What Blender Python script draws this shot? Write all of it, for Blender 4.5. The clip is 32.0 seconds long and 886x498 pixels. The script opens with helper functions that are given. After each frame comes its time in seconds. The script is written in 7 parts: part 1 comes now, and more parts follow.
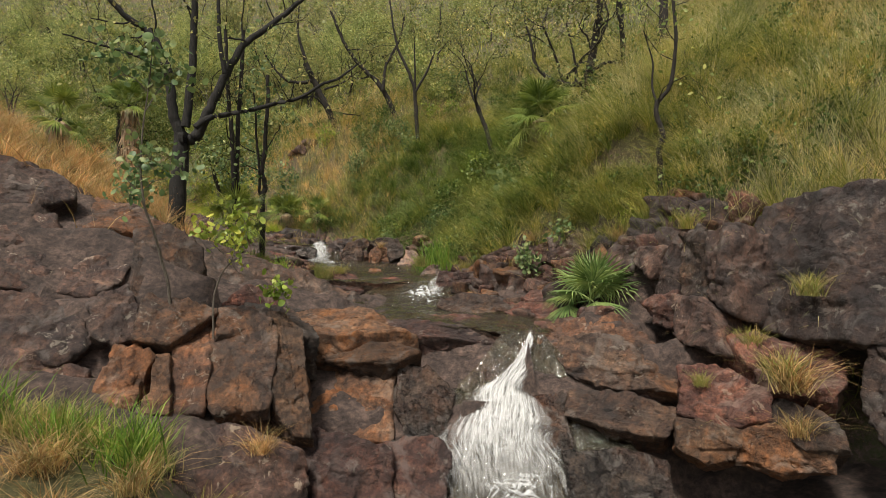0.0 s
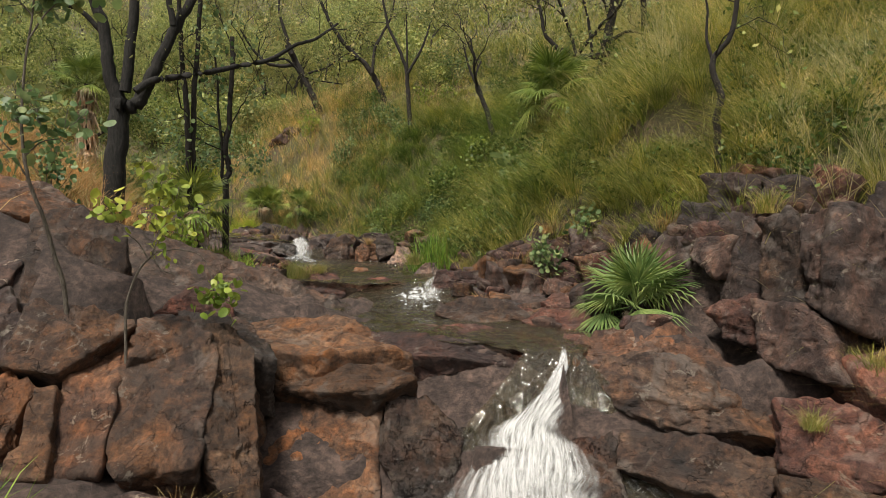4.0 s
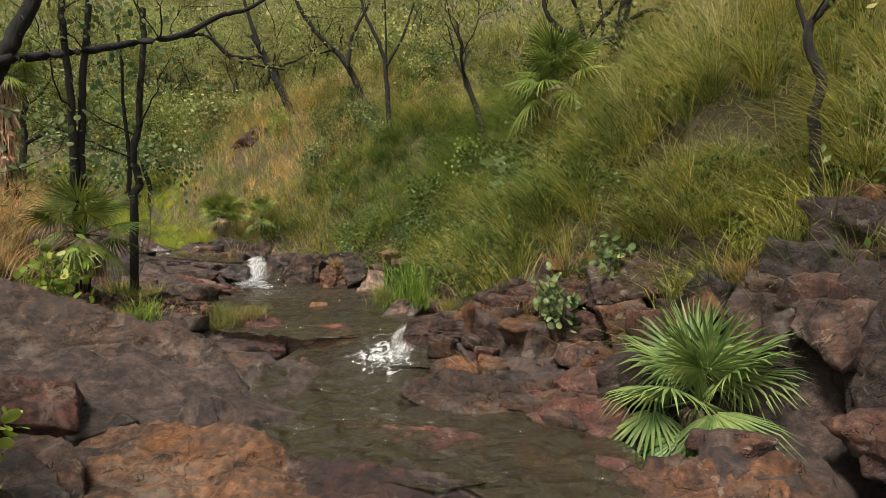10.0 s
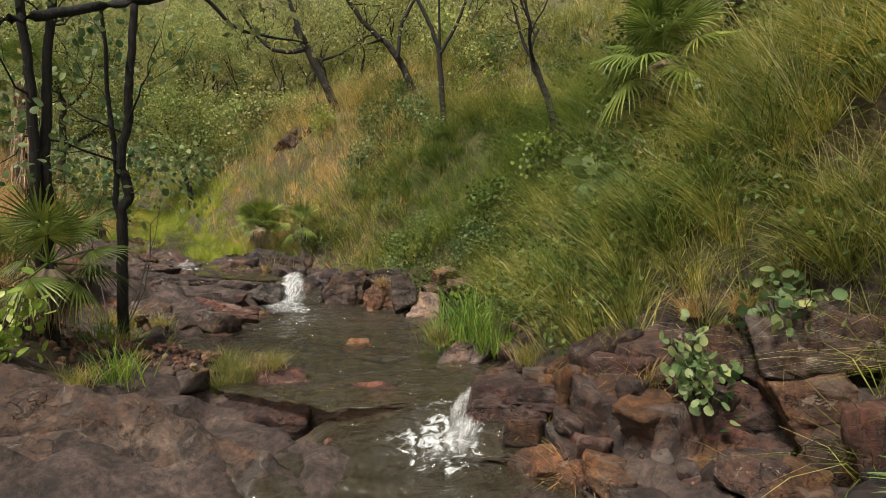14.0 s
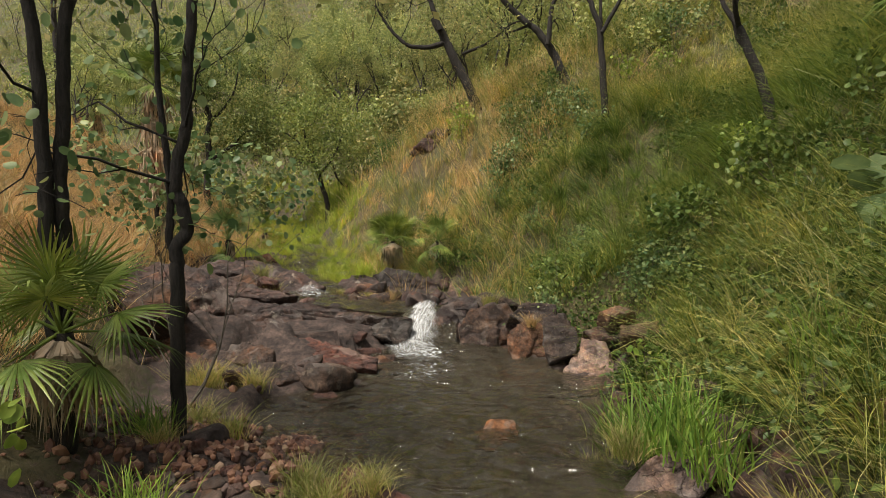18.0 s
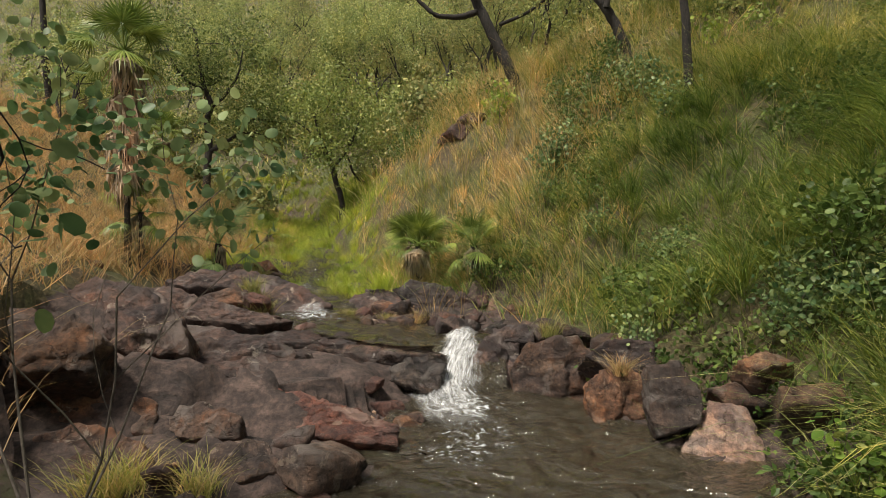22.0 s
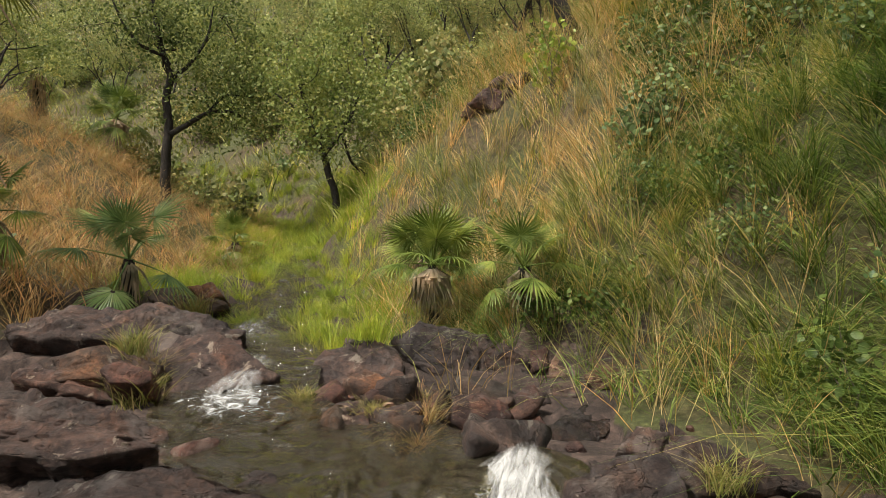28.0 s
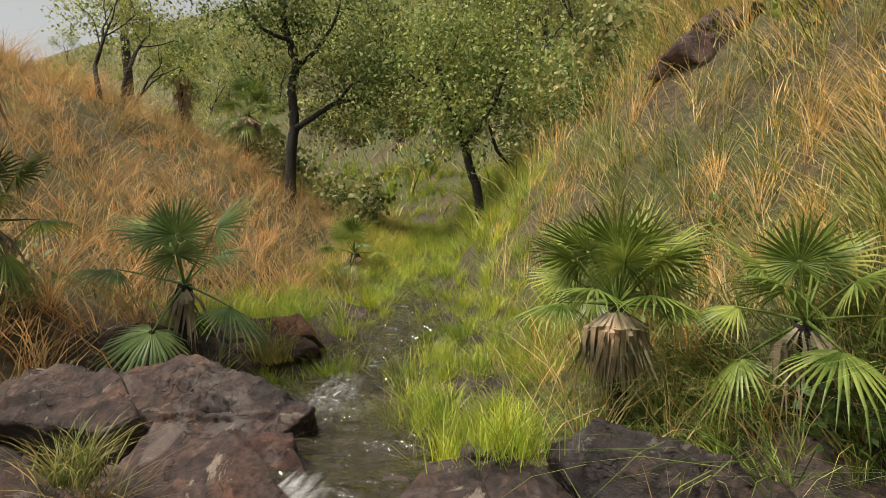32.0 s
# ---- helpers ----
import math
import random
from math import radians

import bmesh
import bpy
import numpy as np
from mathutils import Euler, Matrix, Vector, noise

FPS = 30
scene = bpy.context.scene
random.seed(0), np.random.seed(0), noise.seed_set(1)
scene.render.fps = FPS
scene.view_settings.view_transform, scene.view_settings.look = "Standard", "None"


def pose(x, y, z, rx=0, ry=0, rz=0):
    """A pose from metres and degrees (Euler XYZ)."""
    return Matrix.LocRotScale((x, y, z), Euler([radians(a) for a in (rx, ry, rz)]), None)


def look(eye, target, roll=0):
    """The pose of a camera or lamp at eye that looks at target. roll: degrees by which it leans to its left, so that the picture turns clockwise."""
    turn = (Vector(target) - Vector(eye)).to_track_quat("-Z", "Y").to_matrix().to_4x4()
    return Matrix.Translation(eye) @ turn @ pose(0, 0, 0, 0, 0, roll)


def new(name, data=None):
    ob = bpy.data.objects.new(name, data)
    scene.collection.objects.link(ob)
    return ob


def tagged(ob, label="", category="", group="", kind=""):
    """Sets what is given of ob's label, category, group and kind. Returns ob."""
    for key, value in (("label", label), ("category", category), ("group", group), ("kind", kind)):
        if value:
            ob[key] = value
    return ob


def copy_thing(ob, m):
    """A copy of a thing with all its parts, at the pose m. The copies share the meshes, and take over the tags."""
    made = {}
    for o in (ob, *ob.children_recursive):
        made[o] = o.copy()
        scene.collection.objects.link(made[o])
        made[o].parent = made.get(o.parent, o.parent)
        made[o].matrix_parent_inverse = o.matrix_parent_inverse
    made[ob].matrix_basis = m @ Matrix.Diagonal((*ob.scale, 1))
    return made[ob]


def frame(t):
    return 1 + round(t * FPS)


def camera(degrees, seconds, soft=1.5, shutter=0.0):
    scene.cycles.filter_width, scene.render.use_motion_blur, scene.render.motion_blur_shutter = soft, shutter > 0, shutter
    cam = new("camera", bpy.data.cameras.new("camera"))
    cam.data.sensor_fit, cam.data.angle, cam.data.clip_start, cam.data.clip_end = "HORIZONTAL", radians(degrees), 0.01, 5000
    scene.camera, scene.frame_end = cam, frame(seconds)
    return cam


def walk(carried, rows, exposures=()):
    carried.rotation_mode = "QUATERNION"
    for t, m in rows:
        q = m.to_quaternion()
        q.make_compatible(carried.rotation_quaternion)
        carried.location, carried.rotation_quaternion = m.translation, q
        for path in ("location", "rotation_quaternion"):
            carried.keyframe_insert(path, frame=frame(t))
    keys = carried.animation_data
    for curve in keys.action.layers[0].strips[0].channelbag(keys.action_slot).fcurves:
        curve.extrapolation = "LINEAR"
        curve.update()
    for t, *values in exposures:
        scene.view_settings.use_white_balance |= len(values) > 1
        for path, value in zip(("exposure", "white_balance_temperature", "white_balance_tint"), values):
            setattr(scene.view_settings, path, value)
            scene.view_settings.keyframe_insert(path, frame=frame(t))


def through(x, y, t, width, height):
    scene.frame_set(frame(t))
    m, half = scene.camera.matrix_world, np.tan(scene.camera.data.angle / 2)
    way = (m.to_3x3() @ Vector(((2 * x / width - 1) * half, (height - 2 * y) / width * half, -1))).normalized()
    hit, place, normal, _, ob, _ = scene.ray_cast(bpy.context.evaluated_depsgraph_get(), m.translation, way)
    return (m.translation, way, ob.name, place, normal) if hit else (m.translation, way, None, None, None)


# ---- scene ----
cam = camera(71.9, 32.0, soft=0.7)
METRES, EYE, TILT, LEAN, TURN = 20.0, 3.0, -2.0, 0.0, 0.0
ROWS = [
    (0.0, 0.0, 0.0, 0.0, -0.0, 0.0, 0.0),
    (0.5, -0.0014, 0.0144, 0.0017, -0.11, 0.01, -0.0),
    (1.0, -0.0037, 0.0283, 0.0018, -0.21, 0.02, -0.0),
    (1.5, -0.0058, 0.0421, 0.0017, -0.3, 0.02, 0.01),
    (2.0, -0.0073, 0.0557, 0.0004, -0.4, 0.03, 0.01),
    (2.5, -0.0082, 0.0691, -0.0031, -0.5, 0.05, -0.01),
    (3.0, -0.0083, 0.0819, -0.0058, -0.64, 0.06, -0.02),
    (3.5, -0.0073, 0.094, -0.0063, -0.74, 0.07, -0.02),
    (5.5, -0.0022, 0.144, 0.0006, -1.0, 0.05, -0.01),
    (6.0, 0.0002, 0.1556, 0.0033, -1.08, 0.04, -0.0),
    (6.5, 0.0027, 0.1662, 0.0049, -1.15, 0.06, 0.0),
    (7.0, 0.0056, 0.1764, 0.0068, -1.22, 0.06, 0.01),
    (7.5, 0.0077, 0.1862, 0.009, -1.29, 0.06, 0.03),
    (8.0, 0.0084, 0.1965, 0.0108, -1.37, 0.08, 0.03),
    (8.5, 0.0097, 0.2064, 0.013, -1.42, 0.06, 0.05),
    (9.0, 0.0105, 0.2163, 0.0151, -1.5, 0.06, 0.03),
    (9.5, 0.0092, 0.2261, 0.0182, -1.58, 0.05, 0.06),
    (10.0, 0.007, 0.2379, 0.0205, -1.62, 0.09, 0.05),
    (10.5, 0.0068, 0.2507, 0.0229, -1.65, 0.08, 0.06),
    (11.0, 0.0063, 0.2635, 0.0253, -1.69, 0.08, 0.06),
    (11.5, 0.0056, 0.2768, 0.0276, -1.51, 0.06, 0.11),
    (12.0, 0.0043, 0.2908, 0.0295, -1.16, 0.09, 0.08),
    (12.5, 0.0015, 0.3047, 0.0315, -0.93, 0.09, 0.14),
    (13.0, 0.0002, 0.3194, 0.0334, 0.1, 0.07, 0.14),
    (13.5, -0.0015, 0.334, 0.0355, 1.51, 0.04, 0.15),
    (14.0, -0.0023, 0.3489, 0.037, 3.28, 0.08, 0.13),
    (14.5, -0.0036, 0.3637, 0.0385, 4.74, 0.13, 0.05),
    (16.5, -0.0127, 0.4255, 0.0513, 11.4, 0.14, -0.05),
    (17.0, -0.0164, 0.4414, 0.0543, 13.47, 0.14, -0.09),
    (17.5, -0.0212, 0.4571, 0.0569, 15.14, 0.16, -0.16),
    (18.0, -0.0266, 0.473, 0.0592, 16.65, 0.18, -0.19),
    (18.5, -0.0326, 0.4886, 0.061, 17.51, 0.19, -0.27),
    (19.0, -0.0386, 0.504, 0.0625, 18.35, 0.18, -0.29),
    (19.5, -0.0443, 0.5204, 0.0631, 18.43, 0.19, -0.36),
    (20.0, -0.0515, 0.5372, 0.0635, 18.5, 0.22, -0.38),
    (20.5, -0.059, 0.554, 0.0642, 18.54, 0.22, -0.44),
    (21.0, -0.067, 0.5704, 0.0645, 18.56, 0.23, -0.42),
    (21.5, -0.0747, 0.5871, 0.0649, 18.58, 0.26, -0.48),
    (22.0, -0.082, 0.6036, 0.0656, 18.59, 0.27, -0.48),
    (22.5, -0.0895, 0.62, 0.0662, 18.58, 0.27, -0.52),
    (23.0, -0.0963, 0.6365, 0.0665, 18.58, 0.3, -0.54),
    (23.5, -0.1021, 0.6516, 0.0669, 18.58, 0.3, -0.57),
    (24.0, -0.1086, 0.6678, 0.0675, 18.51, 0.33, -0.6),
    (24.5, -0.1149, 0.6843, 0.0681, 18.49, 0.33, -0.64),
    (26.5, -0.1395, 0.754, 0.0714, 18.44, 0.37, -0.62),
    (27.0, -0.1457, 0.7721, 0.0733, 18.4, 0.37, -0.64),
    (27.5, -0.1524, 0.7907, 0.0759, 19.08, 0.38, -0.65),
    (28.0, -0.1585, 0.8103, 0.0788, 20.33, 0.36, -0.66),
    (28.5, -0.1651, 0.8297, 0.0801, 21.55, 0.36, -0.7),
    (29.0, -0.1716, 0.848, 0.0807, 23.18, 0.33, -0.71),
    (29.5, -0.1791, 0.8657, 0.0823, 25.04, 0.32, -0.75),
    (30.0, -0.1869, 0.8825, 0.0853, 26.89, 0.27, -0.76),
    (30.5, -0.1955, 0.899, 0.0866, 28.67, 0.26, -0.82),
    (31.0, -0.2043, 0.9149, 0.0876, 30.79, 0.24, -0.88),
    (31.5, -0.2128, 0.9308, 0.0891, 32.97, 0.23, -0.95),
    (32.0, -0.2219, 0.9466, 0.0904, 34.97, 0.2, -0.96),
]
walk(cam, [(t, pose(0, 0, EYE, TILT, LEAN, TURN) @ pose(METRES * x, METRES * y, METRES * z, 90 + pitch, roll, yaw)) for t, x, y, z, yaw, pitch, roll in ROWS],
     [(0.0, 0.38, 6950, 8), (13.0, 0.45, 6950, 8), (24.0, 0.52, 6950, 8), (32.0, 0.65, 6950, 8)])

# ---- world and light: bright overcast sky ----
world = bpy.data.worlds.new("overcast_sky")
scene.world = world
world.use_nodes = True
wt = world.node_tree
sky = wt.nodes.new("ShaderNodeTexSky")
sky.sky_type, sky.sun_disc, sky.sun_elevation, sky.sun_rotation = "NISHITA", False, radians(58), radians(200)
sky.air_density, sky.dust_density = 1.0, 3.0
pale = wt.nodes.new("ShaderNodeHueSaturation")
pale.inputs["Saturation"].default_value = 0.22
wt.links.new(sky.outputs[0], pale.inputs["Color"])
wt.links.new(pale.outputs[0], wt.nodes["Background"].inputs["Color"])
wt.nodes["Background"].inputs["Strength"].default_value = 0.096
sun_data = bpy.data.lights.new("sun", "SUN")
sun_data.energy, sun_data.angle, sun_data.color = 3.55, radians(12), (1.0, 0.95, 0.87)
sun = new("sun", sun_data)
sun.matrix_world = look((-12, -2, 34), (-3, 14, 2))


# ---- noise on arrays ----
def hash3(i, j, k):
    n = (i * 73856093) ^ (j * 19349663) ^ (k * 83492791)
    n = (n ^ (n >> 13)) * 1274126177
    return ((n ^ (n >> 16)) & 0xFFFF) / 65535.0


def vnoise(x, y, z=0.0):
    """Value noise from -1 to 1."""
    x, y, z = np.broadcast_arrays(np.asarray(x, float), np.asarray(y, float), np.asarray(z, float))
    i, j, k = (np.floor(a).astype(np.int64) for a in (x, y, z))
    f, g, h = x - i, y - j, z - k
    f, g, h = (a * a * (3 - 2 * a) for a in (f, g, h))
    r = 0.0
    for a in (0, 1):
        for b in (0, 1):
            for c in (0, 1):
                r = r + hash3(i + a, j + b, k + c) * (f if a else 1 - f) * (g if b else 1 - g) * (h if c else 1 - h)
    return r * 2 - 1


def fbm(x, y, z=0.0, octaves=4):
    r, a, s = 0.0, 0.5, 1.0
    for o in range(octaves):
        r = r + a * vnoise(x * s + 17.3 * o, y * s + 5.1 * o, z * s)
        a, s = a * 0.5, s * 2.03
    return r


# ---- materials ----
def material(name):
    m = bpy.data.materials.new(name)
    m.use_nodes = True
    return m, m.node_tree, m.node_tree.nodes["Principled BSDF"]


def node(nt, kind, **values):
    n = nt.nodes.new(kind)
    for key, value in values.items():
        n.inputs[key.replace("_", " ")].default_value = value
    return n


def ramp(nt, source, stops):
    r = nt.nodes.new("ShaderNodeValToRGB")
    e = r.color_ramp.elements
    while len(e) < len(stops):
        e.new(0.5)
    for el, (p, c) in zip(e, stops):
        el.position, el.color = p, (*c, 1)
    nt.links.new(source, r.inputs[0])
    return r.outputs[0]


def mix(nt, fac, a, b, blend="MIX"):
    m = nt.nodes.new("ShaderNodeMix")
    m.data_type, m.blend_type = "RGBA", blend
    for socket, v in ((m.inputs[0], fac), (m.inputs[6], a), (m.inputs[7], b)):
        if isinstance(v, (int, float)):
            socket.default_value = v
        elif isinstance(v, tuple):
            socket.default_value = (*v, 1)
        else:
            nt.links.new(v, socket)
    return m.outputs[2]


def tex_noise(nt, coord, scale, detail=6.0, rough=0.6, distort=0.0):
    n = node(nt, "ShaderNodeTexNoise", Scale=scale, Detail=detail, Roughness=rough, Distortion=distort)
    nt.links.new(coord, n.inputs["Vector"])
    return n.outputs[0]


def world_coord(nt, scale=(1, 1, 1), turn=(0, 0, 0)):
    g = nt.nodes.new("ShaderNodeNewGeometry")
    mp = nt.nodes.new("ShaderNodeMapping")
    mp.inputs["Scale"].default_value = scale
    mp.inputs["Rotation"].default_value = turn
    nt.links.new(g.outputs["Position"], mp.inputs["Vector"])
    return mp.outputs[0]


def bump(nt, bsdf, height, strength, distance):
    b = node(nt, "ShaderNodeBump", Strength=strength, Distance=distance)
    nt.links.new(height, b.inputs["Height"])
    nt.links.new(b.outputs[0], bsdf.inputs["Normal"])


def math_node(nt, op, a, b):
    m = nt.nodes.new("ShaderNodeMath")
    m.operation = op
    for i, v in enumerate((a, b)):
        if isinstance(v, (int, float)):
            m.inputs[i].default_value = v
        else:
            nt.links.new(v, m.inputs[i])
    return m.outputs[0]


def rock_material(name, dark, mid, light, stain, rough=0.75, lichen=0.5):
    m, nt, b = material(name)
    p = world_coord(nt)
    strata = world_coord(nt, (1.3, 1.3, 2.6), (0.5, 0.3, 0.4))
    big = tex_noise(nt, p, 1.1, 5, 0.55, 0.6)
    layers = tex_noise(nt, strata, 1.4, 7, 0.65, 0.8)
    fine = tex_noise(nt, p, 17, 10, 0.78)
    c = ramp(nt, layers, [(0.3, dark), (0.5, mid), (0.72, light)])
    c = mix(nt, ramp(nt, big, [(0.48, (0, 0, 0)), (0.66, (1, 1, 1))]), c, stain)
    c = mix(nt, 1.0, c, ramp(nt, fine, [(0.36, (0.45, 0.44, 0.44)), (0.5, (1, 0.98, 0.96)), (0.64, (1.7, 1.62, 1.52))]), "MULTIPLY")
    nv0 = node(nt, "ShaderNodeTexNoise", Scale=2.2, Detail=5.0)
    nt.links.new(p, nv0.inputs["Vector"])
    shift = nt.nodes.new("ShaderNodeVectorMath")
    shift.operation = "MULTIPLY_ADD"
    nt.links.new(nv0.outputs["Color"], shift.inputs[0])
    shift.inputs[1].default_value = (0.5, 0.5, 0.5)
    nt.links.new(p, shift.inputs[2])
    mosaic = node(nt, "ShaderNodeTexVoronoi", Scale=4.2)
    nt.links.new(shift.outputs[0], mosaic.inputs["Vector"])
    tone = nt.nodes.new("ShaderNodeSeparateColor")
    nt.links.new(mosaic.outputs["Color"], tone.inputs[0])
    c = mix(nt, 1.0, c, ramp(nt, tone.outputs[0], [(0, (0.72, 0.72, 0.76)), (0.5, (0.97, 0.95, 0.94)), (1, (1.3, 1.24, 1.16))]), "MULTIPLY")
    runs = tex_noise(nt, world_coord(nt, (5.0, 5.0, 0.9), (0.25, 0.1, 0)), 1.6, 6, 0.6, 0.4)
    c = mix(nt, 1.0, c, ramp(nt, runs, [(0.34, (0.62, 0.6, 0.6)), (0.5, (1, 1, 1)), (0.66, (1.35, 1.2, 1.05))]), "MULTIPLY")
    patch = tex_noise(nt, world_coord(nt, (1, 1, 1), (0.9, 0.4, 1.3)), 1.7, 5, 0.6, 1.2)
    c = mix(nt, ramp(nt, patch, [(0.55, (0, 0, 0)), (0.64, (0.6, 0.6, 0.6))]), c, tuple(0.55 * a + 0.09 for a in light))
    c = mix(nt, ramp(nt, patch, [(0.36, (0.6, 0.6, 0.6)), (0.44, (0, 0, 0))]), c, tuple(0.5 * a + 0.02 for a in mid))
    spots = tex_noise(nt, p, 4.5, 8, 0.72, 0.6)
    if lichen:
        c = mix(nt, ramp(nt, spots, [(0.6, (0, 0, 0)), (0.63, (min(1.0, lichen * 1.2),) * 3)]), c, (0.27, 0.235, 0.2))
    cracks = node(nt, "ShaderNodeTexVoronoi", Scale=1.7)
    cracks.feature = "DISTANCE_TO_EDGE"
    wob = nt.nodes.new("ShaderNodeVectorMath")
    wob.operation = "ADD"
    nv = node(nt, "ShaderNodeTexNoise", Scale=3.0, Detail=4.0)
    nt.links.new(p, nv.inputs["Vector"])
    nt.links.new(p, wob.inputs[0])
    nt.links.new(nv.outputs["Color"], wob.inputs[1])
    nt.links.new(wob.outputs[0], cracks.inputs["Vector"])
    line = ramp(nt, cracks.outputs["Distance"], [(0.0, (0, 0, 0)), (0.011, (1, 1, 1))])
    c = mix(nt, 1.0, c, ramp(nt, line, [(0.0, (0.66, 0.63, 0.61)), (1.0, (1, 1, 1))]), "MULTIPLY")
    info = nt.nodes.new("ShaderNodeObjectInfo")
    vary = ramp(nt, info.outputs["Random"], [(0, (0.5, 0.51, 0.53)), (0.5, (0.84, 0.82, 0.8)), (1, (1.3, 1.12, 1.0))])
    c = mix(nt, 1.0, c, vary, "MULTIPLY")
    nt.links.new(c, b.inputs["Base Color"])
    b.inputs["Roughness"].default_value = rough
    h = math_node(nt, "ADD", math_node(nt, "MULTIPLY", layers, 0.6), math_node(nt, "MULTIPLY", fine, 0.5))
    h = math_node(nt, "ADD", h, math_node(nt, "MULTIPLY", tone.outputs[1], 0.5))
    h = math_node(nt, "ADD", h, math_node(nt, "MULTIPLY", mosaic.outputs["Distance"], 1.0))
    h = math_node(nt, "ADD", h, math_node(nt, "MULTIPLY", line, 0.35))
    specks = tex_noise(nt, p, 30, 4, 0.6)
    h = math_node(nt, "ADD", h, math_node(nt, "MULTIPLY", specks, 0.2))
    bump(nt, b, h, 1.0, 0.07)
    return m


BROWN = rock_material("brown_sandstone", (0.02, 0.015, 0.015), (0.078, 0.047, 0.036), (0.175, 0.118, 0.085), (0.145, 0.07, 0.034))
ORANGE = rock_material("ochre_sandstone", (0.03, 0.019, 0.014), (0.125, 0.068, 0.04), (0.25, 0.165, 0.112), (0.185, 0.083, 0.032), lichen=0.25)
RED = rock_material("red_sandstone", (0.026, 0.014, 0.015), (0.094, 0.043, 0.035), (0.195, 0.112, 0.09), (0.056, 0.037, 0.037), lichen=0.4)
PURPLE = rock_material("purple_grey_sandstone", (0.016, 0.013, 0.016), (0.062, 0.042, 0.04), (0.15, 0.108, 0.094), (0.092, 0.053, 0.043), lichen=0.7)
GREY = rock_material("grey_brown_sandstone", (0.022, 0.018, 0.019), (0.072, 0.053, 0.046), (0.14, 0.112, 0.1), (0.092, 0.054, 0.039), lichen=0.4)
PALE = rock_material("pale_pink_sandstone", (0.1, 0.075, 0.07), (0.22, 0.165, 0.15), (0.34, 0.28, 0.25), (0.2, 0.13, 0.11), lichen=0.3)
SLICK = rock_material("wet_purple_sandstone", (0.012, 0.011, 0.013), (0.045, 0.037, 0.037), (0.1, 0.08, 0.075), (0.06, 0.042, 0.038), rough=0.2, lichen=0.1)
WET = rock_material("wet_dark_stone", (0.01, 0.009, 0.009), (0.03, 0.027, 0.027), (0.07, 0.06, 0.055), (0.05, 0.032, 0.027), rough=0.25, lichen=0.1)


def ground_material():
    m, nt, b = material("ground_soil_and_rock")
    p = world_coord(nt)
    a = nt.nodes.new("ShaderNodeAttribute")
    a.attribute_name = "stony"
    big = tex_noise(nt, p, 0.7, 6, 0.6)
    fine = tex_noise(nt, p, 14, 8, 0.7)
    soil = ramp(nt, fine, [(0.3, (0.03, 0.022, 0.012)), (0.5, (0.085, 0.062, 0.032)), (0.75, (0.2, 0.14, 0.075))])
    green = ramp(nt, fine, [(0.3, (0.025, 0.03, 0.01)), (0.55, (0.075, 0.085, 0.026)), (0.75, (0.18, 0.18, 0.065))])
    veg = mix(nt, ramp(nt, big, [(0.4, (0, 0, 0)), (0.6, (1, 1, 1))]), soil, green)
    strata = tex_noise(nt, world_coord(nt, (1.2, 1.2, 2.0), (0.5, 0.3, 0.4)), 2.6, 8, 0.7, 0.6)
    stone = ramp(nt, strata, [(0.3, (0.018, 0.014, 0.013)), (0.5, (0.055, 0.038, 0.034)), (0.72, (0.125, 0.088, 0.076))])
    stone = mix(nt, 1.0, stone, ramp(nt, fine, [(0.36, (0.5, 0.48, 0.47)), (0.5, (1, 0.98, 0.96)), (0.64, (1.6, 1.5, 1.4))]), "MULTIPLY")
    edge = math_node(nt, "ADD", a.outputs["Fac"], math_node(nt, "MULTIPLY", math_node(nt, "SUBTRACT", fine, 0.5), 0.8))
    f = ramp(nt, edge, [(0.42, (0, 0, 0)), (0.58, (1, 1, 1))])
    nt.links.new(mix(nt, f, veg, stone), b.inputs["Base Color"])
    b.inputs["Roughness"].default_value = 0.85
    bump(nt, b, math_node(nt, "ADD", math_node(nt, "MULTIPLY", strata, 1.0), fine), 0.9, 0.05)
    return m


GROUND = ground_material()


def foliage_material(name, tones, rough=0.55, through=0.35):
    """Leaf or blade colour, varied by piece and by place."""
    m, nt, b = material(name)
    g = nt.nodes.new("ShaderNodeNewGeometry")
    c = ramp(nt, g.outputs["Random Per Island"], [(i / (len(tones) - 1), t) for i, t in enumerate(tones)])
    n = tex_noise(nt, g.outputs["Position"], 1.1, 5, 0.65)
    c = mix(nt, 1.0, c, ramp(nt, n, [(0.32, (0.5, 0.62, 0.55)), (0.5, (1, 1, 1)), (0.68, (1.5, 1.28, 1.15))]), "MULTIPLY")
    n2 = tex_noise(nt, g.outputs["Position"], 3.6, 4, 0.6)
    c = mix(nt, 1.0, c, ramp(nt, n2, [(0.36, (0.62, 0.68, 0.64)), (0.5, (1, 1, 1)), (0.64, (1.4, 1.3, 1.2))]), "MULTIPLY")
    nt.links.new(c, b.inputs["Base Color"])
    b.inputs["Roughness"].default_value = rough
    b.inputs["Specular IOR Level"].default_value = 0.3
    t = nt.nodes.new("ShaderNodeBsdfTranslucent")
    nt.links.new(c, t.inputs[0])
    s = nt.nodes.new("ShaderNodeMixShader")
    s.inputs[0].default_value = through
    nt.links.new(b.outputs[0], s.inputs[1])
    nt.links.new(t.outputs[0], s.inputs[2])
    nt.links.new(s.outputs[0], nt.nodes["Material Output"].inputs[0])
    return m


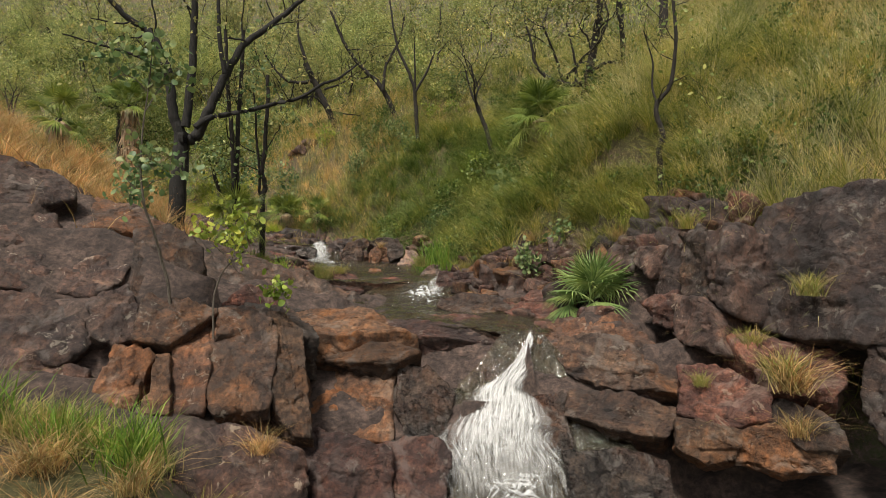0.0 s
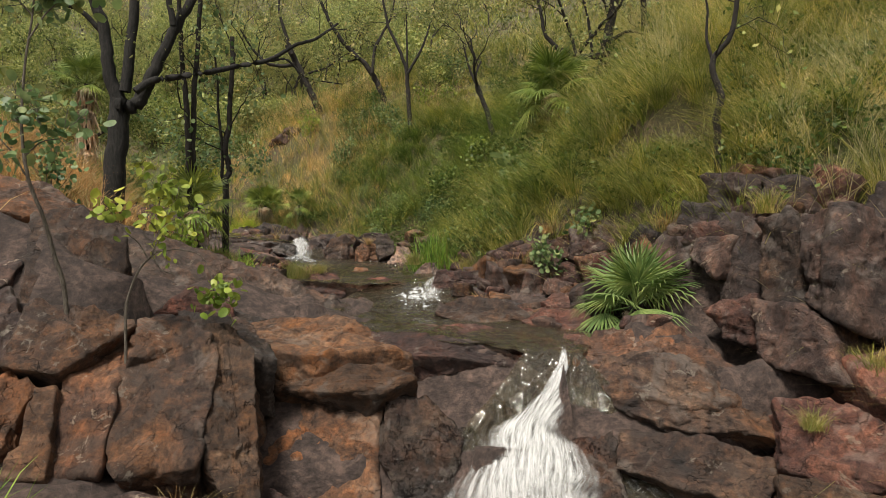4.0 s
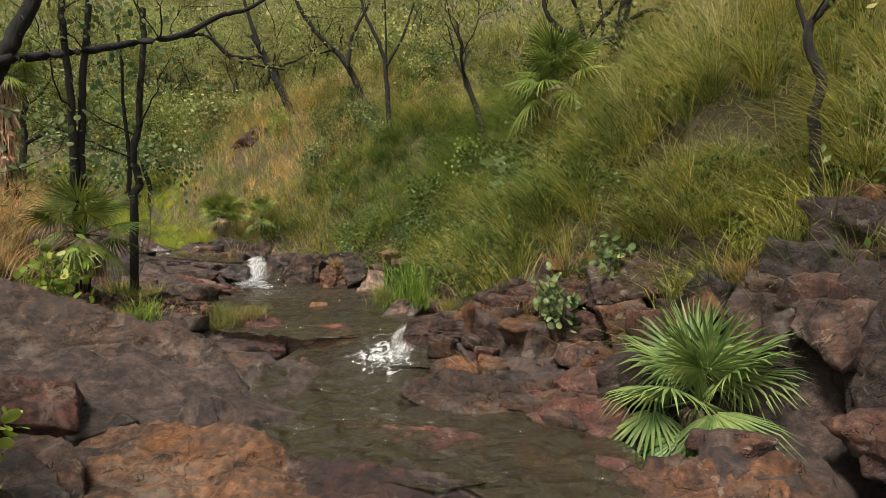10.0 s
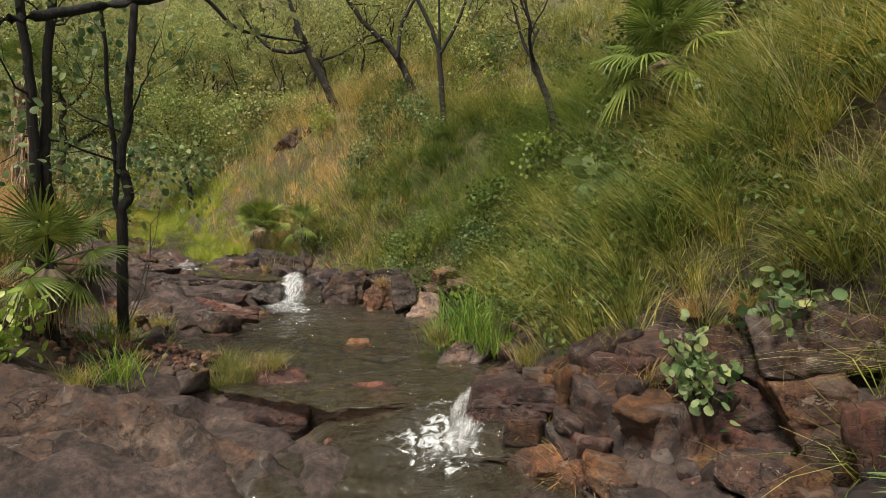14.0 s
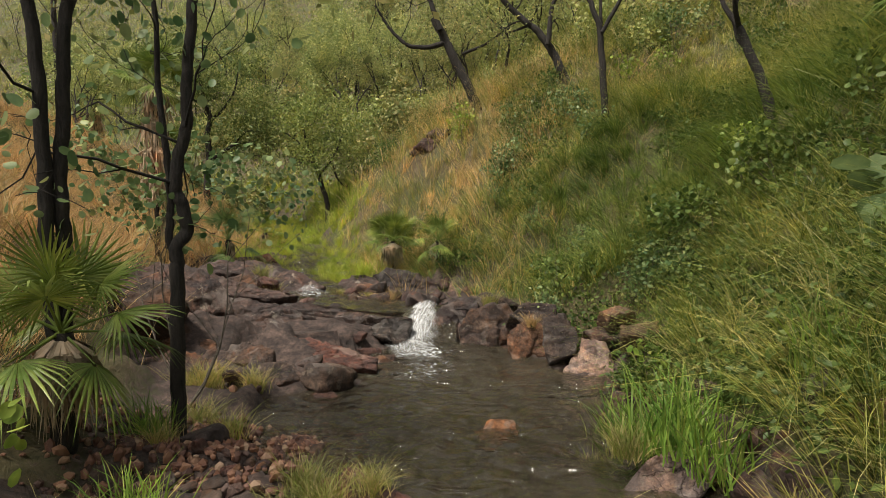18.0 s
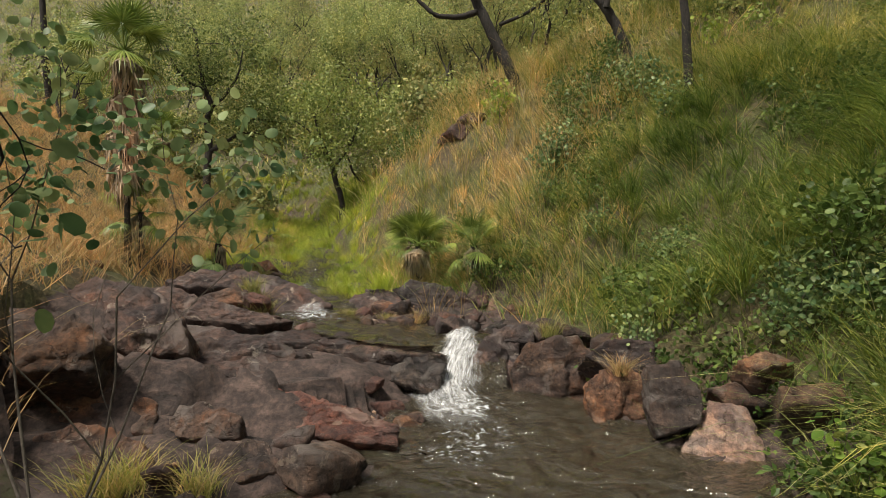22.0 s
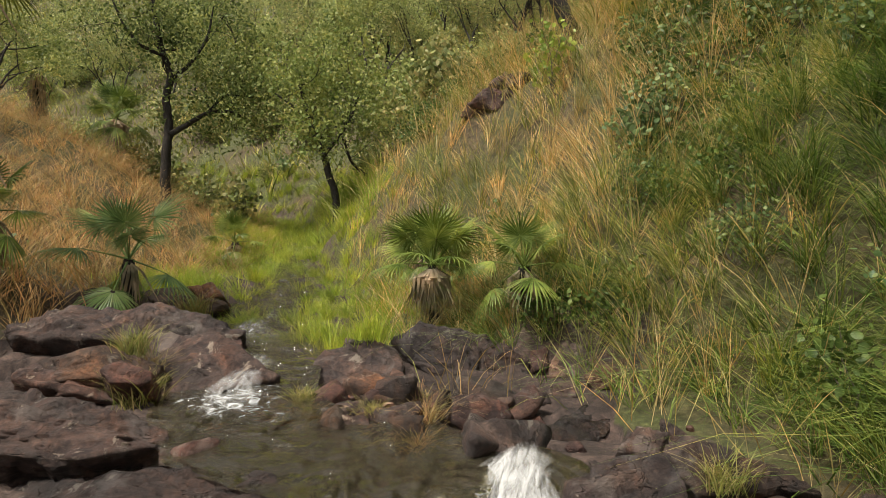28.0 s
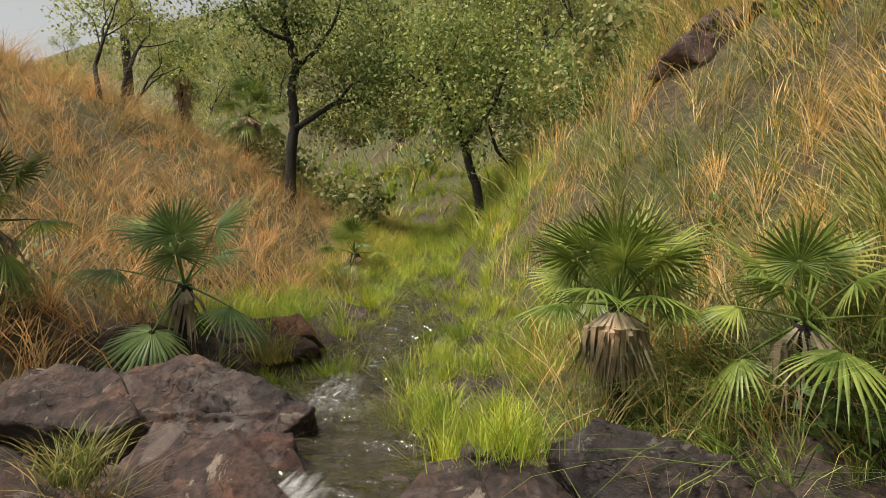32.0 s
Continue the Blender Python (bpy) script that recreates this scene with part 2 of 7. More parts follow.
GRASS = foliage_material("hill_grass", [(0.06, 0.09, 0.014), (0.16, 0.2, 0.034), (0.29, 0.32, 0.068), (0.43, 0.42, 0.12), (0.64, 0.57, 0.28)], 0.5, 0.27)
STALK = foliage_material("pale_grass_stalk", [(0.46, 0.42, 0.18), (0.6, 0.54, 0.3), (0.7, 0.62, 0.4)])
HERB = foliage_material("undergrowth_leaf", [(0.05, 0.085, 0.02), (0.09, 0.14, 0.035), (0.15, 0.21, 0.055)], 0.5, 0.25)
DRY = foliage_material("dry_grass", [(0.26, 0.13, 0.06), (0.42, 0.24, 0.105), (0.55, 0.35, 0.17), (0.62, 0.46, 0.25), (0.38, 0.31, 0.11), (0.5, 0.3, 0.13)])
LIME = foliage_material("stream_grass", [(0.2, 0.29, 0.03), (0.3, 0.4, 0.045), (0.4, 0.46, 0.07), (0.4, 0.37, 0.1)])
REED = foliage_material("green_reed", [(0.1, 0.18, 0.03), (0.16, 0.28, 0.045), (0.25, 0.36, 0.07), (0.36, 0.36, 0.11)])
TUFT = foliage_material("bank_tuft_grass", [(0.17, 0.21, 0.045), (0.28, 0.29, 0.075), (0.4, 0.34, 0.14), (0.46, 0.34, 0.17)])
LEAF = foliage_material("tree_leaf", [(0.12, 0.17, 0.04), (0.2, 0.26, 0.07), (0.28, 0.33, 0.1), (0.34, 0.36, 0.13)])
# light green leaf, brightened to paint in the stronger light on the far hillside
LEAF_PALE_LIT = foliage_material("pale_lit_tree_leaf", [(0.18, 0.23, 0.07), (0.29, 0.34, 0.11), (0.4, 0.44, 0.17), (0.48, 0.5, 0.22)])
LEAF_DEEP = foliage_material("deep_tree_leaf", [(0.06, 0.09, 0.02), (0.12, 0.165, 0.045), (0.2, 0.25, 0.08), (0.28, 0.31, 0.12)])
LEAF_DULL = foliage_material("dull_tree_leaf", [(0.14, 0.17, 0.06), (0.24, 0.27, 0.1), (0.33, 0.34, 0.14), (0.38, 0.32, 0.14)])
BROAD = foliage_material("broad_round_leaf", [(0.08, 0.15, 0.06), (0.14, 0.22, 0.095), (0.22, 0.3, 0.14), (0.3, 0.34, 0.14)], 0.45)
SILVER = foliage_material("silvery_leaf", [(0.1, 0.16, 0.06), (0.16, 0.23, 0.1), (0.24, 0.31, 0.16)], 0.4)
FRESH = foliage_material("fresh_yellow_leaf", [(0.18, 0.27, 0.05), (0.28, 0.36, 0.07), (0.38, 0.42, 0.1)], 0.4)
PALM = foliage_material("fan_palm_frond", [(0.095, 0.14, 0.025), (0.155, 0.215, 0.045), (0.25, 0.3, 0.085)], 0.38, 0.25)
PALM_PALE = foliage_material("pale_fan_palm_frond", [(0.1, 0.175, 0.055), (0.165, 0.255, 0.085), (0.26, 0.34, 0.14)], 0.38, 0.25)
STRAW = foliage_material("straw_grass", [(0.36, 0.25, 0.09), (0.54, 0.37, 0.15), (0.66, 0.47, 0.22), (0.72, 0.56, 0.3), (0.58, 0.36, 0.15)])
DEEP = foliage_material("deep_green_grass", [(0.06, 0.11, 0.02), (0.11, 0.18, 0.035), (0.18, 0.25, 0.055), (0.28, 0.32, 0.08)], 0.45, 0.25)
DEAD = foliage_material("dead_frond", [(0.16, 0.11, 0.07), (0.3, 0.22, 0.15), (0.42, 0.33, 0.24)], 0.7, 0.15)


def bark_material(name, dark, light):
    m, nt, b = material(name)
    p = world_coord(nt, (9, 9, 2.2))
    n = tex_noise(nt, p, 3.5, 7, 0.7, 0.5)
    patch = tex_noise(nt, world_coord(nt), 2.4, 4, 0.6)
    c = ramp(nt, n, [(0.35, dark), (0.7, light)])
    c = mix(nt, ramp(nt, patch, [(0.64, (0, 0, 0)), (0.78, (0.22, 0.22, 0.22))]), c, (0.1, 0.087, 0.08))
    nt.links.new(c, b.inputs["Base Color"])
    b.inputs["Roughness"].default_value = 0.9
    bump(nt, b, n, 1.0, 0.03)
    return m


CHARRED = bark_material("charred_bark", (0.004, 0.004, 0.004), (0.03, 0.027, 0.025))
BARK = bark_material("dark_bark", (0.006, 0.005, 0.005), (0.04, 0.032, 0.027))
TWIG = bark_material("grey_twig", (0.06, 0.05, 0.04), (0.2, 0.17, 0.14))


def water_material():
    m, nt, b = material("stream_water")
    a = nt.nodes.new("ShaderNodeAttribute")
    a.attribute_name = "foam_glint"
    uv = nt.nodes.new("ShaderNodeUVMap")
    mp = nt.nodes.new("ShaderNodeMapping")
    mp.inputs["Scale"].default_value = (1.0, 1.25, 1.0)
    nt.links.new(uv.outputs[0], mp.inputs["Vector"])
    p = mp.outputs[0]
    rip = tex_noise(nt, p, 3.0, 2, 0.5, 1.1)
    rip2 = tex_noise(nt, p, 11, 3, 0.5, 0.6)
    b.inputs["Base Color"].default_value = (0.46, 0.41, 0.28, 1)
    b.inputs["Roughness"].default_value = 0.012
    b.inputs["IOR"].default_value = 1.5
    b.inputs["Transmission Weight"].default_value = 0.94
    bump(nt, b, math_node(nt, "ADD", rip, math_node(nt, "MULTIPLY", rip2, 0.16)), 1.0, 0.2)
    # white for foam, and for sky glints painted on the pools
    w = node(nt, "ShaderNodeBsdfPrincipled", Roughness=0.5)
    w.inputs["Base Color"].default_value = (0.66, 0.68, 0.7, 1)
    streak = tex_noise(nt, p, 7, 5, 0.6, 1.6)
    f = math_node(nt, "ADD", a.outputs["Fac"], math_node(nt, "MULTIPLY", math_node(nt, "SUBTRACT", streak, 0.5), 1.5))
    s = nt.nodes.new("ShaderNodeMixShader")
    nt.links.new(ramp(nt, f, [(0.42, (0, 0, 0)), (0.75, (1, 1, 1))]), s.inputs[0])
    nt.links.new(b.outputs[0], s.inputs[1])
    nt.links.new(w.outputs[0], s.inputs[2])
    nt.links.new(s.outputs[0], nt.nodes["Material Output"].inputs[0])
    return m


WATER = water_material()


def foam_material():
    m, nt, b = material("falling_white_water")
    a = nt.nodes.new("ShaderNodeAttribute")
    a.attribute_name = "across"
    uv = nt.nodes.new("ShaderNodeUVMap")
    mp = nt.nodes.new("ShaderNodeMapping")
    mp.inputs["Scale"].default_value = (15.0, 2.0, 1.0)
    nt.links.new(uv.outputs[0], mp.inputs["Vector"])
    streak = tex_noise(nt, mp.outputs[0], 1.7, 6, 0.66, 0.15)
    c = ramp(nt, streak, [(0.36, (0.5, 0.52, 0.54)), (0.5, (0.66, 0.67, 0.68)), (0.64, (0.8, 0.8, 0.81))])
    nt.links.new(c, b.inputs["Base Color"])
    b.inputs["Roughness"].default_value = 0.7
    clear = nt.nodes.new("ShaderNodeBsdfTransparent")
    gain = math_node(nt, "ADD", math_node(nt, "MULTIPLY", math_node(nt, "SUBTRACT", streak, 0.5), 3.8), 0.62)
    f = math_node(nt, "MULTIPLY", a.outputs["Fac"], gain)
    s = nt.nodes.new("ShaderNodeMixShader")
    nt.links.new(ramp(nt, f, [(0.08, (0, 0, 0)), (1.0, (0.72, 0.72, 0.72))]), s.inputs[0])
    nt.links.new(clear.outputs[0], s.inputs[1])
    nt.links.new(b.outputs[0], s.inputs[2])
    nt.links.new(s.outputs[0], nt.nodes["Material Output"].inputs[0])
    return m


FOAM = foam_material()


# ---- mesh helpers ----
class Buf:
    """Collects vertices and faces of one mesh."""

    def __init__(self):
        self.v, self.f = [], []

    def add(self, verts, faces):
        o = len(self.v)
        self.v.extend(verts)
        self.f.extend([tuple(i + o for i in f) for f in faces])


def mesh_of(name, verts, faces, mat, smooth=True):
    me = bpy.data.meshes.new(name)
    me.from_pydata(verts, [], faces)
    me.materials.append(mat)
    if smooth:
        me.polygons.foreach_set("use_smooth", [True] * len(me.polygons))
    me.update()
    return me


def array_mesh(name, verts, faces, mat, smooth=True):
    """A mesh from arrays; faces all of one size."""
    me = bpy.data.meshes.new(name)
    n, k = faces.shape
    me.vertices.add(len(verts))
    me.vertices.foreach_set("co", np.ascontiguousarray(verts, np.float32).ravel())
    me.loops.add(n * k)
    me.loops.foreach_set("vertex_index", np.ascontiguousarray(faces, np.int32).ravel())
    me.polygons.add(n)
    me.polygons.foreach_set("loop_start", np.arange(0, n * k, k, dtype=np.int32))
    me.polygons.foreach_set("use_smooth", np.full(n, smooth))
    me.materials.append(mat)
    me.update(calc_edges=True)
    me.validate()
    return me


def part(name, me, parent, label=""):
    ob = new(name, me)
    ob.parent = parent
    if label:
        ob["label"] = label
    return ob


def tube(buf, pts, radii, sides=7):
    """A tapered tube through pts."""
    pts = [Vector(p) for p in pts]
    verts, faces = [], []
    for i, p in enumerate(pts):
        d = (pts[min(i + 1, len(pts) - 1)] - pts[max(i - 1, 0)]).normalized()
        ref = Vector((1, 0, 0)) if abs(d.x) < 0.8 else Vector((0, 1, 0))
        a = d.cross(ref).normalized()
        b = d.cross(a)
        for k in range(sides):
            w = 2 * math.pi * k / sides
            verts.append(tuple(p + (a * math.cos(w) + b * math.sin(w)) * radii[i]))
    for i in range(len(pts) - 1):
        for k in range(sides):
            q = (k + 1) % sides
            faces.append((i * sides + k, i * sides + q, (i + 1) * sides + q, (i + 1) * sides + k))
    buf.add(verts, faces)


# ---- the stream's line: x, y, water level, half width ----
LINE = np.array([
    (1.6, -12, -0.35, 3.0), (1.4, 2, -0.3, 2.4), (0.9, 7.0, -0.25, 1.3), (1.1, 8.3, 1.53, 0.2),
    (1.0, 8.9, 1.58, 0.55), (0.2, 10.1, 1.585, 1.1), (-0.5, 11.8, 1.59, 0.9), (-0.35, 12.6, 1.88, 0.55),
    (-1.2, 14.0, 1.9, 1.35), (-2.5, 16.2, 1.9, 1.6), (-2.7, 17.5, 1.9, 1.5), (-3.3, 18.5, 1.92, 0.85), (-3.8, 19.1, 1.98, 0.4),
    (-4.05, 20.1, 2.42, 0.4), (-4.9, 19.95, 2.5, 0.6), (-5.8, 19.9, 2.57, 0.55), (-6.5, 20.3, 2.6, 0.45), (-7.1, 21.4, 2.66, 0.45), (-7.9, 22.4, 2.7, 0.6), (-8.5, 23.6, 2.78, 0.6),
    (-10.0, 26.2, 3.35, 0.16), (-13.6, 32.0, 4.2, 0.1), (-23, 33.6, 5.0, 0.1), (-45, 33, 6.8, 0.1), (-130, 30, 13, 0.1)])
_t = np.linspace(0, 1, 15)[:-1]
SAMPLES = np.concatenate([LINE[i] + (LINE[i + 1] - LINE[i]) * _t[:, None] for i in range(len(LINE) - 1)] + [LINE[-1:]])
for _ in range(5):
    SAMPLES[1:-1, :2] = 0.25 * SAMPLES[:-2, :2] + 0.5 * SAMPLES[1:-1, :2] + 0.25 * SAMPLES[2:, :2]
_d = np.gradient(SAMPLES[:, :2], axis=0)
TANGENT = _d / np.linalg.norm(_d, axis=1)[:, None]


UPPER = SAMPLES[:, 1] > 8.2


def stream(x, y):
    """Distance from the stream's line above the fall (right bank positive), level, half width and place along it."""
    x, y = np.asarray(x, float).ravel(), np.asarray(y, float).ravel()
    out = np.empty((4, len(x)))
    S, T = SAMPLES[UPPER], TANGENT[UPPER]
    for a in range(0, len(x), 20000):
        X, Y = x[a:a + 20000], y[a:a + 20000]
        dx, dy = X[:, None] - S[:, 0], Y[:, None] - S[:, 1]
        dist = np.sqrt(dx * dx + dy * dy)
        i = dist.argmin(1)
        r = np.arange(len(X))
        near = dist[r, i]
        w = np.exp(-(dist - near[:, None]) / (0.1 + 0.2 * near[:, None]))
        w /= w.sum(1)[:, None]
        side = np.where(dx[r, i] * T[i, 1] - dy[r, i] * T[i, 0] > 0, 1.0, -1.0)
        side = np.where(Y < 8.4, np.where(X > 1.15, 1.0, -1.0), side)
        out[:, a:a + 20000] = side * near, w @ S[:, 2], w @ S[:, 3], i
    return out


def step(v, a, b):
    t = np.clip((v - a) / (b - a), 0, 1)
    return t * t * (3 - 2 * t)


def cells(x, y, seed):
    """Jittered cells: a value for the cell, its slant at the point, and the distance to its rim."""
    i, j = np.floor(x).astype(np.int64), np.floor(y).astype(np.int64)
    best, second = np.full(x.shape, 9.0), np.full(x.shape, 9.0)
    val, slant = np.zeros(x.shape), np.zeros(x.shape)
    for a in (-1, 0, 1):
        for c in (-1, 0, 1):
            u, v = hash3(i + a, j + c, seed), hash3(i + a, j + c, seed + 31)
            dx, dy = x - (i + a + u), y - (j + c + v)
            q = np.sqrt(dx * dx + dy * dy)
            closer = q < best
            second = np.where(closer, best, np.minimum(second, q))
            best = np.where(closer, q, best)
            val = np.where(closer, hash3(i + a, j + c, seed + 57) * 2 - 1, val)
            slant = np.where(closer, dx * (hash3(i + a, j + c, seed + 71) - 0.5) + dy * (hash3(i + a, j + c, seed + 93) - 0.5), slant)
    return val, slant, second - best


def blocky(x, y):
    """Relief of jointed bedrock."""
    wx = x + 0.25 * vnoise(x * 1.5, y * 1.5, 2.0)
    wy = y + 0.25 * vnoise(x * 1.5, y * 1.5, 6.0)
    r, t = wx * 0.8 + wy * 0.6, -wx * 0.6 + wy * 0.8
    v, s, e = cells(r * 0.9, t * 1.7, 5)
    v2, s2, e2 = cells(r * 2.4, t * 3.8, 8)
    return 0.16 * v + 0.35 * s - 0.1 * np.exp(-e / 0.05) + 0.05 * v2 + 0.12 * s2 - 0.04 * np.exp(-e2 / 0.06)


def stony_at(x, y, s, e):
    wide = 1 - step(y, 9.5, 11)
    wall = 1 - step(y, 10.2, 12.2)
    right = np.clip(1.3 - e / (0.75 + 0.15 * step(y, 15, 16) + 0.4 * step(y, 17.5, 18.5) * (1 - step(y, 21, 22)) + 1.0 * wall + 1.6 * wide + 1.4 * (1 - step(y, 8.3, 9.4))), 0, 1)
    left = np.clip(1.3 - e / (2.6 + 2.4 * wide), 0, 1)
    return np.where(s > 0, right, left * (1 - 0.9 * step(y, 24.5, 27))) * step(y, -6, -3)


def ground_height(x, y):
    s, level, half, _ = stream(x, y)
    x, y = np.asarray(x, float).ravel(), np.asarray(y, float).ravel()
    d = np.abs(s) - half
    e = np.maximum(d, 0)
    flat = 0.3 + 0.75 * (1 - step(y, 10.5, 12)) + 0.6 * step(y, 14.8, 16) * (1 - step(y, 20, 21)) + 1.8 * (1 - step(y, 8.2, 9.5)) + 1.7 * step(y, 19.5, 21.5) * (1 - step(y, 24.5, 27.5))
    c = np.maximum(e - flat, 0)
    wall = 1 - step(y, 10.2, 12.2)
    rise = wall * (1.75 * np.minimum(c, 0.6) + 0.86 * np.clip(c - 0.6, 0, 2.4)) + (1 - wall) * 1.15 * np.minimum(c, 3)
    right = 0.1 * e / (1 + e) + rise + 0.72 * np.clip(c - 3, 0, 5) + 0.6 * np.clip(c - 8, 0, 70)
    flat = 1.9 + 0.5 * (1 - step(y, 10.5, 12.5))
    c = np.maximum(e - flat, 0)
    left = 0.12 * e + 0.5 * np.minimum(c, 3) + 0.42 * np.clip(c - 3, 0, 17) + 0.5 * np.clip(c - 20, 0, 40)
    z = level + np.where(s > 0, right, left)
    z -= np.where(d < 0, 0.06 + 0.28 * np.clip(-d / half, 0, 1), 0.06)
    rough = np.clip(e * 0.6, 0.15, 1)
    z += stony_at(x, y, s, e) * blocky(x, y) * np.clip(0.45 + d, 0.25, 1)
    z += rough * (0.35 * fbm(x * 0.45, y * 0.45, 3.0) + 0.14 * fbm(x * 1.7, y * 1.7, 9.0, 3))
    for bx, by, rise, reach in ((-1.0, 23.8, 1.2, 1.8), (3.8, 10.2, 0.3, 0.9), (-4.2, 13.2, 0.35, 1.0), (-10.2, 22.6, 0.25, 1.0)):
        z = z + rise * np.exp(-((x - bx) ** 2 + (y - by) ** 2) / reach ** 2)
    # below the ledge of the fall
    out = np.abs(x - 0.8)
    low = -0.75 + 0.28 * np.clip(out - 1.6, 0, 6) + 0.5 * np.clip(out - 7.6, 0, 30) + 0.12 * fbm(x * 1.1, y * 1.1, 2.0)
    low += 1.05 * step(-x, 1.2, 2.6) * step(y, 3.9, 5.2)
    edge = 7.75 + 0.25 * vnoise(x * 0.9, 0.5, 7.0)
    return under_blocks(x, y, low + (z - low) * step(y, edge - 0.35, edge + 0.15))[0]


# ---- the large rocks: place, turn, lean of the face, outline of the face, thickness ----
BLOCKS = []


def block(x, y, z, yaw, slope, outline, depth, mat, seed):
    BLOCKS.append((x, y, z, yaw, slope, outline, depth, mat, seed))


# rocks by outline
block(-2.38, 7.29, 1.52, 10, 45, [(-0.40, -0.47), (-0.25, -0.75), (0.32, -0.74), (0.38, 0.32), (0.18, 0.71), (-0.20, 0.72), (-0.37, 0.49)], 0.6, BROWN, 1)
block(-1.84, 7.31, 1.35, 20, 42, [(-0.26, -0.47), (-0.02, -0.81), (0.18, -0.83), (0.24, 0.50), (0.07, 0.80), (-0.21, 0.80)], 0.6, ORANGE, 2)
block(-2.94, 7.17, 1.52, 12, 46, [(-0.28, -0.16), (-0.26, -0.72), (0.18, -0.73), (0.25, 0.55), (0.19, 0.69), (-0.27, 0.62)], 0.6, BROWN, 3)
block(-3.64, 6.81, 1.42, 20, 45, [(-0.30, -0.06), (-0.29, -0.37), (0.18, -0.51), (0.33, 0.18), (0.17, 0.39), (-0.09, 0.37)], 0.6, ORANGE, 4)
block(-3.19, 6.78, 1.29, 14, 45, [(-0.15, -0.33), (0.15, -0.36), (0.07, 0.37), (-0.07, 0.32)], 0.5, ORANGE, 5)
block(-3.32, 7.44, 1.94, 20, 40, [(-0.41, -0.32), (-0.01, -0.44), (0.54, 0.09), (0.16, 0.29), (-0.28, 0.38)], 0.7, BROWN, 6)
block(-3.80, 8.33, 2.53, 25, 40, [(-0.45, -0.13), (-0.35, -0.52), (0.05, -0.70), (0.56, -0.36), (0.51, 0.33), (0.08, 0.73), (-0.39, 0.65)], 1, BROWN, 7)
block(-4.68, 8.26, 2.60, 27, 40, [(-0.46, 0.54), (-0.45, -0.50), (-0.07, -0.70), (0.33, -0.43), (0.46, 0.43), (0.18, 0.66)], 1, PURPLE, 8)
block(-5.61, 8.04, 2.82, 30, 40, [(-0.58, 0.66), (-0.49, -0.59), (-0.15, -0.66), (0.45, -0.73), (0.54, 0.17), (0.44, 0.58)], 1, PURPLE, 9)
block(-6.10, 8.84, 3.75, 30, 30, [(-0.77, 0.55), (-0.65, -0.50), (0.18, -0.52), (0.66, -0.33), (0.66, -0.08), (0.16, 0.42)], 1, PURPLE, 10)
block(-4.99, 9.36, 3.23, 20, 60, [(-0.83, 0.50), (-0.66, -0.38), (0.77, -0.55), (0.95, -0.20), (-0.56, 0.87)], 0.8, BROWN, 11)
block(-4.88, 7.11, 1.95, 28, 40, [(-0.72, 0.62), (-0.63, -0.23), (0.33, -0.66), (0.66, -0.40), (0.61, 0.00), (0.26, 0.42), (-0.29, 0.58)], 0.9, PURPLE, 12)
block(-4.61, 6.69, 1.42, 26, 38, [(-0.68, 0.47), (-0.59, -0.24), (0.11, -0.45), (0.59, -0.42), (0.60, 0.05), (-0.27, 0.42)], 0.8, PURPLE, 13)
block(-3.99, 7.41, 1.93, 22, 40, [(-0.31, 0.25), (-0.28, -0.24), (-0.00, -0.37), (0.23, -0.28), (0.25, 0.14), (0.10, 0.51)], 0.7, PURPLE, 14)
block(-2.10, 6.34, 0.62, 15, 35, [(-0.68, 0.30), (-0.66, -0.41), (0.67, -0.55), (0.64, 0.02), (0.23, 0.25), (-0.18, 0.39)], 0.8, PURPLE, 15)
block(-1.24, 6.91, 0.40, 2, 40, [(-0.85, 0.41), (-0.15, -0.53), (0.66, -0.54), (0.64, 0.09), (-0.35, 0.43)], 0.8, RED, 16)
block(-1.26, 7.87, 0.82, 0, 50, [(-0.59, 0.53), (-0.40, -0.38), (-0.08, -0.65), (0.66, -0.59), (0.59, 0.45), (-0.18, 0.64)], 0.7, ORANGE, 17)
block(-1.30, 8.86, 1.67, 0, 78, [(-1.20, 0.76), (-0.51, -0.61), (-0.06, -0.76), (0.53, -0.67), (0.96, -0.52), (0.74, 0.13), (0.32, 0.82), (-0.78, 0.86)], 1, ORANGE, 18)
block(-1.11, 8.10, 1.39, 2, 45, [(-0.68, 0.25), (-0.59, -0.08), (0.38, -0.29), (0.77, -0.11), (0.53, 0.10)], 0.7, ORANGE, 19)
block(0.27, 8.37, 1.34, -20, 40, [(-1.20, 0.41), (-0.55, -0.25), (0.06, -0.68), (0.49, -0.51), (0.84, -0.19), (0.88, 0.26), (-0.73, 0.40)], 0.55, RED, 20)
block(-0.23, 7.81, 0.76, -5, 42, [(-0.46, 0.45), (-0.37, -0.47), (0.25, -0.52), (0.43, -0.09), (0.29, 0.15), (-0.13, 0.47)], 0.6, WET, 21)
block(0.47, 8.06, 1.05, -12, 40, [(-0.82, 0.02), (-0.25, -0.38), (0.03, -0.24), (0.51, 0.10), (0.47, 0.36)], 0.6, WET, 22)
block(-0.30, 7.31, 0.37, -5, 40, [(-0.44, -0.19), (0.45, -0.16), (0.45, 0.10), (-0.04, 0.19), (-0.42, 0.07)], 0.6, WET, 23)
block(1.98, 8.35, 1.66, -12, 62, [(-0.76, -0.28), (-0.34, -0.36), (0.33, -0.33), (0.93, -0.29), (0.62, 0.19), (0.24, 0.47), (-0.38, 0.42), (-0.64, 0.17)], 0.9, BROWN, 24)
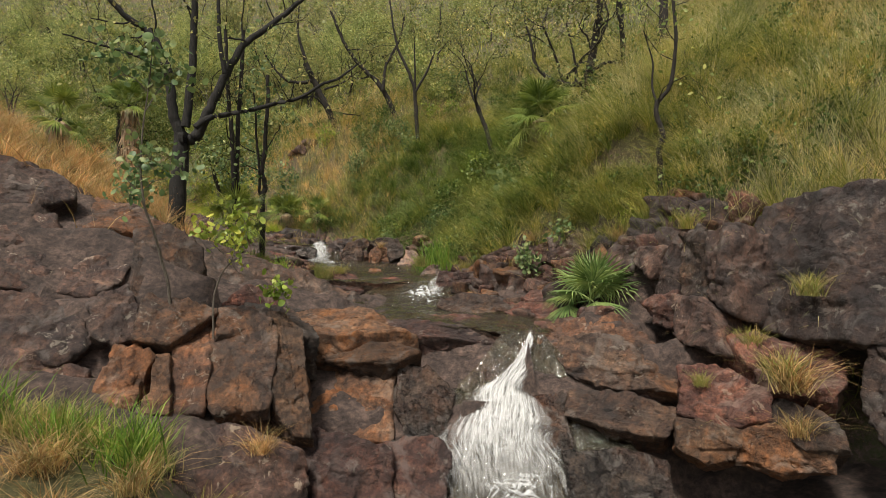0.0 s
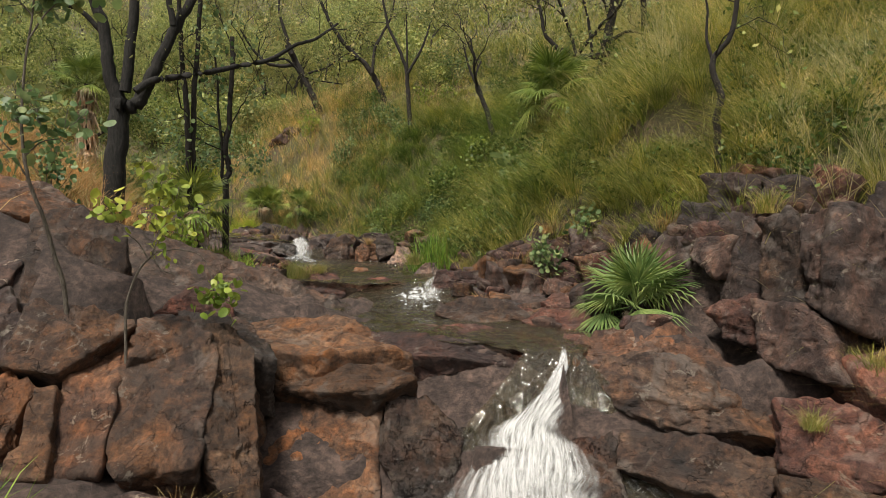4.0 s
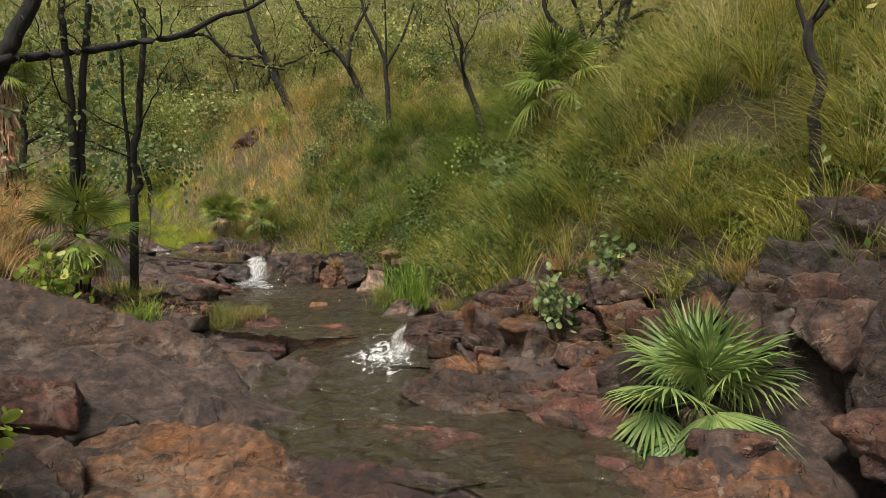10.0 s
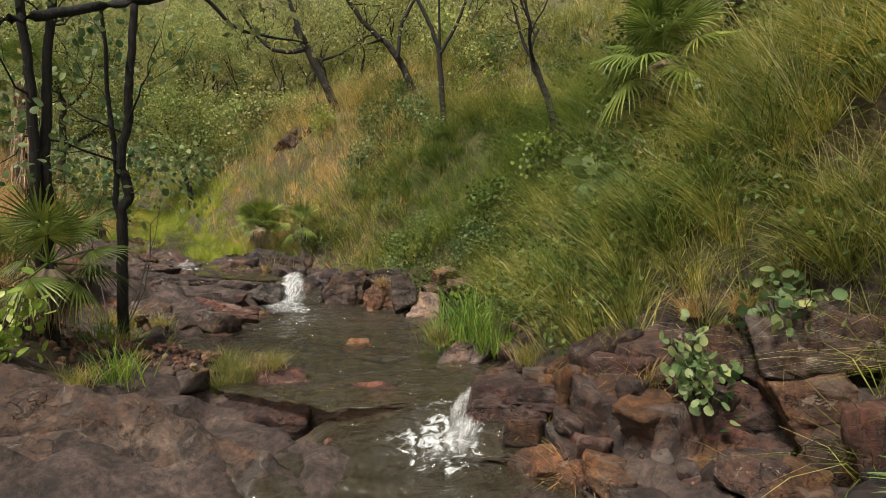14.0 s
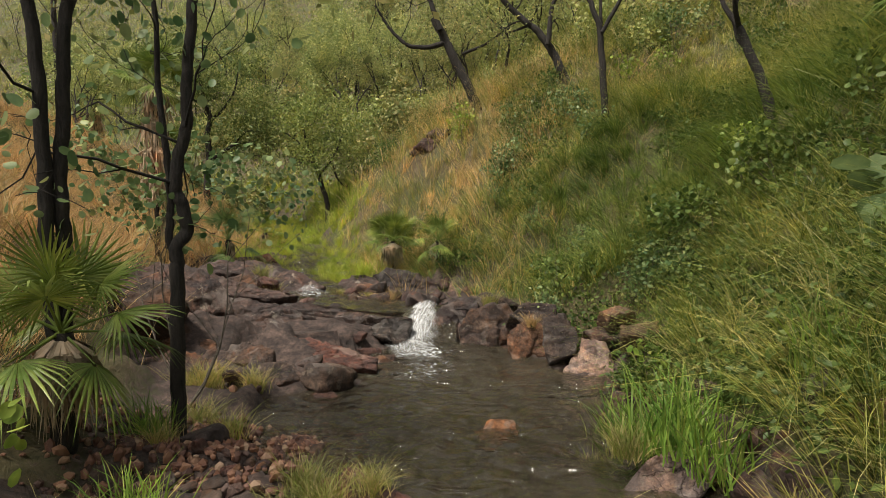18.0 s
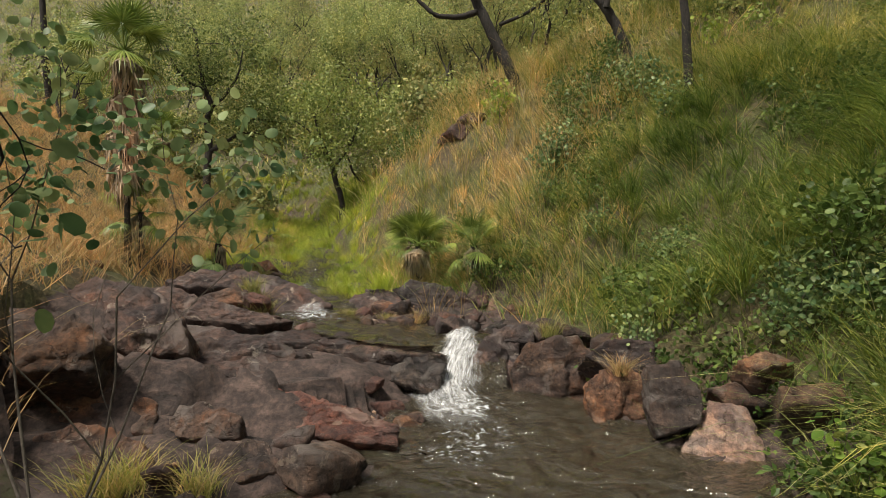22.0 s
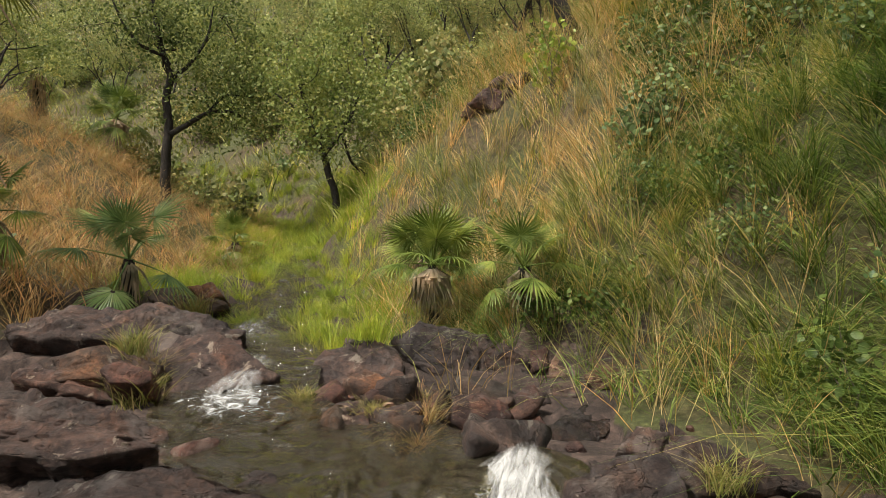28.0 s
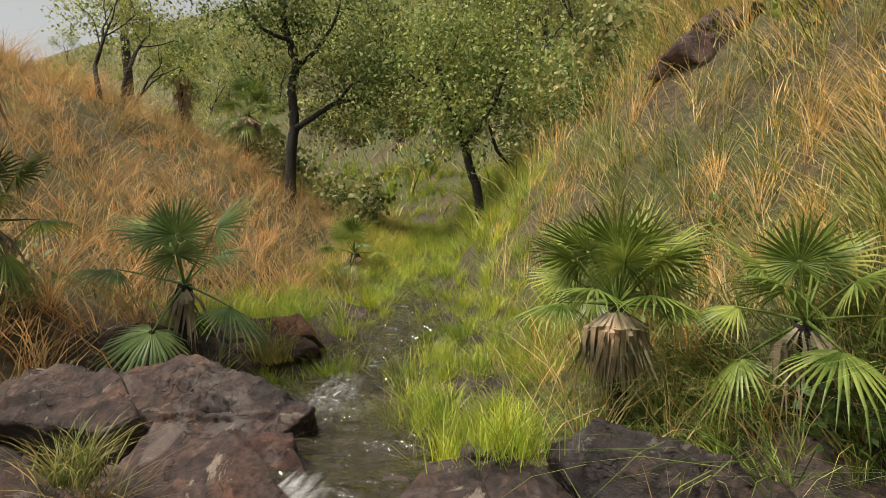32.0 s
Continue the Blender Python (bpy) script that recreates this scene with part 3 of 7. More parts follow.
block(2.27, 7.73, 1.35, -20, 46, [(-0.89, 0.12), (-0.64, -0.28), (-0.05, -0.47), (0.67, -0.42), (1.02, -0.07), (0.66, 0.37), (0.01, 0.42), (-0.78, 0.33)], 0.8, BROWN, 25)
block(2.17, 7.25, 0.83, -20, 40, [(-0.68, -0.16), (-0.08, -0.30), (0.44, -0.26), (0.60, -0.02), (0.56, 0.19), (-0.17, 0.28), (-0.68, 0.28)], 0.7, BROWN, 26)
block(3.21, 6.91, 1.10, -25, 40, [(-0.51, 0.37), (-0.48, -0.23), (0.05, -0.39), (0.48, -0.25), (0.49, 0.12), (-0.02, 0.38)], 0.7, RED, 27)
block(2.95, 6.71, 0.60, -22, 20, [(-0.32, 0.26), (-0.30, -0.07), (0.00, -0.24), (0.29, -0.14), (0.33, 0.19)], 0.6, ORANGE, 28)
block(3.65, 6.46, 0.58, -25, 20, [(-0.47, -0.18), (-0.04, -0.25), (0.47, -0.15), (0.49, 0.08), (-0.11, 0.30), (-0.42, 0.18)], 0.6, ORANGE, 29)
block(3.91, 6.51, 0.88, -25, 35, [(-0.32, -0.11), (-0.04, -0.28), (0.40, -0.22), (0.38, 0.00), (-0.11, 0.32), (-0.31, 0.29)], 0.7, BROWN, 30)
block(4.00, 6.94, 1.48, -25, 50, [(-0.67, 0.25), (-0.23, -0.45), (0.33, -0.44), (0.53, -0.02), (0.45, 0.29), (-0.42, 0.38)], 0.7, RED, 31)
block(4.50, 6.15, 1.37, -55, 15, [(-0.34, 0.09), (-0.31, -0.28), (0.07, -0.62), (0.40, -0.63), (0.26, 0.77), (-0.08, 0.67)], 0.9, PURPLE, 32)
block(4.38, 7.03, 2.75, -55, 22, [(-1.09, 0.45), (-0.78, -0.95), (-0.16, -1.05), (0.76, -0.96), (1.26, -0.88), (1.04, 0.92), (0.47, 0.98), (-1.00, 0.70)], 1.3, PURPLE, 33)
block(-2.92, 11.06, 2.11, 40, 58, [(-1.50, 0.11), (0.04, -0.95), (0.91, -1.02), (1.34, -0.98), (1.40, -0.64), (0.55, 0.21), (-1.13, 1.26), (-1.42, 1.39)], 0.8, GREY, 34)
block(-2.89, 9.38, 1.98, 25, 45, [(-0.53, -0.15), (0.33, -0.24), (0.32, 0.18), (-0.12, 0.21)], 0.8, RED, 35)
block(-2.68, 9.75, 1.75, 10, 80, [(-0.38, 0.52), (-0.14, -0.17), (0.08, -0.37), (0.44, 0.01)], 0.3, GREY, 36)
block(-2.11, 8.14, 1.82, 15, 65, [(-0.54, 0.42), (-0.25, -0.43), (0.41, -0.53), (0.34, -0.13), (0.13, 0.23), (-0.09, 0.44)], 0.7, GREY, 37)
block(-2.54, 7.70, 1.87, 15, 60, [(-0.29, -0.31), (0.29, -0.26), (0.29, 0.07), (0.13, 0.31), (-0.29, 0.34)], 0.6, BROWN, 38)
block(-2.34, 8.55, 1.80, 10, 75, [(-0.78, 0.46), (-0.14, -0.16), (0.49, -0.60), (0.36, -0.10), (0.08, 0.39)], 0.6, GREY, 39)
block(0.38, 9.44, 1.64, -18, 78, [(-1.13, 0.14), (-0.96, -0.09), (1.00, -0.26), (1.12, -0.07), (0.98, -0.01), (0.40, 0.14), (-1.02, 0.32)], 0.4, RED, 40)
block(0.55, 10.37, 1.71, -25, 45, [(-0.74, 0.01), (-0.58, -0.11), (-0.26, -0.23), (0.19, -0.26), (0.58, -0.22), (0.81, -0.08), (0.70, 0.10), (0.34, 0.26), (-0.33, 0.32), (-0.70, 0.21)], 0.6, BROWN, 41)
block(1.43, 9.79, 1.68, -25, 45, [(-0.49, -0.01), (-0.31, -0.16), (0.07, -0.25), (0.36, -0.15), (0.41, 0.07), (0.20, 0.25), (-0.23, 0.25)], 0.6, RED, 42)
block(1.72, 10.27, 1.86, -15, 60, [(-0.39, 0.06), (-0.30, -0.09), (-0.14, -0.15), (0.35, -0.12), (0.50, -0.05), (0.20, 0.17), (-0.21, 0.18)], 0.5, RED, 43)
block(-1.30, 12.89, 1.70, 5, 45, [(-0.46, 0.14), (-0.41, -0.08), (-0.19, -0.30), (0.33, -0.30), (0.66, -0.07), (0.32, 0.32), (-0.25, 0.29)], 0.6, RED, 44)
block(-2.31, 13.32, 1.96, 12, 60, [(-0.45, 0.14), (-0.33, -0.18), (0.06, -0.24), (0.45, -0.14), (0.38, 0.09), (-0.12, 0.33)], 0.5, RED, 45)
block(-2.07, 12.73, 1.81, 10, 70, [(-0.55, 0.22), (-0.22, -0.14), (0.37, -0.36), (0.38, 0.01), (0.02, 0.27)], 0.5, RED, 46)
block(-0.20, 14.27, 2.00, 0, 45, [(-0.34, -0.12), (-0.29, -0.24), (0.01, -0.28), (0.23, -0.04), (0.38, 0.25), (0.17, 0.30), (-0.16, 0.13)], 0.22, PALE, 47)
block(0.26, 12.31, 1.94, -5, 12, [(-0.40, -0.10), (-0.30, -0.19), (0.20, -0.14), (0.41, 0.03), (0.39, 0.22), (-0.31, 0.17)], 0.7, RED, 48)
block(1.75, 12.25, 2.51, -20, 20, [(-0.39, -0.27), (0.07, -0.28), (0.42, -0.23), (0.40, 0.35), (-0.14, 0.33), (-0.35, 0.10)], 0.7, PURPLE, 49)
block(2.38, 11.79, 2.68, -25, 28, [(-0.39, 0.10), (-0.35, -0.32), (-0.18, -0.39), (0.45, -0.29), (0.48, 0.26), (0.25, 0.34), (-0.25, 0.28)], 0.7, PURPLE, 50)
block(1.84, 11.62, 1.94, -15, 30, [(-0.37, 0.11), (-0.31, -0.00), (0.03, -0.11), (0.40, -0.10), (0.37, -0.03), (-0.13, 0.13)], 0.6, RED, 51)
block(1.95, 11.47, 1.80, -15, 25, [(-0.47, 0.14), (-0.44, -0.19), (0.47, -0.07), (0.48, 0.00), (-0.05, 0.12)], 0.6, ORANGE, 52)
block(0.96, 12.57, 2.25, -12, 30, [(-0.28, 0.01), (-0.03, -0.20), (0.26, -0.16), (0.19, 0.11), (-0.14, 0.23)], 0.5, RED, 53)
block(1.60, 11.95, 2.17, -15, 35, [(-0.49, 0.07), (-0.37, -0.10), (0.02, -0.17), (0.46, -0.10), (0.41, 0.15), (-0.03, 0.15)], 0.6, ORANGE, 54)
block(1.96, 11.67, 2.04, -15, 20, [(-0.47, 0.17), (-0.44, -0.13), (-0.07, -0.22), (0.53, -0.22), (0.46, 0.07), (-0.01, 0.33)], 0.6, RED, 55)
block(1.91, 11.48, 1.69, -15, 20, [(-0.42, 0.12), (-0.33, -0.11), (0.35, -0.17), (0.34, 0.03), (0.06, 0.13)], 0.5, ORANGE, 56)
block(2.33, 11.24, 2.16, -20, 15, [(-0.35, 0.24), (-0.14, -0.27), (0.11, -0.29), (0.29, 0.00), (0.10, 0.32)], 0.5, BROWN, 57)
block(2.42, 11.50, 2.73, -25, 15, [(-0.51, 0.13), (-0.36, -0.37), (0.47, -0.15), (0.42, 0.17), (-0.02, 0.22)], 0.6, PURPLE, 58)
block(3.32, 10.70, 2.89, -28, 15, [(-0.70, 0.12), (-0.65, -0.42), (0.61, -0.39), (0.63, 0.17), (0.38, 0.22), (-0.27, 0.30)], 0.7, PURPLE, 59)
block(1.70, 12.01, 2.45, -20, 15, [(-0.38, -0.01), (-0.28, -0.23), (0.11, -0.21), (0.41, -0.08), (0.27, 0.35), (-0.13, 0.19)], 0.6, BROWN, 60)
block(-3.47, 19.68, 2.20, 20, 25, [(-0.32, 0.08), (-0.31, -0.26), (-0.15, -0.46), (0.21, -0.33), (0.37, 0.11), (0.31, 0.48), (-0.11, 0.40)], 0.8, PURPLE, 61)
block(-2.69, 19.33, 2.17, 10, 22, [(-0.49, 0.14), (-0.42, -0.35), (0.02, -0.47), (0.42, -0.50), (0.48, 0.27), (0.29, 0.54), (-0.29, 0.38)], 0.8, BROWN, 62)
block(-1.94, 18.66, 2.13, 5, 20, [(-0.29, 0.18), (-0.27, -0.15), (-0.09, -0.36), (0.33, -0.32), (0.34, 0.27), (-0.03, 0.38)], 0.7, ORANGE, 63)
block(-1.91, 19.01, 2.54, 5, 30, [(-0.38, -0.02), (-0.14, -0.17), (0.34, -0.16), (0.31, 0.16), (-0.13, 0.20)], 0.6, PURPLE, 64)
block(-1.41, 18.04, 2.37, 5, 20, [(-0.20, -0.16), (-0.14, -0.34), (0.21, -0.21), (0.25, 0.13), (0.07, 0.32), (-0.20, 0.25)], 0.6, GREY, 65)
block(-0.98, 17.82, 1.98, 0, 30, [(-0.38, -0.00), (-0.24, -0.54), (0.29, -0.44), (0.29, 0.13), (0.18, 0.42), (-0.14, 0.43)], 0.5, PALE, 66)
block(-0.92, 16.70, 1.77, 0, 70, [(-0.23, 0.04), (-0.13, -0.12), (0.19, -0.09), (0.17, 0.17)], 0.25, ORANGE, 67)
block(-0.67, 18.14, 2.76, 0, 55, [(-0.22, -0.04), (-0.05, -0.15), (0.24, 0.05), (0.04, 0.14)], 0.3, ORANGE, 68)
block(-0.83, 18.16, 2.44, 0, 35, [(-0.25, 0.03), (-0.13, -0.12), (0.19, -0.09), (0.19, 0.18)], 0.4, BROWN, 69)
block(-0.35, 17.73, 2.58, 0, 40, [(-0.23, 0.05), (-0.21, -0.11), (0.21, -0.09), (0.23, 0.16)], 0.4, ORANGE, 70)
block(-1.74, 15.30, 1.89, 10, 50, [(-0.21, -0.07), (-0.07, -0.16), (0.19, -0.05), (0.16, 0.16), (-0.08, 0.12)], 0.3, ORANGE, 71)
block(-1.15, 14.92, 1.84, 0, 60, [(-0.22, 0.01), (-0.13, -0.09), (0.13, -0.10), (0.22, 0.03), (0.00, 0.16)], 0.3, RED, 72)
block(-4.75, 17.05, 2.28, 12, 50, [(-0.84, 0.22), (-0.73, -0.06), (-0.31, -0.23), (0.32, -0.36), (0.96, -0.37), (0.95, -0.04), (0.51, 0.11), (-0.17, 0.33), (-0.69, 0.39)], 0.9, RED, 73)
block(-5.88, 17.87, 2.50, 18, 52, [(-0.91, -0.02), (-0.68, -0.24), (-0.19, -0.32), (0.85, -0.31), (1.36, -0.22), (0.78, 0.10), (-0.29, 0.44), (-0.91, 0.58)], 1, PURPLE, 74)
block(-6.94, 17.16, 3.05, 28, 45, [(-0.70, 0.42), (-0.06, -0.57), (0.62, -0.60), (0.64, -0.09), (0.25, 0.36), (-0.47, 0.61)], 1, PURPLE, 75)
block(-6.38, 16.86, 3.12, 32, 42, [(-0.46, 0.45), (-0.23, -0.38), (0.11, -0.45), (0.46, -0.41), (0.37, 0.00), (0.07, 0.36)], 0.9, PURPLE, 76)
block(-6.28, 15.85, 3.07, 35, 42, [(-0.43, 0.37), (-0.27, -0.31), (0.28, -0.32), (0.36, -0.02), (0.05, 0.28)], 0.9, BROWN, 77)
block(-5.24, 19.10, 2.55, 18, 72, [(-1.86, 0.51), (-0.58, -0.16), (0.34, -0.51), (0.96, -0.51), (1.20, -0.23), (0.94, 0.19), (-1.04, 0.60)], 0.6, SLICK, 78)
block(-7.17, 18.68, 2.96, 25, 60, [(-0.84, 0.29), (-0.58, -0.02), (-0.11, -0.29), (0.75, -0.34), (1.17, -0.23), (0.19, 0.16), (-0.58, 0.43)], 0.8, PURPLE, 79)
block(-7.38, 20.67, 2.85, 30, 62, [(-0.54, 0.06), (-0.39, -0.29), (0.12, -0.53), (0.90, -0.22), (0.27, 0.37), (-0.36, 0.61)], 0.8, PURPLE, 80)
block(-4.16, 18.70, 2.27, 15, 42, [(-0.36, 0.08), (-0.32, -0.09), (0.09, -0.29), (0.25, -0.18), (0.29, 0.21), (0.06, 0.27)], 0.5, WET, 81)
block(-5.34, 16.41, 2.29, 20, 50, [(-0.49, 0.10), (-0.16, -0.15), (0.35, -0.18), (0.35, -0.01), (-0.05, 0.23)], 0.5, GREY, 82)
block(-4.67, 16.10, 2.13, 15, 55, [(-0.25, 0.12), (-0.23, -0.10), (0.04, -0.18), (0.31, -0.05), (0.13, 0.20)], 0.5, GREY, 83)
block(-6.28, 16.06, 2.48, 28, 48, [(-0.66, 0.24), (-0.50, -0.18), (0.60, -0.34), (0.58, -0.02), (-0.00, 0.30)], 0.7, BROWN, 84)
block(-5.58, 15.52, 2.28, 22, 50, [(-0.50, 0.20), (-0.31, -0.19), (0.07, -0.24), (0.50, -0.14), (0.30, 0.12), (-0.06, 0.26)], 0.5, BROWN, 85)
block(-5.22, 22.39, 2.69, 18, 42, [(-0.78, 0.27), (-0.64, 0.04), (-0.11, -0.39), (0.34, -0.48), (0.72, -0.35), (0.73, 0.02), (0.25, 0.38), (-0.51, 0.49)], 0.9, PURPLE, 86)
block(-6.09, 21.66, 2.72, 25, 60, [(-0.54, -0.34), (-0.15, -0.46), (0.39, -0.44), (0.45, -0.06), (0.34, 0.27), (0.08, 0.55), (-0.42, 0.14)], 0.6, PURPLE, 87)
block(-6.27, 20.54, 2.50, 25, 35, [(-0.26, -0.06), (-0.14, -0.18), (0.33, -0.17), (0.35, 0.07), (-0.05, 0.18), (-0.23, 0.16)], 0.4, BROWN, 88)
block(-4.67, 21.14, 2.50, 15, 35, [(-0.23, -0.08), (0.03, -0.20), (0.27, -0.01), (0.11, 0.16), (-0.18, 0.13)], 0.45, RED, 89)
block(-3.91, 21.55, 2.34, 15, 50, [(-0.32, -0.07), (-0.25, -0.16), (0.13, -0.16), (0.31, 0.09), (0.13, 0.30)], 0.5, WET, 90)
block(-4.17, 22.80, 2.66, 5, 25, [(-0.27, -0.23), (0.08, -0.18), (0.23, 0.19), (-0.05, 0.23)], 0.35, PALE, 91)
block(-3.69, 22.69, 2.62, -10, 25, [(-0.28, 0.05), (0.11, -0.23), (0.23, -0.01), (-0.06, 0.19)], 0.35, BROWN, 92)
block(-4.36, 21.96, 2.44, 10, 30, [(-0.15, 0.01), (-0.08, -0.13), (0.15, -0.03), (0.08, 0.15)], 0.35, PURPLE, 93)
block(-3.84, 22.43, 2.56, 0, 30, [(-0.14, 0.04), (-0.02, -0.13), (0.15, -0.05), (0.02, 0.14)], 0.3, BROWN, 94)
block(-4.14, 22.29, 2.46, 10, 30, [(-0.12, 0.04), (-0.09, -0.09), (0.13, -0.06), (0.08, 0.11)], 0.3, PURPLE, 95)
block(-4.47, 22.74, 2.65, 10, 20, [(-0.09, 0.09), (-0.08, -0.13), (0.07, -0.10), (0.10, 0.14)], 0.3, RED, 96)
block(-4.32, 21.54, 2.32, 10, 30, [(-0.16, 0.03), (-0.10, -0.08), (0.17, -0.04), (0.09, 0.09)], 0.3, RED, 97)
block(-3.32, 20.83, 2.53, 5, 50, [(-0.19, -0.09), (0.08, -0.11), (0.15, 0.09), (-0.05, 0.12)], 0.4, PURPLE, 98)
block(-2.79, 20.18, 2.63, 0, 45, [(-0.33, -0.00), (-0.17, -0.17), (0.43, -0.05), (0.29, 0.07), (-0.22, 0.15)], 0.5, BROWN, 99)
block(-3.36, 20.04, 2.55, 10, 40, [(-0.29, -0.17), (0.29, -0.13), (0.24, 0.18), (-0.24, 0.12)], 0.7, PURPLE, 100)
block(-8.30, 21.55, 2.89, 35, 52, [(-0.84, 0.44), (-0.54, 0.00), (-0.13, -0.53), (0.06, -0.58), (0.59, -0.08), (0.72, 0.11), (0.24, 0.37), (-0.39, 0.59)], 0.9, PURPLE, 101)
block(-8.86, 20.72, 3.16, 40, 50, [(-0.66, 0.24), (-0.50, -0.15), (0.53, -0.42), (0.66, -0.26), (0.38, 0.23), (-0.08, 0.37)], 0.9, PURPLE, 102)
block(-7.59, 21.46, 2.71, 30, 50, [(-0.28, -0.07), (-0.02, -0.18), (0.31, -0.10), (0.15, 0.16), (-0.16, 0.18)], 0.4, RED, 103)
block(-9.65, 23.11, 3.06, 25, 50, [(-0.54, 0.17), (-0.29, -0.14), (0.22, -0.29), (0.56, 0.01), (0.05, 0.24)], 0.5, GREY, 104)
block(-9.49, 23.37, 3.17, 20, 30, [(-0.26, 0.08), (-0.03, -0.14), (0.25, -0.08), (0.04, 0.14)], 0.35, ORANGE, 105)
block(-7.70, 20.08, 2.92, 30, 58, [(-0.50, 0.12), (-0.34, -0.12), (0.04, -0.14), (0.40, -0.07), (0.43, 0.02), (-0.02, 0.19)], 0.5, BROWN, 106)
block(-7.21, 19.88, 2.91, 30, 45, [(-0.19, 0.04), (-0.10, -0.09), (0.17, -0.09), (0.17, 0.02), (-0.05, 0.11)], 0.4, RED, 107)
block(-7.01, 19.25, 2.79, 28, 70, [(-0.87, 0.42), (-0.55, -0.18), (0.22, -0.31), (0.69, -0.24), (0.59, 0.02), (-0.09, 0.28)], 0.5, PURPLE, 108)
block(-6.14, 18.90, 2.64, 22, 75, [(-1.04, 0.21), (-0.70, -0.27), (0.93, -0.31), (0.80, 0.08), (-0.31, 0.17)], 0.5, PURPLE, 109)
block(-7.88, 19.97, 2.84, 35, 58, [(-0.49, 0.06), (-0.16, -0.16), (0.35, -0.21), (0.43, -0.07), (0.06, 0.13), (-0.19, 0.25)], 0.5, PURPLE, 110)
block(3.19, 8.93, 2.48, -75, 16, [(-0.45, 0.00), (-0.01, -0.64), (0.39, -0.34), (0.23, 0.42), (-0.16, 0.55)], 0.8, PURPLE, 111)
block(3.33, 8.27, 2.55, -75, 16, [(-0.42, 0.38), (-0.17, -0.44), (0.30, -0.51), (0.26, 0.06), (0.03, 0.52)], 0.8, BROWN, 112)
block(3.03, 8.53, 1.83, -72, 18, [(-0.36, 0.07), (-0.06, -0.17), (0.33, -0.26), (0.09, 0.35)], 0.7, RED, 113)
block(3.21, 7.78, 1.84, -70, 18, [(-0.53, 0.28), (-0.26, -0.33), (0.53, -0.37), (0.29, 0.15), (-0.03, 0.27)], 0.7, PURPLE, 114)
block(3.42, 7.77, 2.54, -75, 16, [(-0.40, 0.47), (-0.10, -0.43), (0.37, -0.55), (0.13, 0.50)], 0.8, PURPLE, 115)
block(3.15, 9.63, 2.79, -72, 14, [(-0.37, 0.02), (-0.08, -0.33), (0.30, -0.19), (0.26, 0.20), (-0.11, 0.29)], 0.7, PURPLE, 116)
block(3.41, 9.08, 2.93, -70, 20, [(-0.48, 0.11), (-0.26, -0.33), (0.47, -0.26), (0.36, 0.22), (-0.08, 0.26)], 0.7, RED, 117)
block(1.36, 7.47, 0.65, -10, 40, [(-0.24, 0.27), (-0.14, -0.33), (0.24, -0.34), (0.15, 0.40)], 0.5, WET, 118)
block(2.01, 6.88, 0.22, -10, 40, [(-0.60, 0.19), (-0.54, -0.38), (0.55, -0.30), (0.54, 0.20), (0.05, 0.30)], 0.6, WET, 119)
block(-0.29, 6.99, 0.33, 0, 42, [(-0.43, 0.28), (-0.38, -0.53), (0.33, -0.53), (0.40, 0.08), (0.23, 0.32), (-0.14, 0.37)], 0.7, RED, 120)
block(-0.29, 7.73, 0.83, 0, 45, [(-0.35, -0.12), (-0.15, -0.50), (0.33, -0.50), (0.41, 0.12), (0.11, 0.46), (-0.35, 0.55)], 0.6, WET, 121)
block(-1.63, 9.11, 1.70, 0, 74, [(-0.81, 0.25), (-0.78, -0.05), (-0.52, -0.61), (1.00, -0.64), (0.83, -0.08), (0.60, 0.14), (-0.06, 0.37), (-0.54, 0.40)], 0.6, ORANGE, 122)
block(-0.09, 8.69, 1.64, -10, 74, [(-0.75, 0.20), (-0.47, -0.38), (0.78, -0.26), (0.77, -0.13), (0.09, 0.12), (-0.25, 0.23), (-0.58, 0.24)], 0.5, RED, 123)
# end of outlined rocks


def under_blocks(x, y, z):
    """Ground height kept below the rocks' faces, whether a rock lies there or close by, and the rocks' height."""
    z, over, near, cap = z.copy(), np.zeros(len(x), bool), np.zeros(len(x), bool), np.full(len(x), -99.0)
    for bx, by, bz, yaw, slope, outline, depth, _, _ in BLOCKS:
        cy, sy, cs, ss = math.cos(radians(yaw)), math.sin(radians(yaw)), math.cos(radians(slope)), math.sin(radians(slope))
        o = np.array(outline)
        (u0, v0), (u1, v1) = o.min(0), o.max(0)
        r = max(-u0, u1, -v0, v1) + 1.1
        i = np.nonzero((np.abs(x - bx) < r) & (np.abs(y - by) < r))[0]
        dx, dy = x[i] - bx, y[i] - by
        u, back = dx * cy + dy * sy, -dx * sy + dy * cy
        v = back / ss
        face = bz + v * cs
        wide = (u > u0 - 0.06) & (u < u1 + 0.06)
        on = wide & (v > v0 - 0.05) & (v < v1 + 0.03)
        front = wide & (v <= v0 - 0.05) & (back > v0 * ss - 0.45)
        z[i] = np.where(on, np.minimum(z[i], face - 0.08), z[i])
        z[i] = np.where(front, np.minimum(z[i], bz + v0 * cs + 0.04), z[i])
        gap = back - v1 * ss
        behind = wide & (gap >= 0) & (gap < 0.9)
        z[i] = np.where(behind, np.minimum(z[i], bz + v1 * cs + 0.9 * gap - 0.03), z[i])
        over[i] |= on | (front & (back > v0 * ss - 0.22))
        near[i] |= on | front | (behind & (gap < 0.5))
        cap[i] = np.where(on & (v > v0) & (v < v1), np.maximum(cap[i], face), cap[i])
    return z, over, near, cap


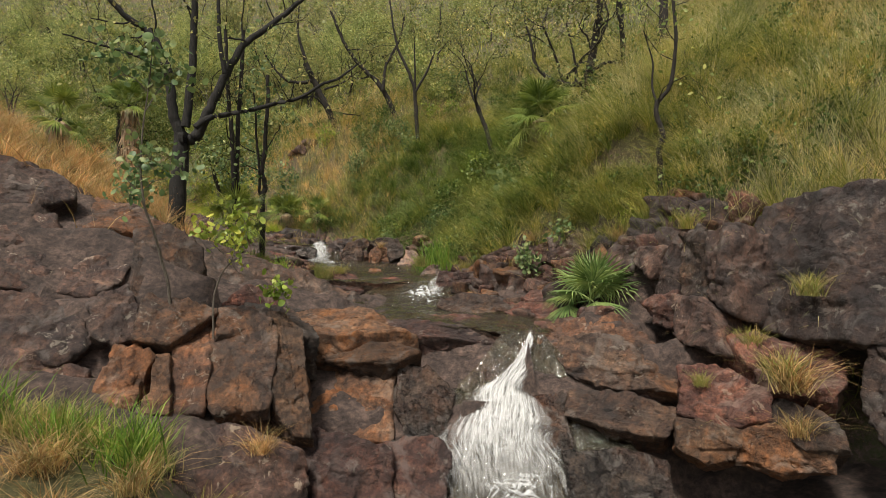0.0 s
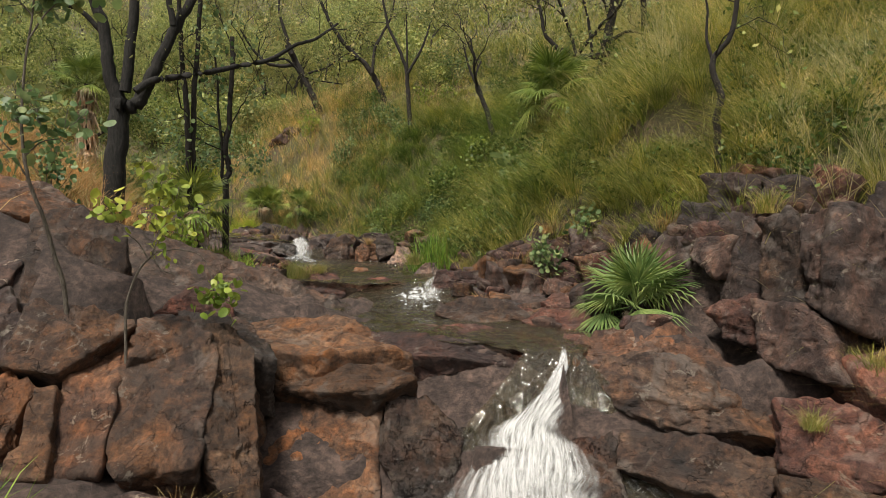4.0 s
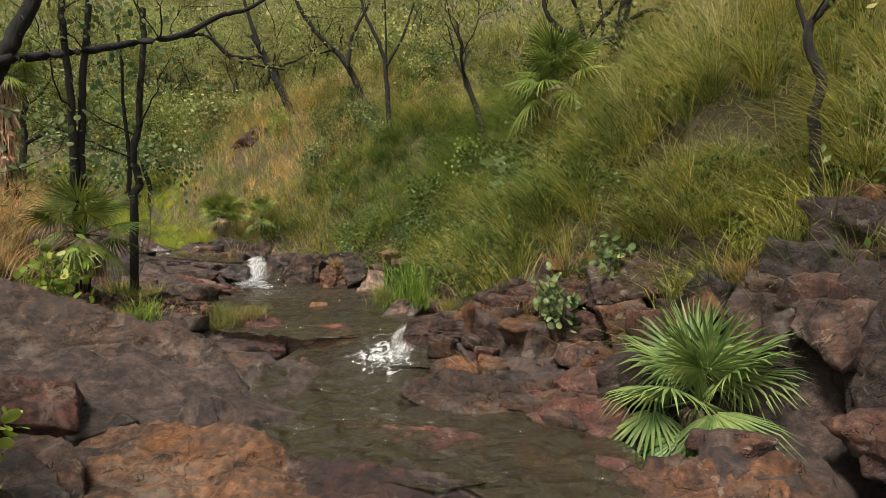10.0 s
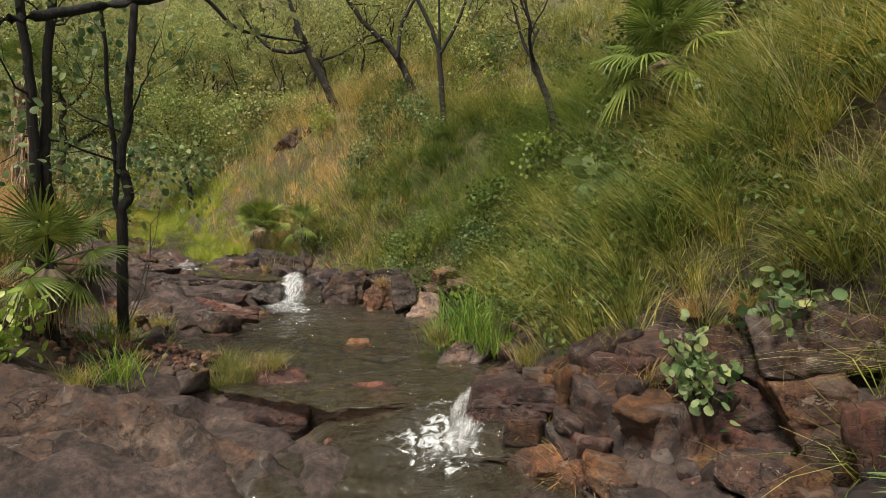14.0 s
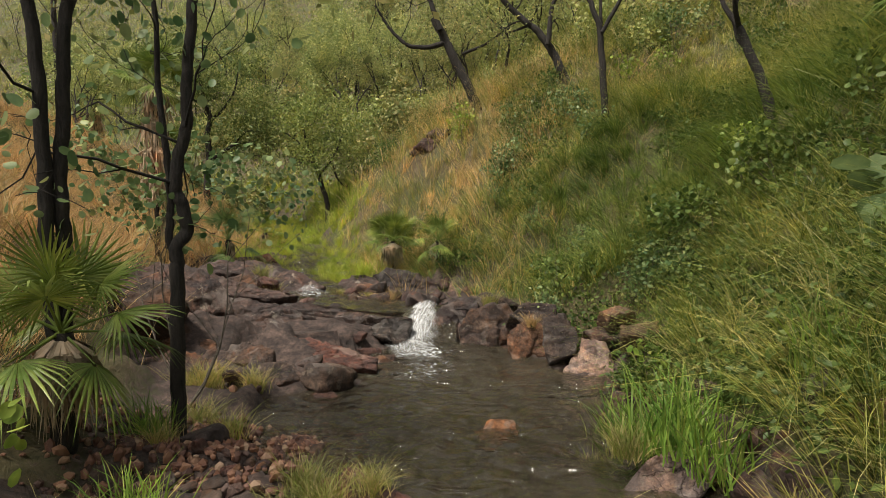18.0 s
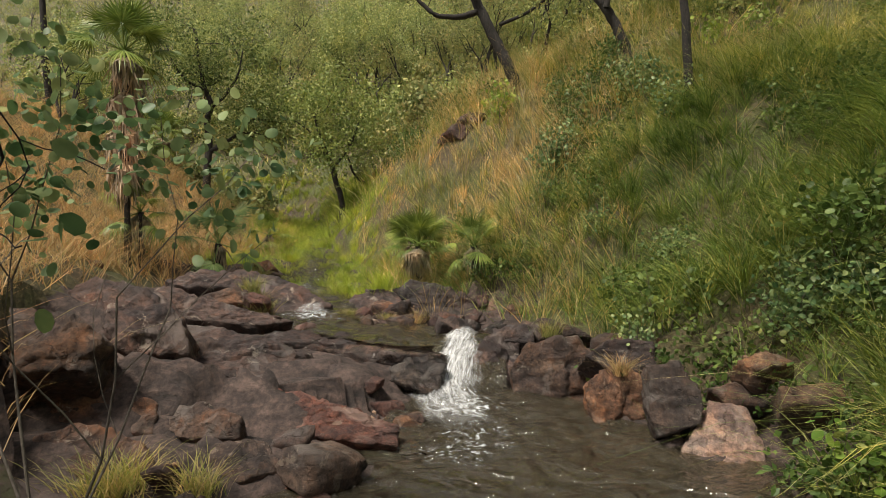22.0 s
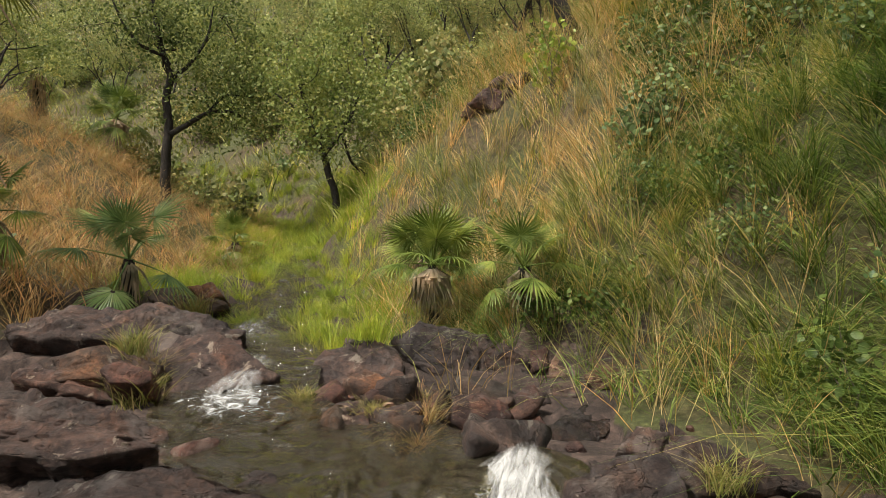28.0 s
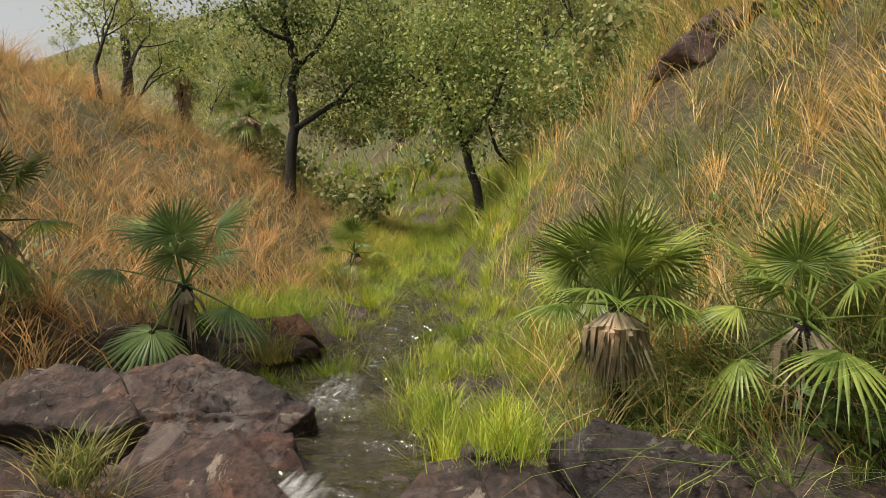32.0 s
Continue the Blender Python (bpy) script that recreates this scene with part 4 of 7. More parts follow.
def grid_axis(lo, fine_lo, fine_hi, hi, step):
    mid = np.arange(fine_lo, fine_hi, step)
    k = 1.09
    a, s = [fine_lo], step
    while a[-1] > lo:
        s *= k
        a.append(a[-1] - s)
    b, s = [mid[-1]], step
    while b[-1] < hi:
        s *= k
        b.append(b[-1] + s)
    return np.concatenate([a[:0:-1], mid, b[1:]])


gx, gy = grid_axis(-900, -13, 7.5, 900, 0.085), grid_axis(-900, 5, 29, 900, 0.085)
GX, GY = np.meshgrid(gx, gy)
gz = ground_height(GX, GY)
gs, _, gw, _ = stream(GX, GY)
ge = np.abs(gs) - gw
far = np.sqrt((GX.ravel() + 5) ** 2 + (GY.ravel() - 15) ** 2)
gz = np.where(far > 110, gz - np.clip(far - 110, 0, 400) * 0.2, gz)
nx, ny = len(gx), len(gy)
idx = np.arange(nx * ny).reshape(ny, nx)
quads = np.stack([idx[:-1, :-1], idx[:-1, 1:], idx[1:, 1:], idx[1:, :-1]], -1).reshape(-1, 4)
me = array_mesh("ground", np.stack([GX.ravel(), GY.ravel(), gz], 1), quads, GROUND)
stony = stony_at(GX.ravel(), GY.ravel(), gs, np.maximum(ge, 0))
stony = np.where(under_blocks(GX.ravel(), GY.ravel(), gz)[2], 1.0, stony)
me.attributes.new("stony", "FLOAT", "POINT").data.foreach_set("value", stony.astype(np.float32))
tagged(new("ground", me), "grassy hillside soil with bare rock along the stream", "ground", kind="structure")


def hgt(x, y):
    return float(ground_height([x], [y])[0])


def top_at(x, y):
    """The height of the ground or of the rock that lies on it."""
    x, y = np.atleast_1d(x).astype(float), np.atleast_1d(y).astype(float)
    g = ground_height(x, y)
    return np.maximum(g, under_blocks(x, y, g)[3])


# ---- water ----
FALLS = np.array([(0.9, 7.1), (-0.4, 12.1), (-3.6, 18.6), (-6.6, 20.4)])


def build_stream():
    n = len(SAMPLES) - 20
    fine = np.arange(14, n, 0.25)
    cx, cy, cz, cw = (np.interp(fine, np.arange(len(SAMPLES)), SAMPLES[:, k]) for k in range(4))
    tx, ty = (np.interp(fine, np.arange(len(SAMPLES)), TANGENT[:, k]) for k in range(2))
    across = np.linspace(-1.45, 1.45, 91)
    X = cx[:, None] + ty[:, None] * across * cw[:, None]
    Y = cy[:, None] - tx[:, None] * across * cw[:, None]
    along = np.concatenate([[0], np.cumsum(np.hypot(np.diff(cx), np.diff(cy)))])[:, None]
    side = across * cw[:, None]
    Z = cz[:, None] + 0.02 * fbm(X * 2.6, Y * 2.6, 1.0, 3) + 0.055 * fbm(side * 2.4, along * 3.6, 4.0, 2) + 0.03 * fbm(side * 6.0, along * 9.0, 9.0, 2)
    m, k = X.shape
    i = np.arange(m * k).reshape(m, k)
    q = np.stack([i[:-1, :-1], i[:-1, 1:], i[1:, 1:], i[1:, :-1]], -1).reshape(-1, 4)
    me = array_mesh("stream_water", np.stack([X, Y, Z], -1).reshape(-1, 3), q, WATER)
    run = np.concatenate([[0], np.cumsum(np.hypot(np.diff(cx), np.diff(cy)))])[:, None]
    layer = me.uv_layers.new(name="flow")
    flow = np.stack([across * cw[:, None], run + 0 * across], -1).reshape(-1, 2)
    loops = np.empty(len(me.loops), np.int32)
    me.loops.foreach_get("vertex_index", loops)
    layer.data.foreach_set("uv", flow[loops].astype(np.float32).ravel())
    # thin flecks everywhere: bubble lines, and sky glints on ripples painted as white
    foam_glint = 0.13 + 0.1 * fbm(X * 0.9, Y * 0.9, 6.0, 2)
    for fx, fy in FALLS:
        foam_glint = np.maximum(foam_glint, 0.5 * np.exp(-((X - fx) ** 2 + (Y - fy) ** 2) / 0.3))
    steep = np.abs(np.gradient(cz)) / (np.hypot(np.gradient(cx), np.gradient(cy)) + 1e-6)
    foam_glint = np.maximum(foam_glint, np.clip(steep * 1.4, 0, 0.35)[:, None] * np.exp(-((across * cw[:, None] + 0.0) / 0.3) ** 2))
    # more white streaks: rapids, plus painted sky reflection where the water looks dull
    foam_glint = np.maximum(foam_glint, 0.3 * np.exp(-((X + 6.3) ** 2 / 0.5 + (Y - 20.2) ** 2 / 0.5)))
    foam_glint = np.maximum(foam_glint, 0.33 * np.exp(-((X + 8.2) ** 2 / 0.5 + (Y - 22.8) ** 2 / 1.2)))
    foam_glint = np.maximum(foam_glint, 0.4 * np.exp(-((X + 3.2) ** 2 / 0.3 + (Y - 17.6) ** 2 / 1.2)))
    foam_glint = np.where((Y > 7.2) & (Y < 9.3), 0.0, foam_glint)
    me.attributes.new("foam_glint", "FLOAT", "POINT").data.foreach_set("value", foam_glint.ravel().astype(np.float32))
    return tagged(new("stream_water", me), "clear brownish stream with ripples between rocks", "water", kind="structure")


build_stream()


def water_sheet(P, seed, ribs, lift, strength):
    """One veil of falling water along the path, from the lip down."""
    t = np.linspace(0, len(P) - 1, 70)
    c = np.stack([np.interp(t, np.arange(len(P)), P[:, k]) for k in range(4)], 1)
    for _ in range(4):
        c[1:-1] = 0.25 * c[:-2] + 0.5 * c[1:-1] + 0.25 * c[2:]
    d = np.gradient(c[:, :2], axis=0)
    d /= np.linalg.norm(d, axis=1)[:, None] + 1e-9
    a = np.linspace(-1, 1, 40)
    run = np.concatenate([[0], np.cumsum(np.linalg.norm(np.diff(c[:, :3], axis=0), axis=1))])[:, None]
    wave = 1 + 0.22 * vnoise(run * 3.0, 0 * run + seed, 1.0) * np.sign(a)
    X = c[:, 0:1] + d[:, 1:2] * a * c[:, 3:4] * wave
    Y = c[:, 1:2] - d[:, 0:1] * a * c[:, 3:4] * wave
    side = a * c[:, 3:4]
    n = fbm(side * 7 + seed, run * 1.3 + 0 * side, seed, 4)
    grow_w = np.minimum(c[:, 3:4] / 0.5, 1.0) * np.clip(run / 0.5, 0, 1)
    Z = c[:, 2:3] + lift * (1 - a ** 2) + ribs * 2.2 * n * grow_w
    X = X + d[:, 0:1] * ribs * 1.6 * n * grow_w
    Y = Y + d[:, 1:2] * ribs * 1.6 * n * grow_w
    m, k = X.shape
    i = np.arange(m * k).reshape(m, k)
    q = np.stack([i[:-1, :-1], i[:-1, 1:], i[1:, 1:], i[1:, :-1]], -1).reshape(-1, 4)
    me = array_mesh("veil", np.stack([X, Y, Z], -1).reshape(-1, 3), q, FOAM)
    layer = me.uv_layers.new(name="flow")
    flow = np.stack([side + seed, run + 0 * side], -1).reshape(-1, 2)
    loops = np.empty(len(me.loops), np.int32)
    me.loops.foreach_get("vertex_index", loops)
    layer.data.foreach_set("uv", flow[loops].astype(np.float32).ravel())
    edge = np.clip((1 - np.abs(a))[None, :] * 1.9 + 0.5 * fbm(side * 4 + seed, run * 2.2 + 0 * side, 3.0, 3), 0, 1) * np.clip((1 - np.abs(a)) * 6, 0, 1)
    ends = np.clip(np.minimum(np.arange(m) / 8, (m - 1 - np.arange(m)) / 24), 0, 1)[:, None]
    me.attributes.new("across", "FLOAT", "POINT").data.foreach_set("value", (strength * edge * ends).ravel().astype(np.float32))
    return me


def cascade(label, path, seed, ribs=0.05, veils=3, strength=1.0):
    """A fall of white water: path holds x, y, z and half width, from the lip down."""
    P = np.array(path)
    root = tagged(new("waterfall"), label, "waterfall")
    for k in range(veils):
        Q = P.copy()
        Q[:, 3] *= 1 - 0.16 * k
        Q[:, 2] += 0.025 * k
        part("veil", water_sheet(Q, seed + 5.3 * k, ribs, 0.05, strength * (1 - 0.12 * k)), root)


cascade("white waterfall dropping over the rock ledge", [(1.2, 8.3, 1.56, 0.05), (1.15, 8.1, 1.44, 0.07), (1.02, 7.93, 1.2, 0.15), (0.78, 7.78, 0.9, 0.46), (0.68, 7.42, 0.55, 0.72), (0.68, 7.05, 0.15, 1.1), (0.7, 6.5, -0.3, 1.4)], 3, 0.016, 3, 0.85)
cascade("small white cascade between red rocks", [(-0.1, 12.85, 1.92, 0.14), (-0.14, 12.5, 1.87, 0.17), (-0.2, 12.2, 1.72, 0.2), (-0.26, 11.98, 1.63, 0.27), (-0.32, 11.6, 1.61, 0.38)], 11, 0.008, 2, 0.5)
cascade("white cascade sliding into the pool", [(-4.1, 20.45, 2.46, 0.24), (-4.08, 20.05, 2.43, 0.3), (-4.05, 19.5, 2.26, 0.44), (-3.98, 19.0, 2.03, 0.5), (-3.7, 18.4, 1.95, 0.45), (-3.1, 17.5, 1.93, 0.5)], 7, 0.01, 3, 0.75)
cascade("thin white rapid over a sloping slab", [(-7.15, 21.5, 2.71, 0.18), (-6.85, 20.85, 2.67, 0.24), (-6.5, 20.25, 2.64, 0.32), (-6.0, 19.8, 2.62, 0.3)], 5, 0.015, 2, 0.42)
cascade("clear water sliding over a dark slab in thin streaks", [(-5.9, 19.8, 2.64, 0.4), (-5.0, 19.9, 2.58, 0.5), (-4.2, 20.1, 2.48, 0.36)], 9, 0.012, 2, 0.07)
cascade("white rapid below the grassy shallows", [(-8.6, 23.3, 2.78, 0.2), (-8.2, 22.8, 2.77, 0.3), (-7.9, 22.3, 2.76, 0.38), (-7.5, 21.8, 2.72, 0.4)], 15, 0.012, 2, 0.2)


# ---- rocks ----
def ball(level):
    bm = bmesh.new()
    bmesh.ops.create_icosphere(bm, subdivisions=level, radius=1.0)
    v = np.array([tuple(p.co) for p in bm.verts])
    f = np.array([[p.index for p in g.verts] for g in bm.faces])
    bm.free()
    return v / np.linalg.norm(v, axis=1)[:, None], f


BALLS = {n: ball(n) for n in (3, 4, 5, 6)}


def rock_mesh(sx, sy, sz, mat, seed, level=5, facets=8, joints=3):
    """An angular block: flat faces, broken corners, joints that set parts of it back, and a rough skin."""
    rng = np.random.default_rng(seed)
    d, f = BALLS[level]
    normals = [np.array(n) + rng.normal(0, 0.17, 3) for n in ((1, 0, 0), (-1, 0, 0), (0, 1, 0), (0, -1, 0), (0, 0, 1), (0, 0, -1))]
    reach = list(rng.uniform(0.86, 1.0, 6))
    for _ in range(facets):
        n = rng.normal(0, 1, 3)
        n /= np.linalg.norm(n)
        normals.append(n)
        reach.append(np.abs(n).sum() * rng.uniform(0.66, 0.87))
    N = np.array(normals)
    N /= np.linalg.norm(N, axis=1)[:, None]
    k = np.maximum(d @ N.T, 0) / np.array(reach)
    p = d * ((k ** 90).sum(1) ** (-1 / 90))[:, None]
    p = p * np.array([sx, sy, sz]) * 0.5
    o = seed * 3.7
    amp = min(sx, sy, sz)
    wob = 0.03 * np.stack([vnoise(p[:, 0] * 3 + o, p[:, 1] * 3, p[:, 2] * 3 + c) for c in (0, 7, 13)], 1)
    out = p / (np.linalg.norm(p, axis=1)[:, None] + 1e-9)
    move = np.zeros(len(p))
    for q in range(joints if max(sx, sy, sz) > 0.45 else 1):
        n = rng.normal(0, 1, 3) * np.array([1.0, 0.6, 0.45 if q else 1.4])
        n /= np.linalg.norm(n)
        c = rng.uniform(-0.3, 0.3, 3) * np.array([sx, sy, sz])
        h = (p + wob - c) @ n
        move += np.where(h > 0, -1, 0) * rng.uniform(0.02, 0.11) * min(amp, 0.8)
        move -= 0.05 * min(amp, 0.8) * np.exp(-np.abs(h) / 0.022)
    p = p + out * move[:, None]
    big = fbm(p[:, 0] * 2.2 + o, p[:, 1] * 2.2, p[:, 2] * 2.2, 3)
    v1, s1, e1 = cells(p[:, 0] * 3.2 + p[:, 2] * 1.3 + o, p[:, 2] * 3.4 + p[:, 1] * 2.6, seed % 97)
    fine = fbm(p[:, 0] * 9 + o, p[:, 1] * 9, p[:, 2] * 9, 3)
    p = p + out * (0.035 * amp * big + 0.012 * v1 + 0.05 * s1 * min(amp, 0.8) + 0.014 * fine)[:, None]
    return array_mesh("boulder", p, f, mat)


LOOKS = {"brown_sandstone": "weathered brown sandstone boulder beside the stream", "ochre_sandstone": "ochre sandstone block with orange faces",
         "red_sandstone": "reddish sandstone rock at the water", "purple_grey_sandstone": "purple-grey cracked rock with pale lichen",
         "grey_brown_sandstone": "smooth grey-brown sandstone slab", "pale_pink_sandstone": "pale pinkish sandstone block by the water", "wet_purple_sandstone": "wet purple slab under running water",
         "wet_dark_stone": "wet black rock splashed by the stream"}


def rock(x, y, z, sx, sy, sz, yaw, roll, mat, seed, level=0, facets=8):
    level = level or (5 if max(sx, sz) > 1.0 else 4)
    ob = new("boulder", rock_mesh(sx, sy, sz, mat, seed, level, facets))
    ob.matrix_world = pose(x, y, z, 0, 0, yaw) @ pose(0, 0, 0, 0, roll, 0)
    return tagged(ob, LOOKS[mat.name], "rock")


def build_block(x, y, z, yaw, slope, outline, depth, mat, seed):
    """A jointed rock whose weathered face has the given outline (metres, on a plane turned by yaw and laid back by slope)."""
    rng = np.random.default_rng(seed)
    pts = np.array(outline)
    w, h = np.ptp(pts, axis=0)
    mid = (pts.max(0) + pts.min(0)) / 2
    pts = (pts - mid) * (1 + 0.05 / np.clip(min(w, h), 0.4, 1.2))
    ext = np.array([w, h, depth]) * 0.5
    d, f = BALLS[6 if max(w, h) > 1.5 else 5 if max(w, h) > 0.5 else 4]
    normals, reach = [], []
    for a, b in zip(pts, np.roll(pts, -1, axis=0)):
        e = b - a
        if np.hypot(*e) < 0.02:
            continue
        n = np.array([e[1], -e[0], rng.uniform(-0.05, 0.12) * np.hypot(*e)])
        n /= np.linalg.norm(n)
        normals.append(n)
        reach.append(n[:2] @ a + n[2] * depth * 0.5)
    for k in range(3):
        n = np.array([rng.normal(0, 0.16), rng.normal(0, 0.16), 1.0])
        n /= np.linalg.norm(n)
        normals.append(n)
        reach.append(depth * 0.5 + (0.0 if k == 0 else rng.uniform(0.0, 0.05) * min(w, h)))
    normals.append(np.array([0, 0, -1.0]))
    reach.append(depth * 0.5)
    q = d * ext
    k = np.maximum(q @ np.array(normals).T, 0) / np.maximum(np.array(reach), 0.02)
    p = q * ((k ** 80).sum(1) ** (-1 / 80))[:, None]
    amp = min(w, h, depth)
    o = seed * 3.7
    nrm = d / ext
    nrm /= np.linalg.norm(nrm, axis=1)[:, None]
    wob = 0.035 * np.stack([vnoise(p[:, 0] * 3.5 + o, p[:, 1] * 3.5, p[:, 2] * 3.5 + c) for c in (0, 7, 13)], 1)
    move = np.zeros(len(p))
    for j in range(3 + int(max(w, h) * 2.5)):
        n = rng.normal(0, 1, 3) * (np.array([1.0, 0.35, 0.5]) if j % 2 else np.array([0.3, 1.0, 0.5]))
        n /= np.linalg.norm(n)
        g = (p + wob - rng.uniform(-0.45, 0.45, 3) * np.array([w, h, depth])) @ n
        on = ((p + wob) @ np.array([n[1], -n[0], 0.3]) > rng.uniform(-0.4, 0.3) * max(w, h)) if j > 1 else True
        move -= np.where((g > 0) & on, rng.uniform(0.01, 0.06), 0) * min(amp, 0.7)
        move -= np.where(on, 0.045 * min(amp, 0.6) * np.exp(-np.abs(g) / 0.014), 0)
    big = fbm(p[:, 0] * 1.8 + o, p[:, 1] * 1.8, p[:, 2] * 1.8, 3)
    v1, s1, _ = cells(p[:, 0] * 3.0 + p[:, 2] * 1.3 + o, p[:, 1] * 4.0 + p[:, 2] * 2.0, seed % 97)
    v2, s2, _ = cells(p[:, 0] * 9.0 + p[:, 2] * 4 + o, p[:, 1] * 11.0 + p[:, 2] * 5.0, seed % 89 + 7)
    fine = fbm(p[:, 0] * 12 + o, p[:, 1] * 12, p[:, 2] * 12, 4)
    move += 0.05 * amp * big + min(amp, 0.6) * (0.03 * v1 + 0.1 * s1 + 0.022 * v2 + 0.08 * s2) + 0.014 * fine
    p = p + nrm * move[:, None]
    p[:, :2] += mid
    p[:, 2] -= depth * 0.5
    ob = new("boulder", array_mesh("boulder", p, f, mat))
    cy, sy, cs, ss = math.cos(radians(yaw)), math.sin(radians(yaw)), math.cos(radians(slope)), math.sin(radians(slope))
    u, n = Vector((cy, sy, 0)), Vector((cs * sy, -cs * cy, ss))
    v = n.cross(u)
    ob.matrix_world = Matrix(((u.x, v.x, n.x, x), (u.y, v.y, n.y, y), (u.z, v.z, n.z, z), (0, 0, 0, 1)))
    return tagged(ob, LOOKS[mat.name], "rock")


for _b in BLOCKS:
    build_block(*_b)





def loose_stones():
    """Broken stones along both banks, and gravel on the flats."""
    rng = random.Random(4)
    mats = (BROWN, PURPLE, RED, GREY, ORANGE, PURPLE, BROWN, RED)
    forms = [rock_mesh(1.0, 0.8, 0.6, mats[k % 8], 300 + k, 3, 7, 1) for k in range(16)]
    made = 0
    while made < 170:
        i = rng.uniform(0.13, 0.72) * len(SAMPLES)
        c, t = SAMPLES[int(i)], TANGENT[int(i)]
        side = rng.choice((-1, 1))
        off = c[3] * 0.9 + abs(rng.gauss(0, 0.75 if side > 0 else 1.3))
        x, y = c[0] + t[1] * off * side, c[1] - t[0] * off * side
        if y < 8.3 or y > 28 or (side > 0 and off - c[3] > 1.3) or (side < 0 and y < 12.8):
            continue
        if under_blocks(np.array([x]), np.array([y]), np.zeros(1))[1][0]:
            continue
        size = min(0.14 + abs(rng.gauss(0, 0.2)), 0.6)
        ob = new("stone", forms[made % 16])
        ob.matrix_world = pose(x, y, hgt(x, y) + 0.06 * size, rng.uniform(-25, 25), rng.uniform(-25, 25), rng.uniform(0, 360)) @ Matrix.Scale(size, 4)
        tagged(ob, "loose broken stone on the stream bank", "stone", "loose stones on the banks")
        made += 1
    for k in range(80):
        y = rng.uniform(13.5, 15.3)
        j = int(np.argmin(np.abs(SAMPLES[:, 1] - y)))
        c, t = SAMPLES[j], TANGENT[j]
        off = -(c[3] + 0.1 + abs(rng.gauss(0, 0.8)))
        x, y = c[0] + t[1] * off, c[1] - t[0] * off
        size = rng.uniform(0.07, 0.17)
        if under_blocks(np.array([x]), np.array([y]), np.zeros(1))[2][0]:
            continue
        ob = new("stone", forms[(k * 5) % 16])
        ob.matrix_world = pose(x, y, float(top_at(x, y)[0]) + 0.1 * size, rng.uniform(-25, 25), rng.uniform(-25, 25), rng.uniform(0, 360)) @ Matrix.Scale(size, 4)
        tagged(ob, "small reddish stone on the gravel flat", "stone", "loose stones on the banks")
    gen = np.random.default_rng(6)
    V = []
    while len(V) < 9000:
        i = int(gen.uniform(0.15, 0.66) * len(SAMPLES))
        c, t = SAMPLES[i], TANGENT[i]
        side = 1 if gen.uniform() < 0.2 else -1
        if (side > 0 or not 13.2 < c[1] < 15.6) and gen.uniform() < 0.96:
            continue
        if side < 0 and c[1] < 12.8:
            continue
        off = (c[3] + abs(gen.normal(0, 0.9)) - 0.25) * side
        V.append((c[0] + t[1] * off + gen.normal(0, 0.1), c[1] - t[0] * off + gen.normal(0, 0.1)))
    P = np.array(V)
    P = P[~under_blocks(P[:, 0], P[:, 1], 0 * P[:, 0])[2]]
    Z = top_at(P[:, 0], P[:, 1])
    bm = bmesh.new()
    bmesh.ops.create_icosphere(bm, subdivisions=1, radius=1.0)
    bv = np.array([tuple(q.co) for q in bm.verts])
    bf = np.array([[q.index for q in g.verts] for g in bm.faces])
    bm.free()
    n = len(P)
    size = gen.uniform(0.012, 0.045, n)
    shape = gen.uniform(0.55, 1.3, (n, 1, 3)) * (1 + gen.normal(0, 0.14, (n, len(bv), 1)))
    pts = bv[None] * shape * size[:, None, None] + np.stack([P[:, 0], P[:, 1], Z + size * 0.3], 1)[:, None, :]
    faces = (np.arange(n)[:, None, None] * len(bv) + bf[None]).reshape(-1, 3)
    m, nt, bs = material("gravel")
    g = nt.nodes.new("ShaderNodeNewGeometry")
    nt.links.new(ramp(nt, g.outputs["Random Per Island"], [(0, (0.045, 0.024, 0.02)), (0.4, (0.12, 0.055, 0.038)), (0.8, (0.2, 0.095, 0.055)), (1, (0.27, 0.18, 0.12))]), bs.inputs["Base Color"])
    bs.inputs["Roughness"].default_value = 0.7
    tagged(new("gravel", array_mesh("gravel", pts.reshape(-1, 3), faces, m, False)), "reddish gravel between the rocks", "gravel", kind="stuff")


loose_stones()


def bank_blocks():
    """Broken blocks stacked along the foot of the right bank and the left edge."""
    rng = random.Random(12)
    mats = (PURPLE, BROWN, ORANGE, RED, BROWN, PURPLE)
    n = 0
    for y0 in np.arange(9.4, 12.9, 0.36):
        k = int(np.argmin(np.abs(SAMPLES[:, 1] - y0)))
        c, t = SAMPLES[k], TANGENT[k]
        for tier, off in enumerate((0.12, 0.55)):
            q = c[3] + off + rng.uniform(-0.1, 0.15)
            x, y = c[0] + t[1] * q, c[1] - t[0] * q
            if (x - 2.35) ** 2 + (y - 9.6) ** 2 < 0.5:
                continue
            s = rng.uniform(0.2, 0.45)
            rock(x, y, hgt(x, y) + 0.05 + 0.12 * tier, s * 1.2, s, s * 0.75, math.degrees(math.atan2(t[1], t[0])) + rng.uniform(-25, 25), rng.uniform(-12, 12), mats[n % 6], 500 + n, 4)
            n += 1


bank_blocks()


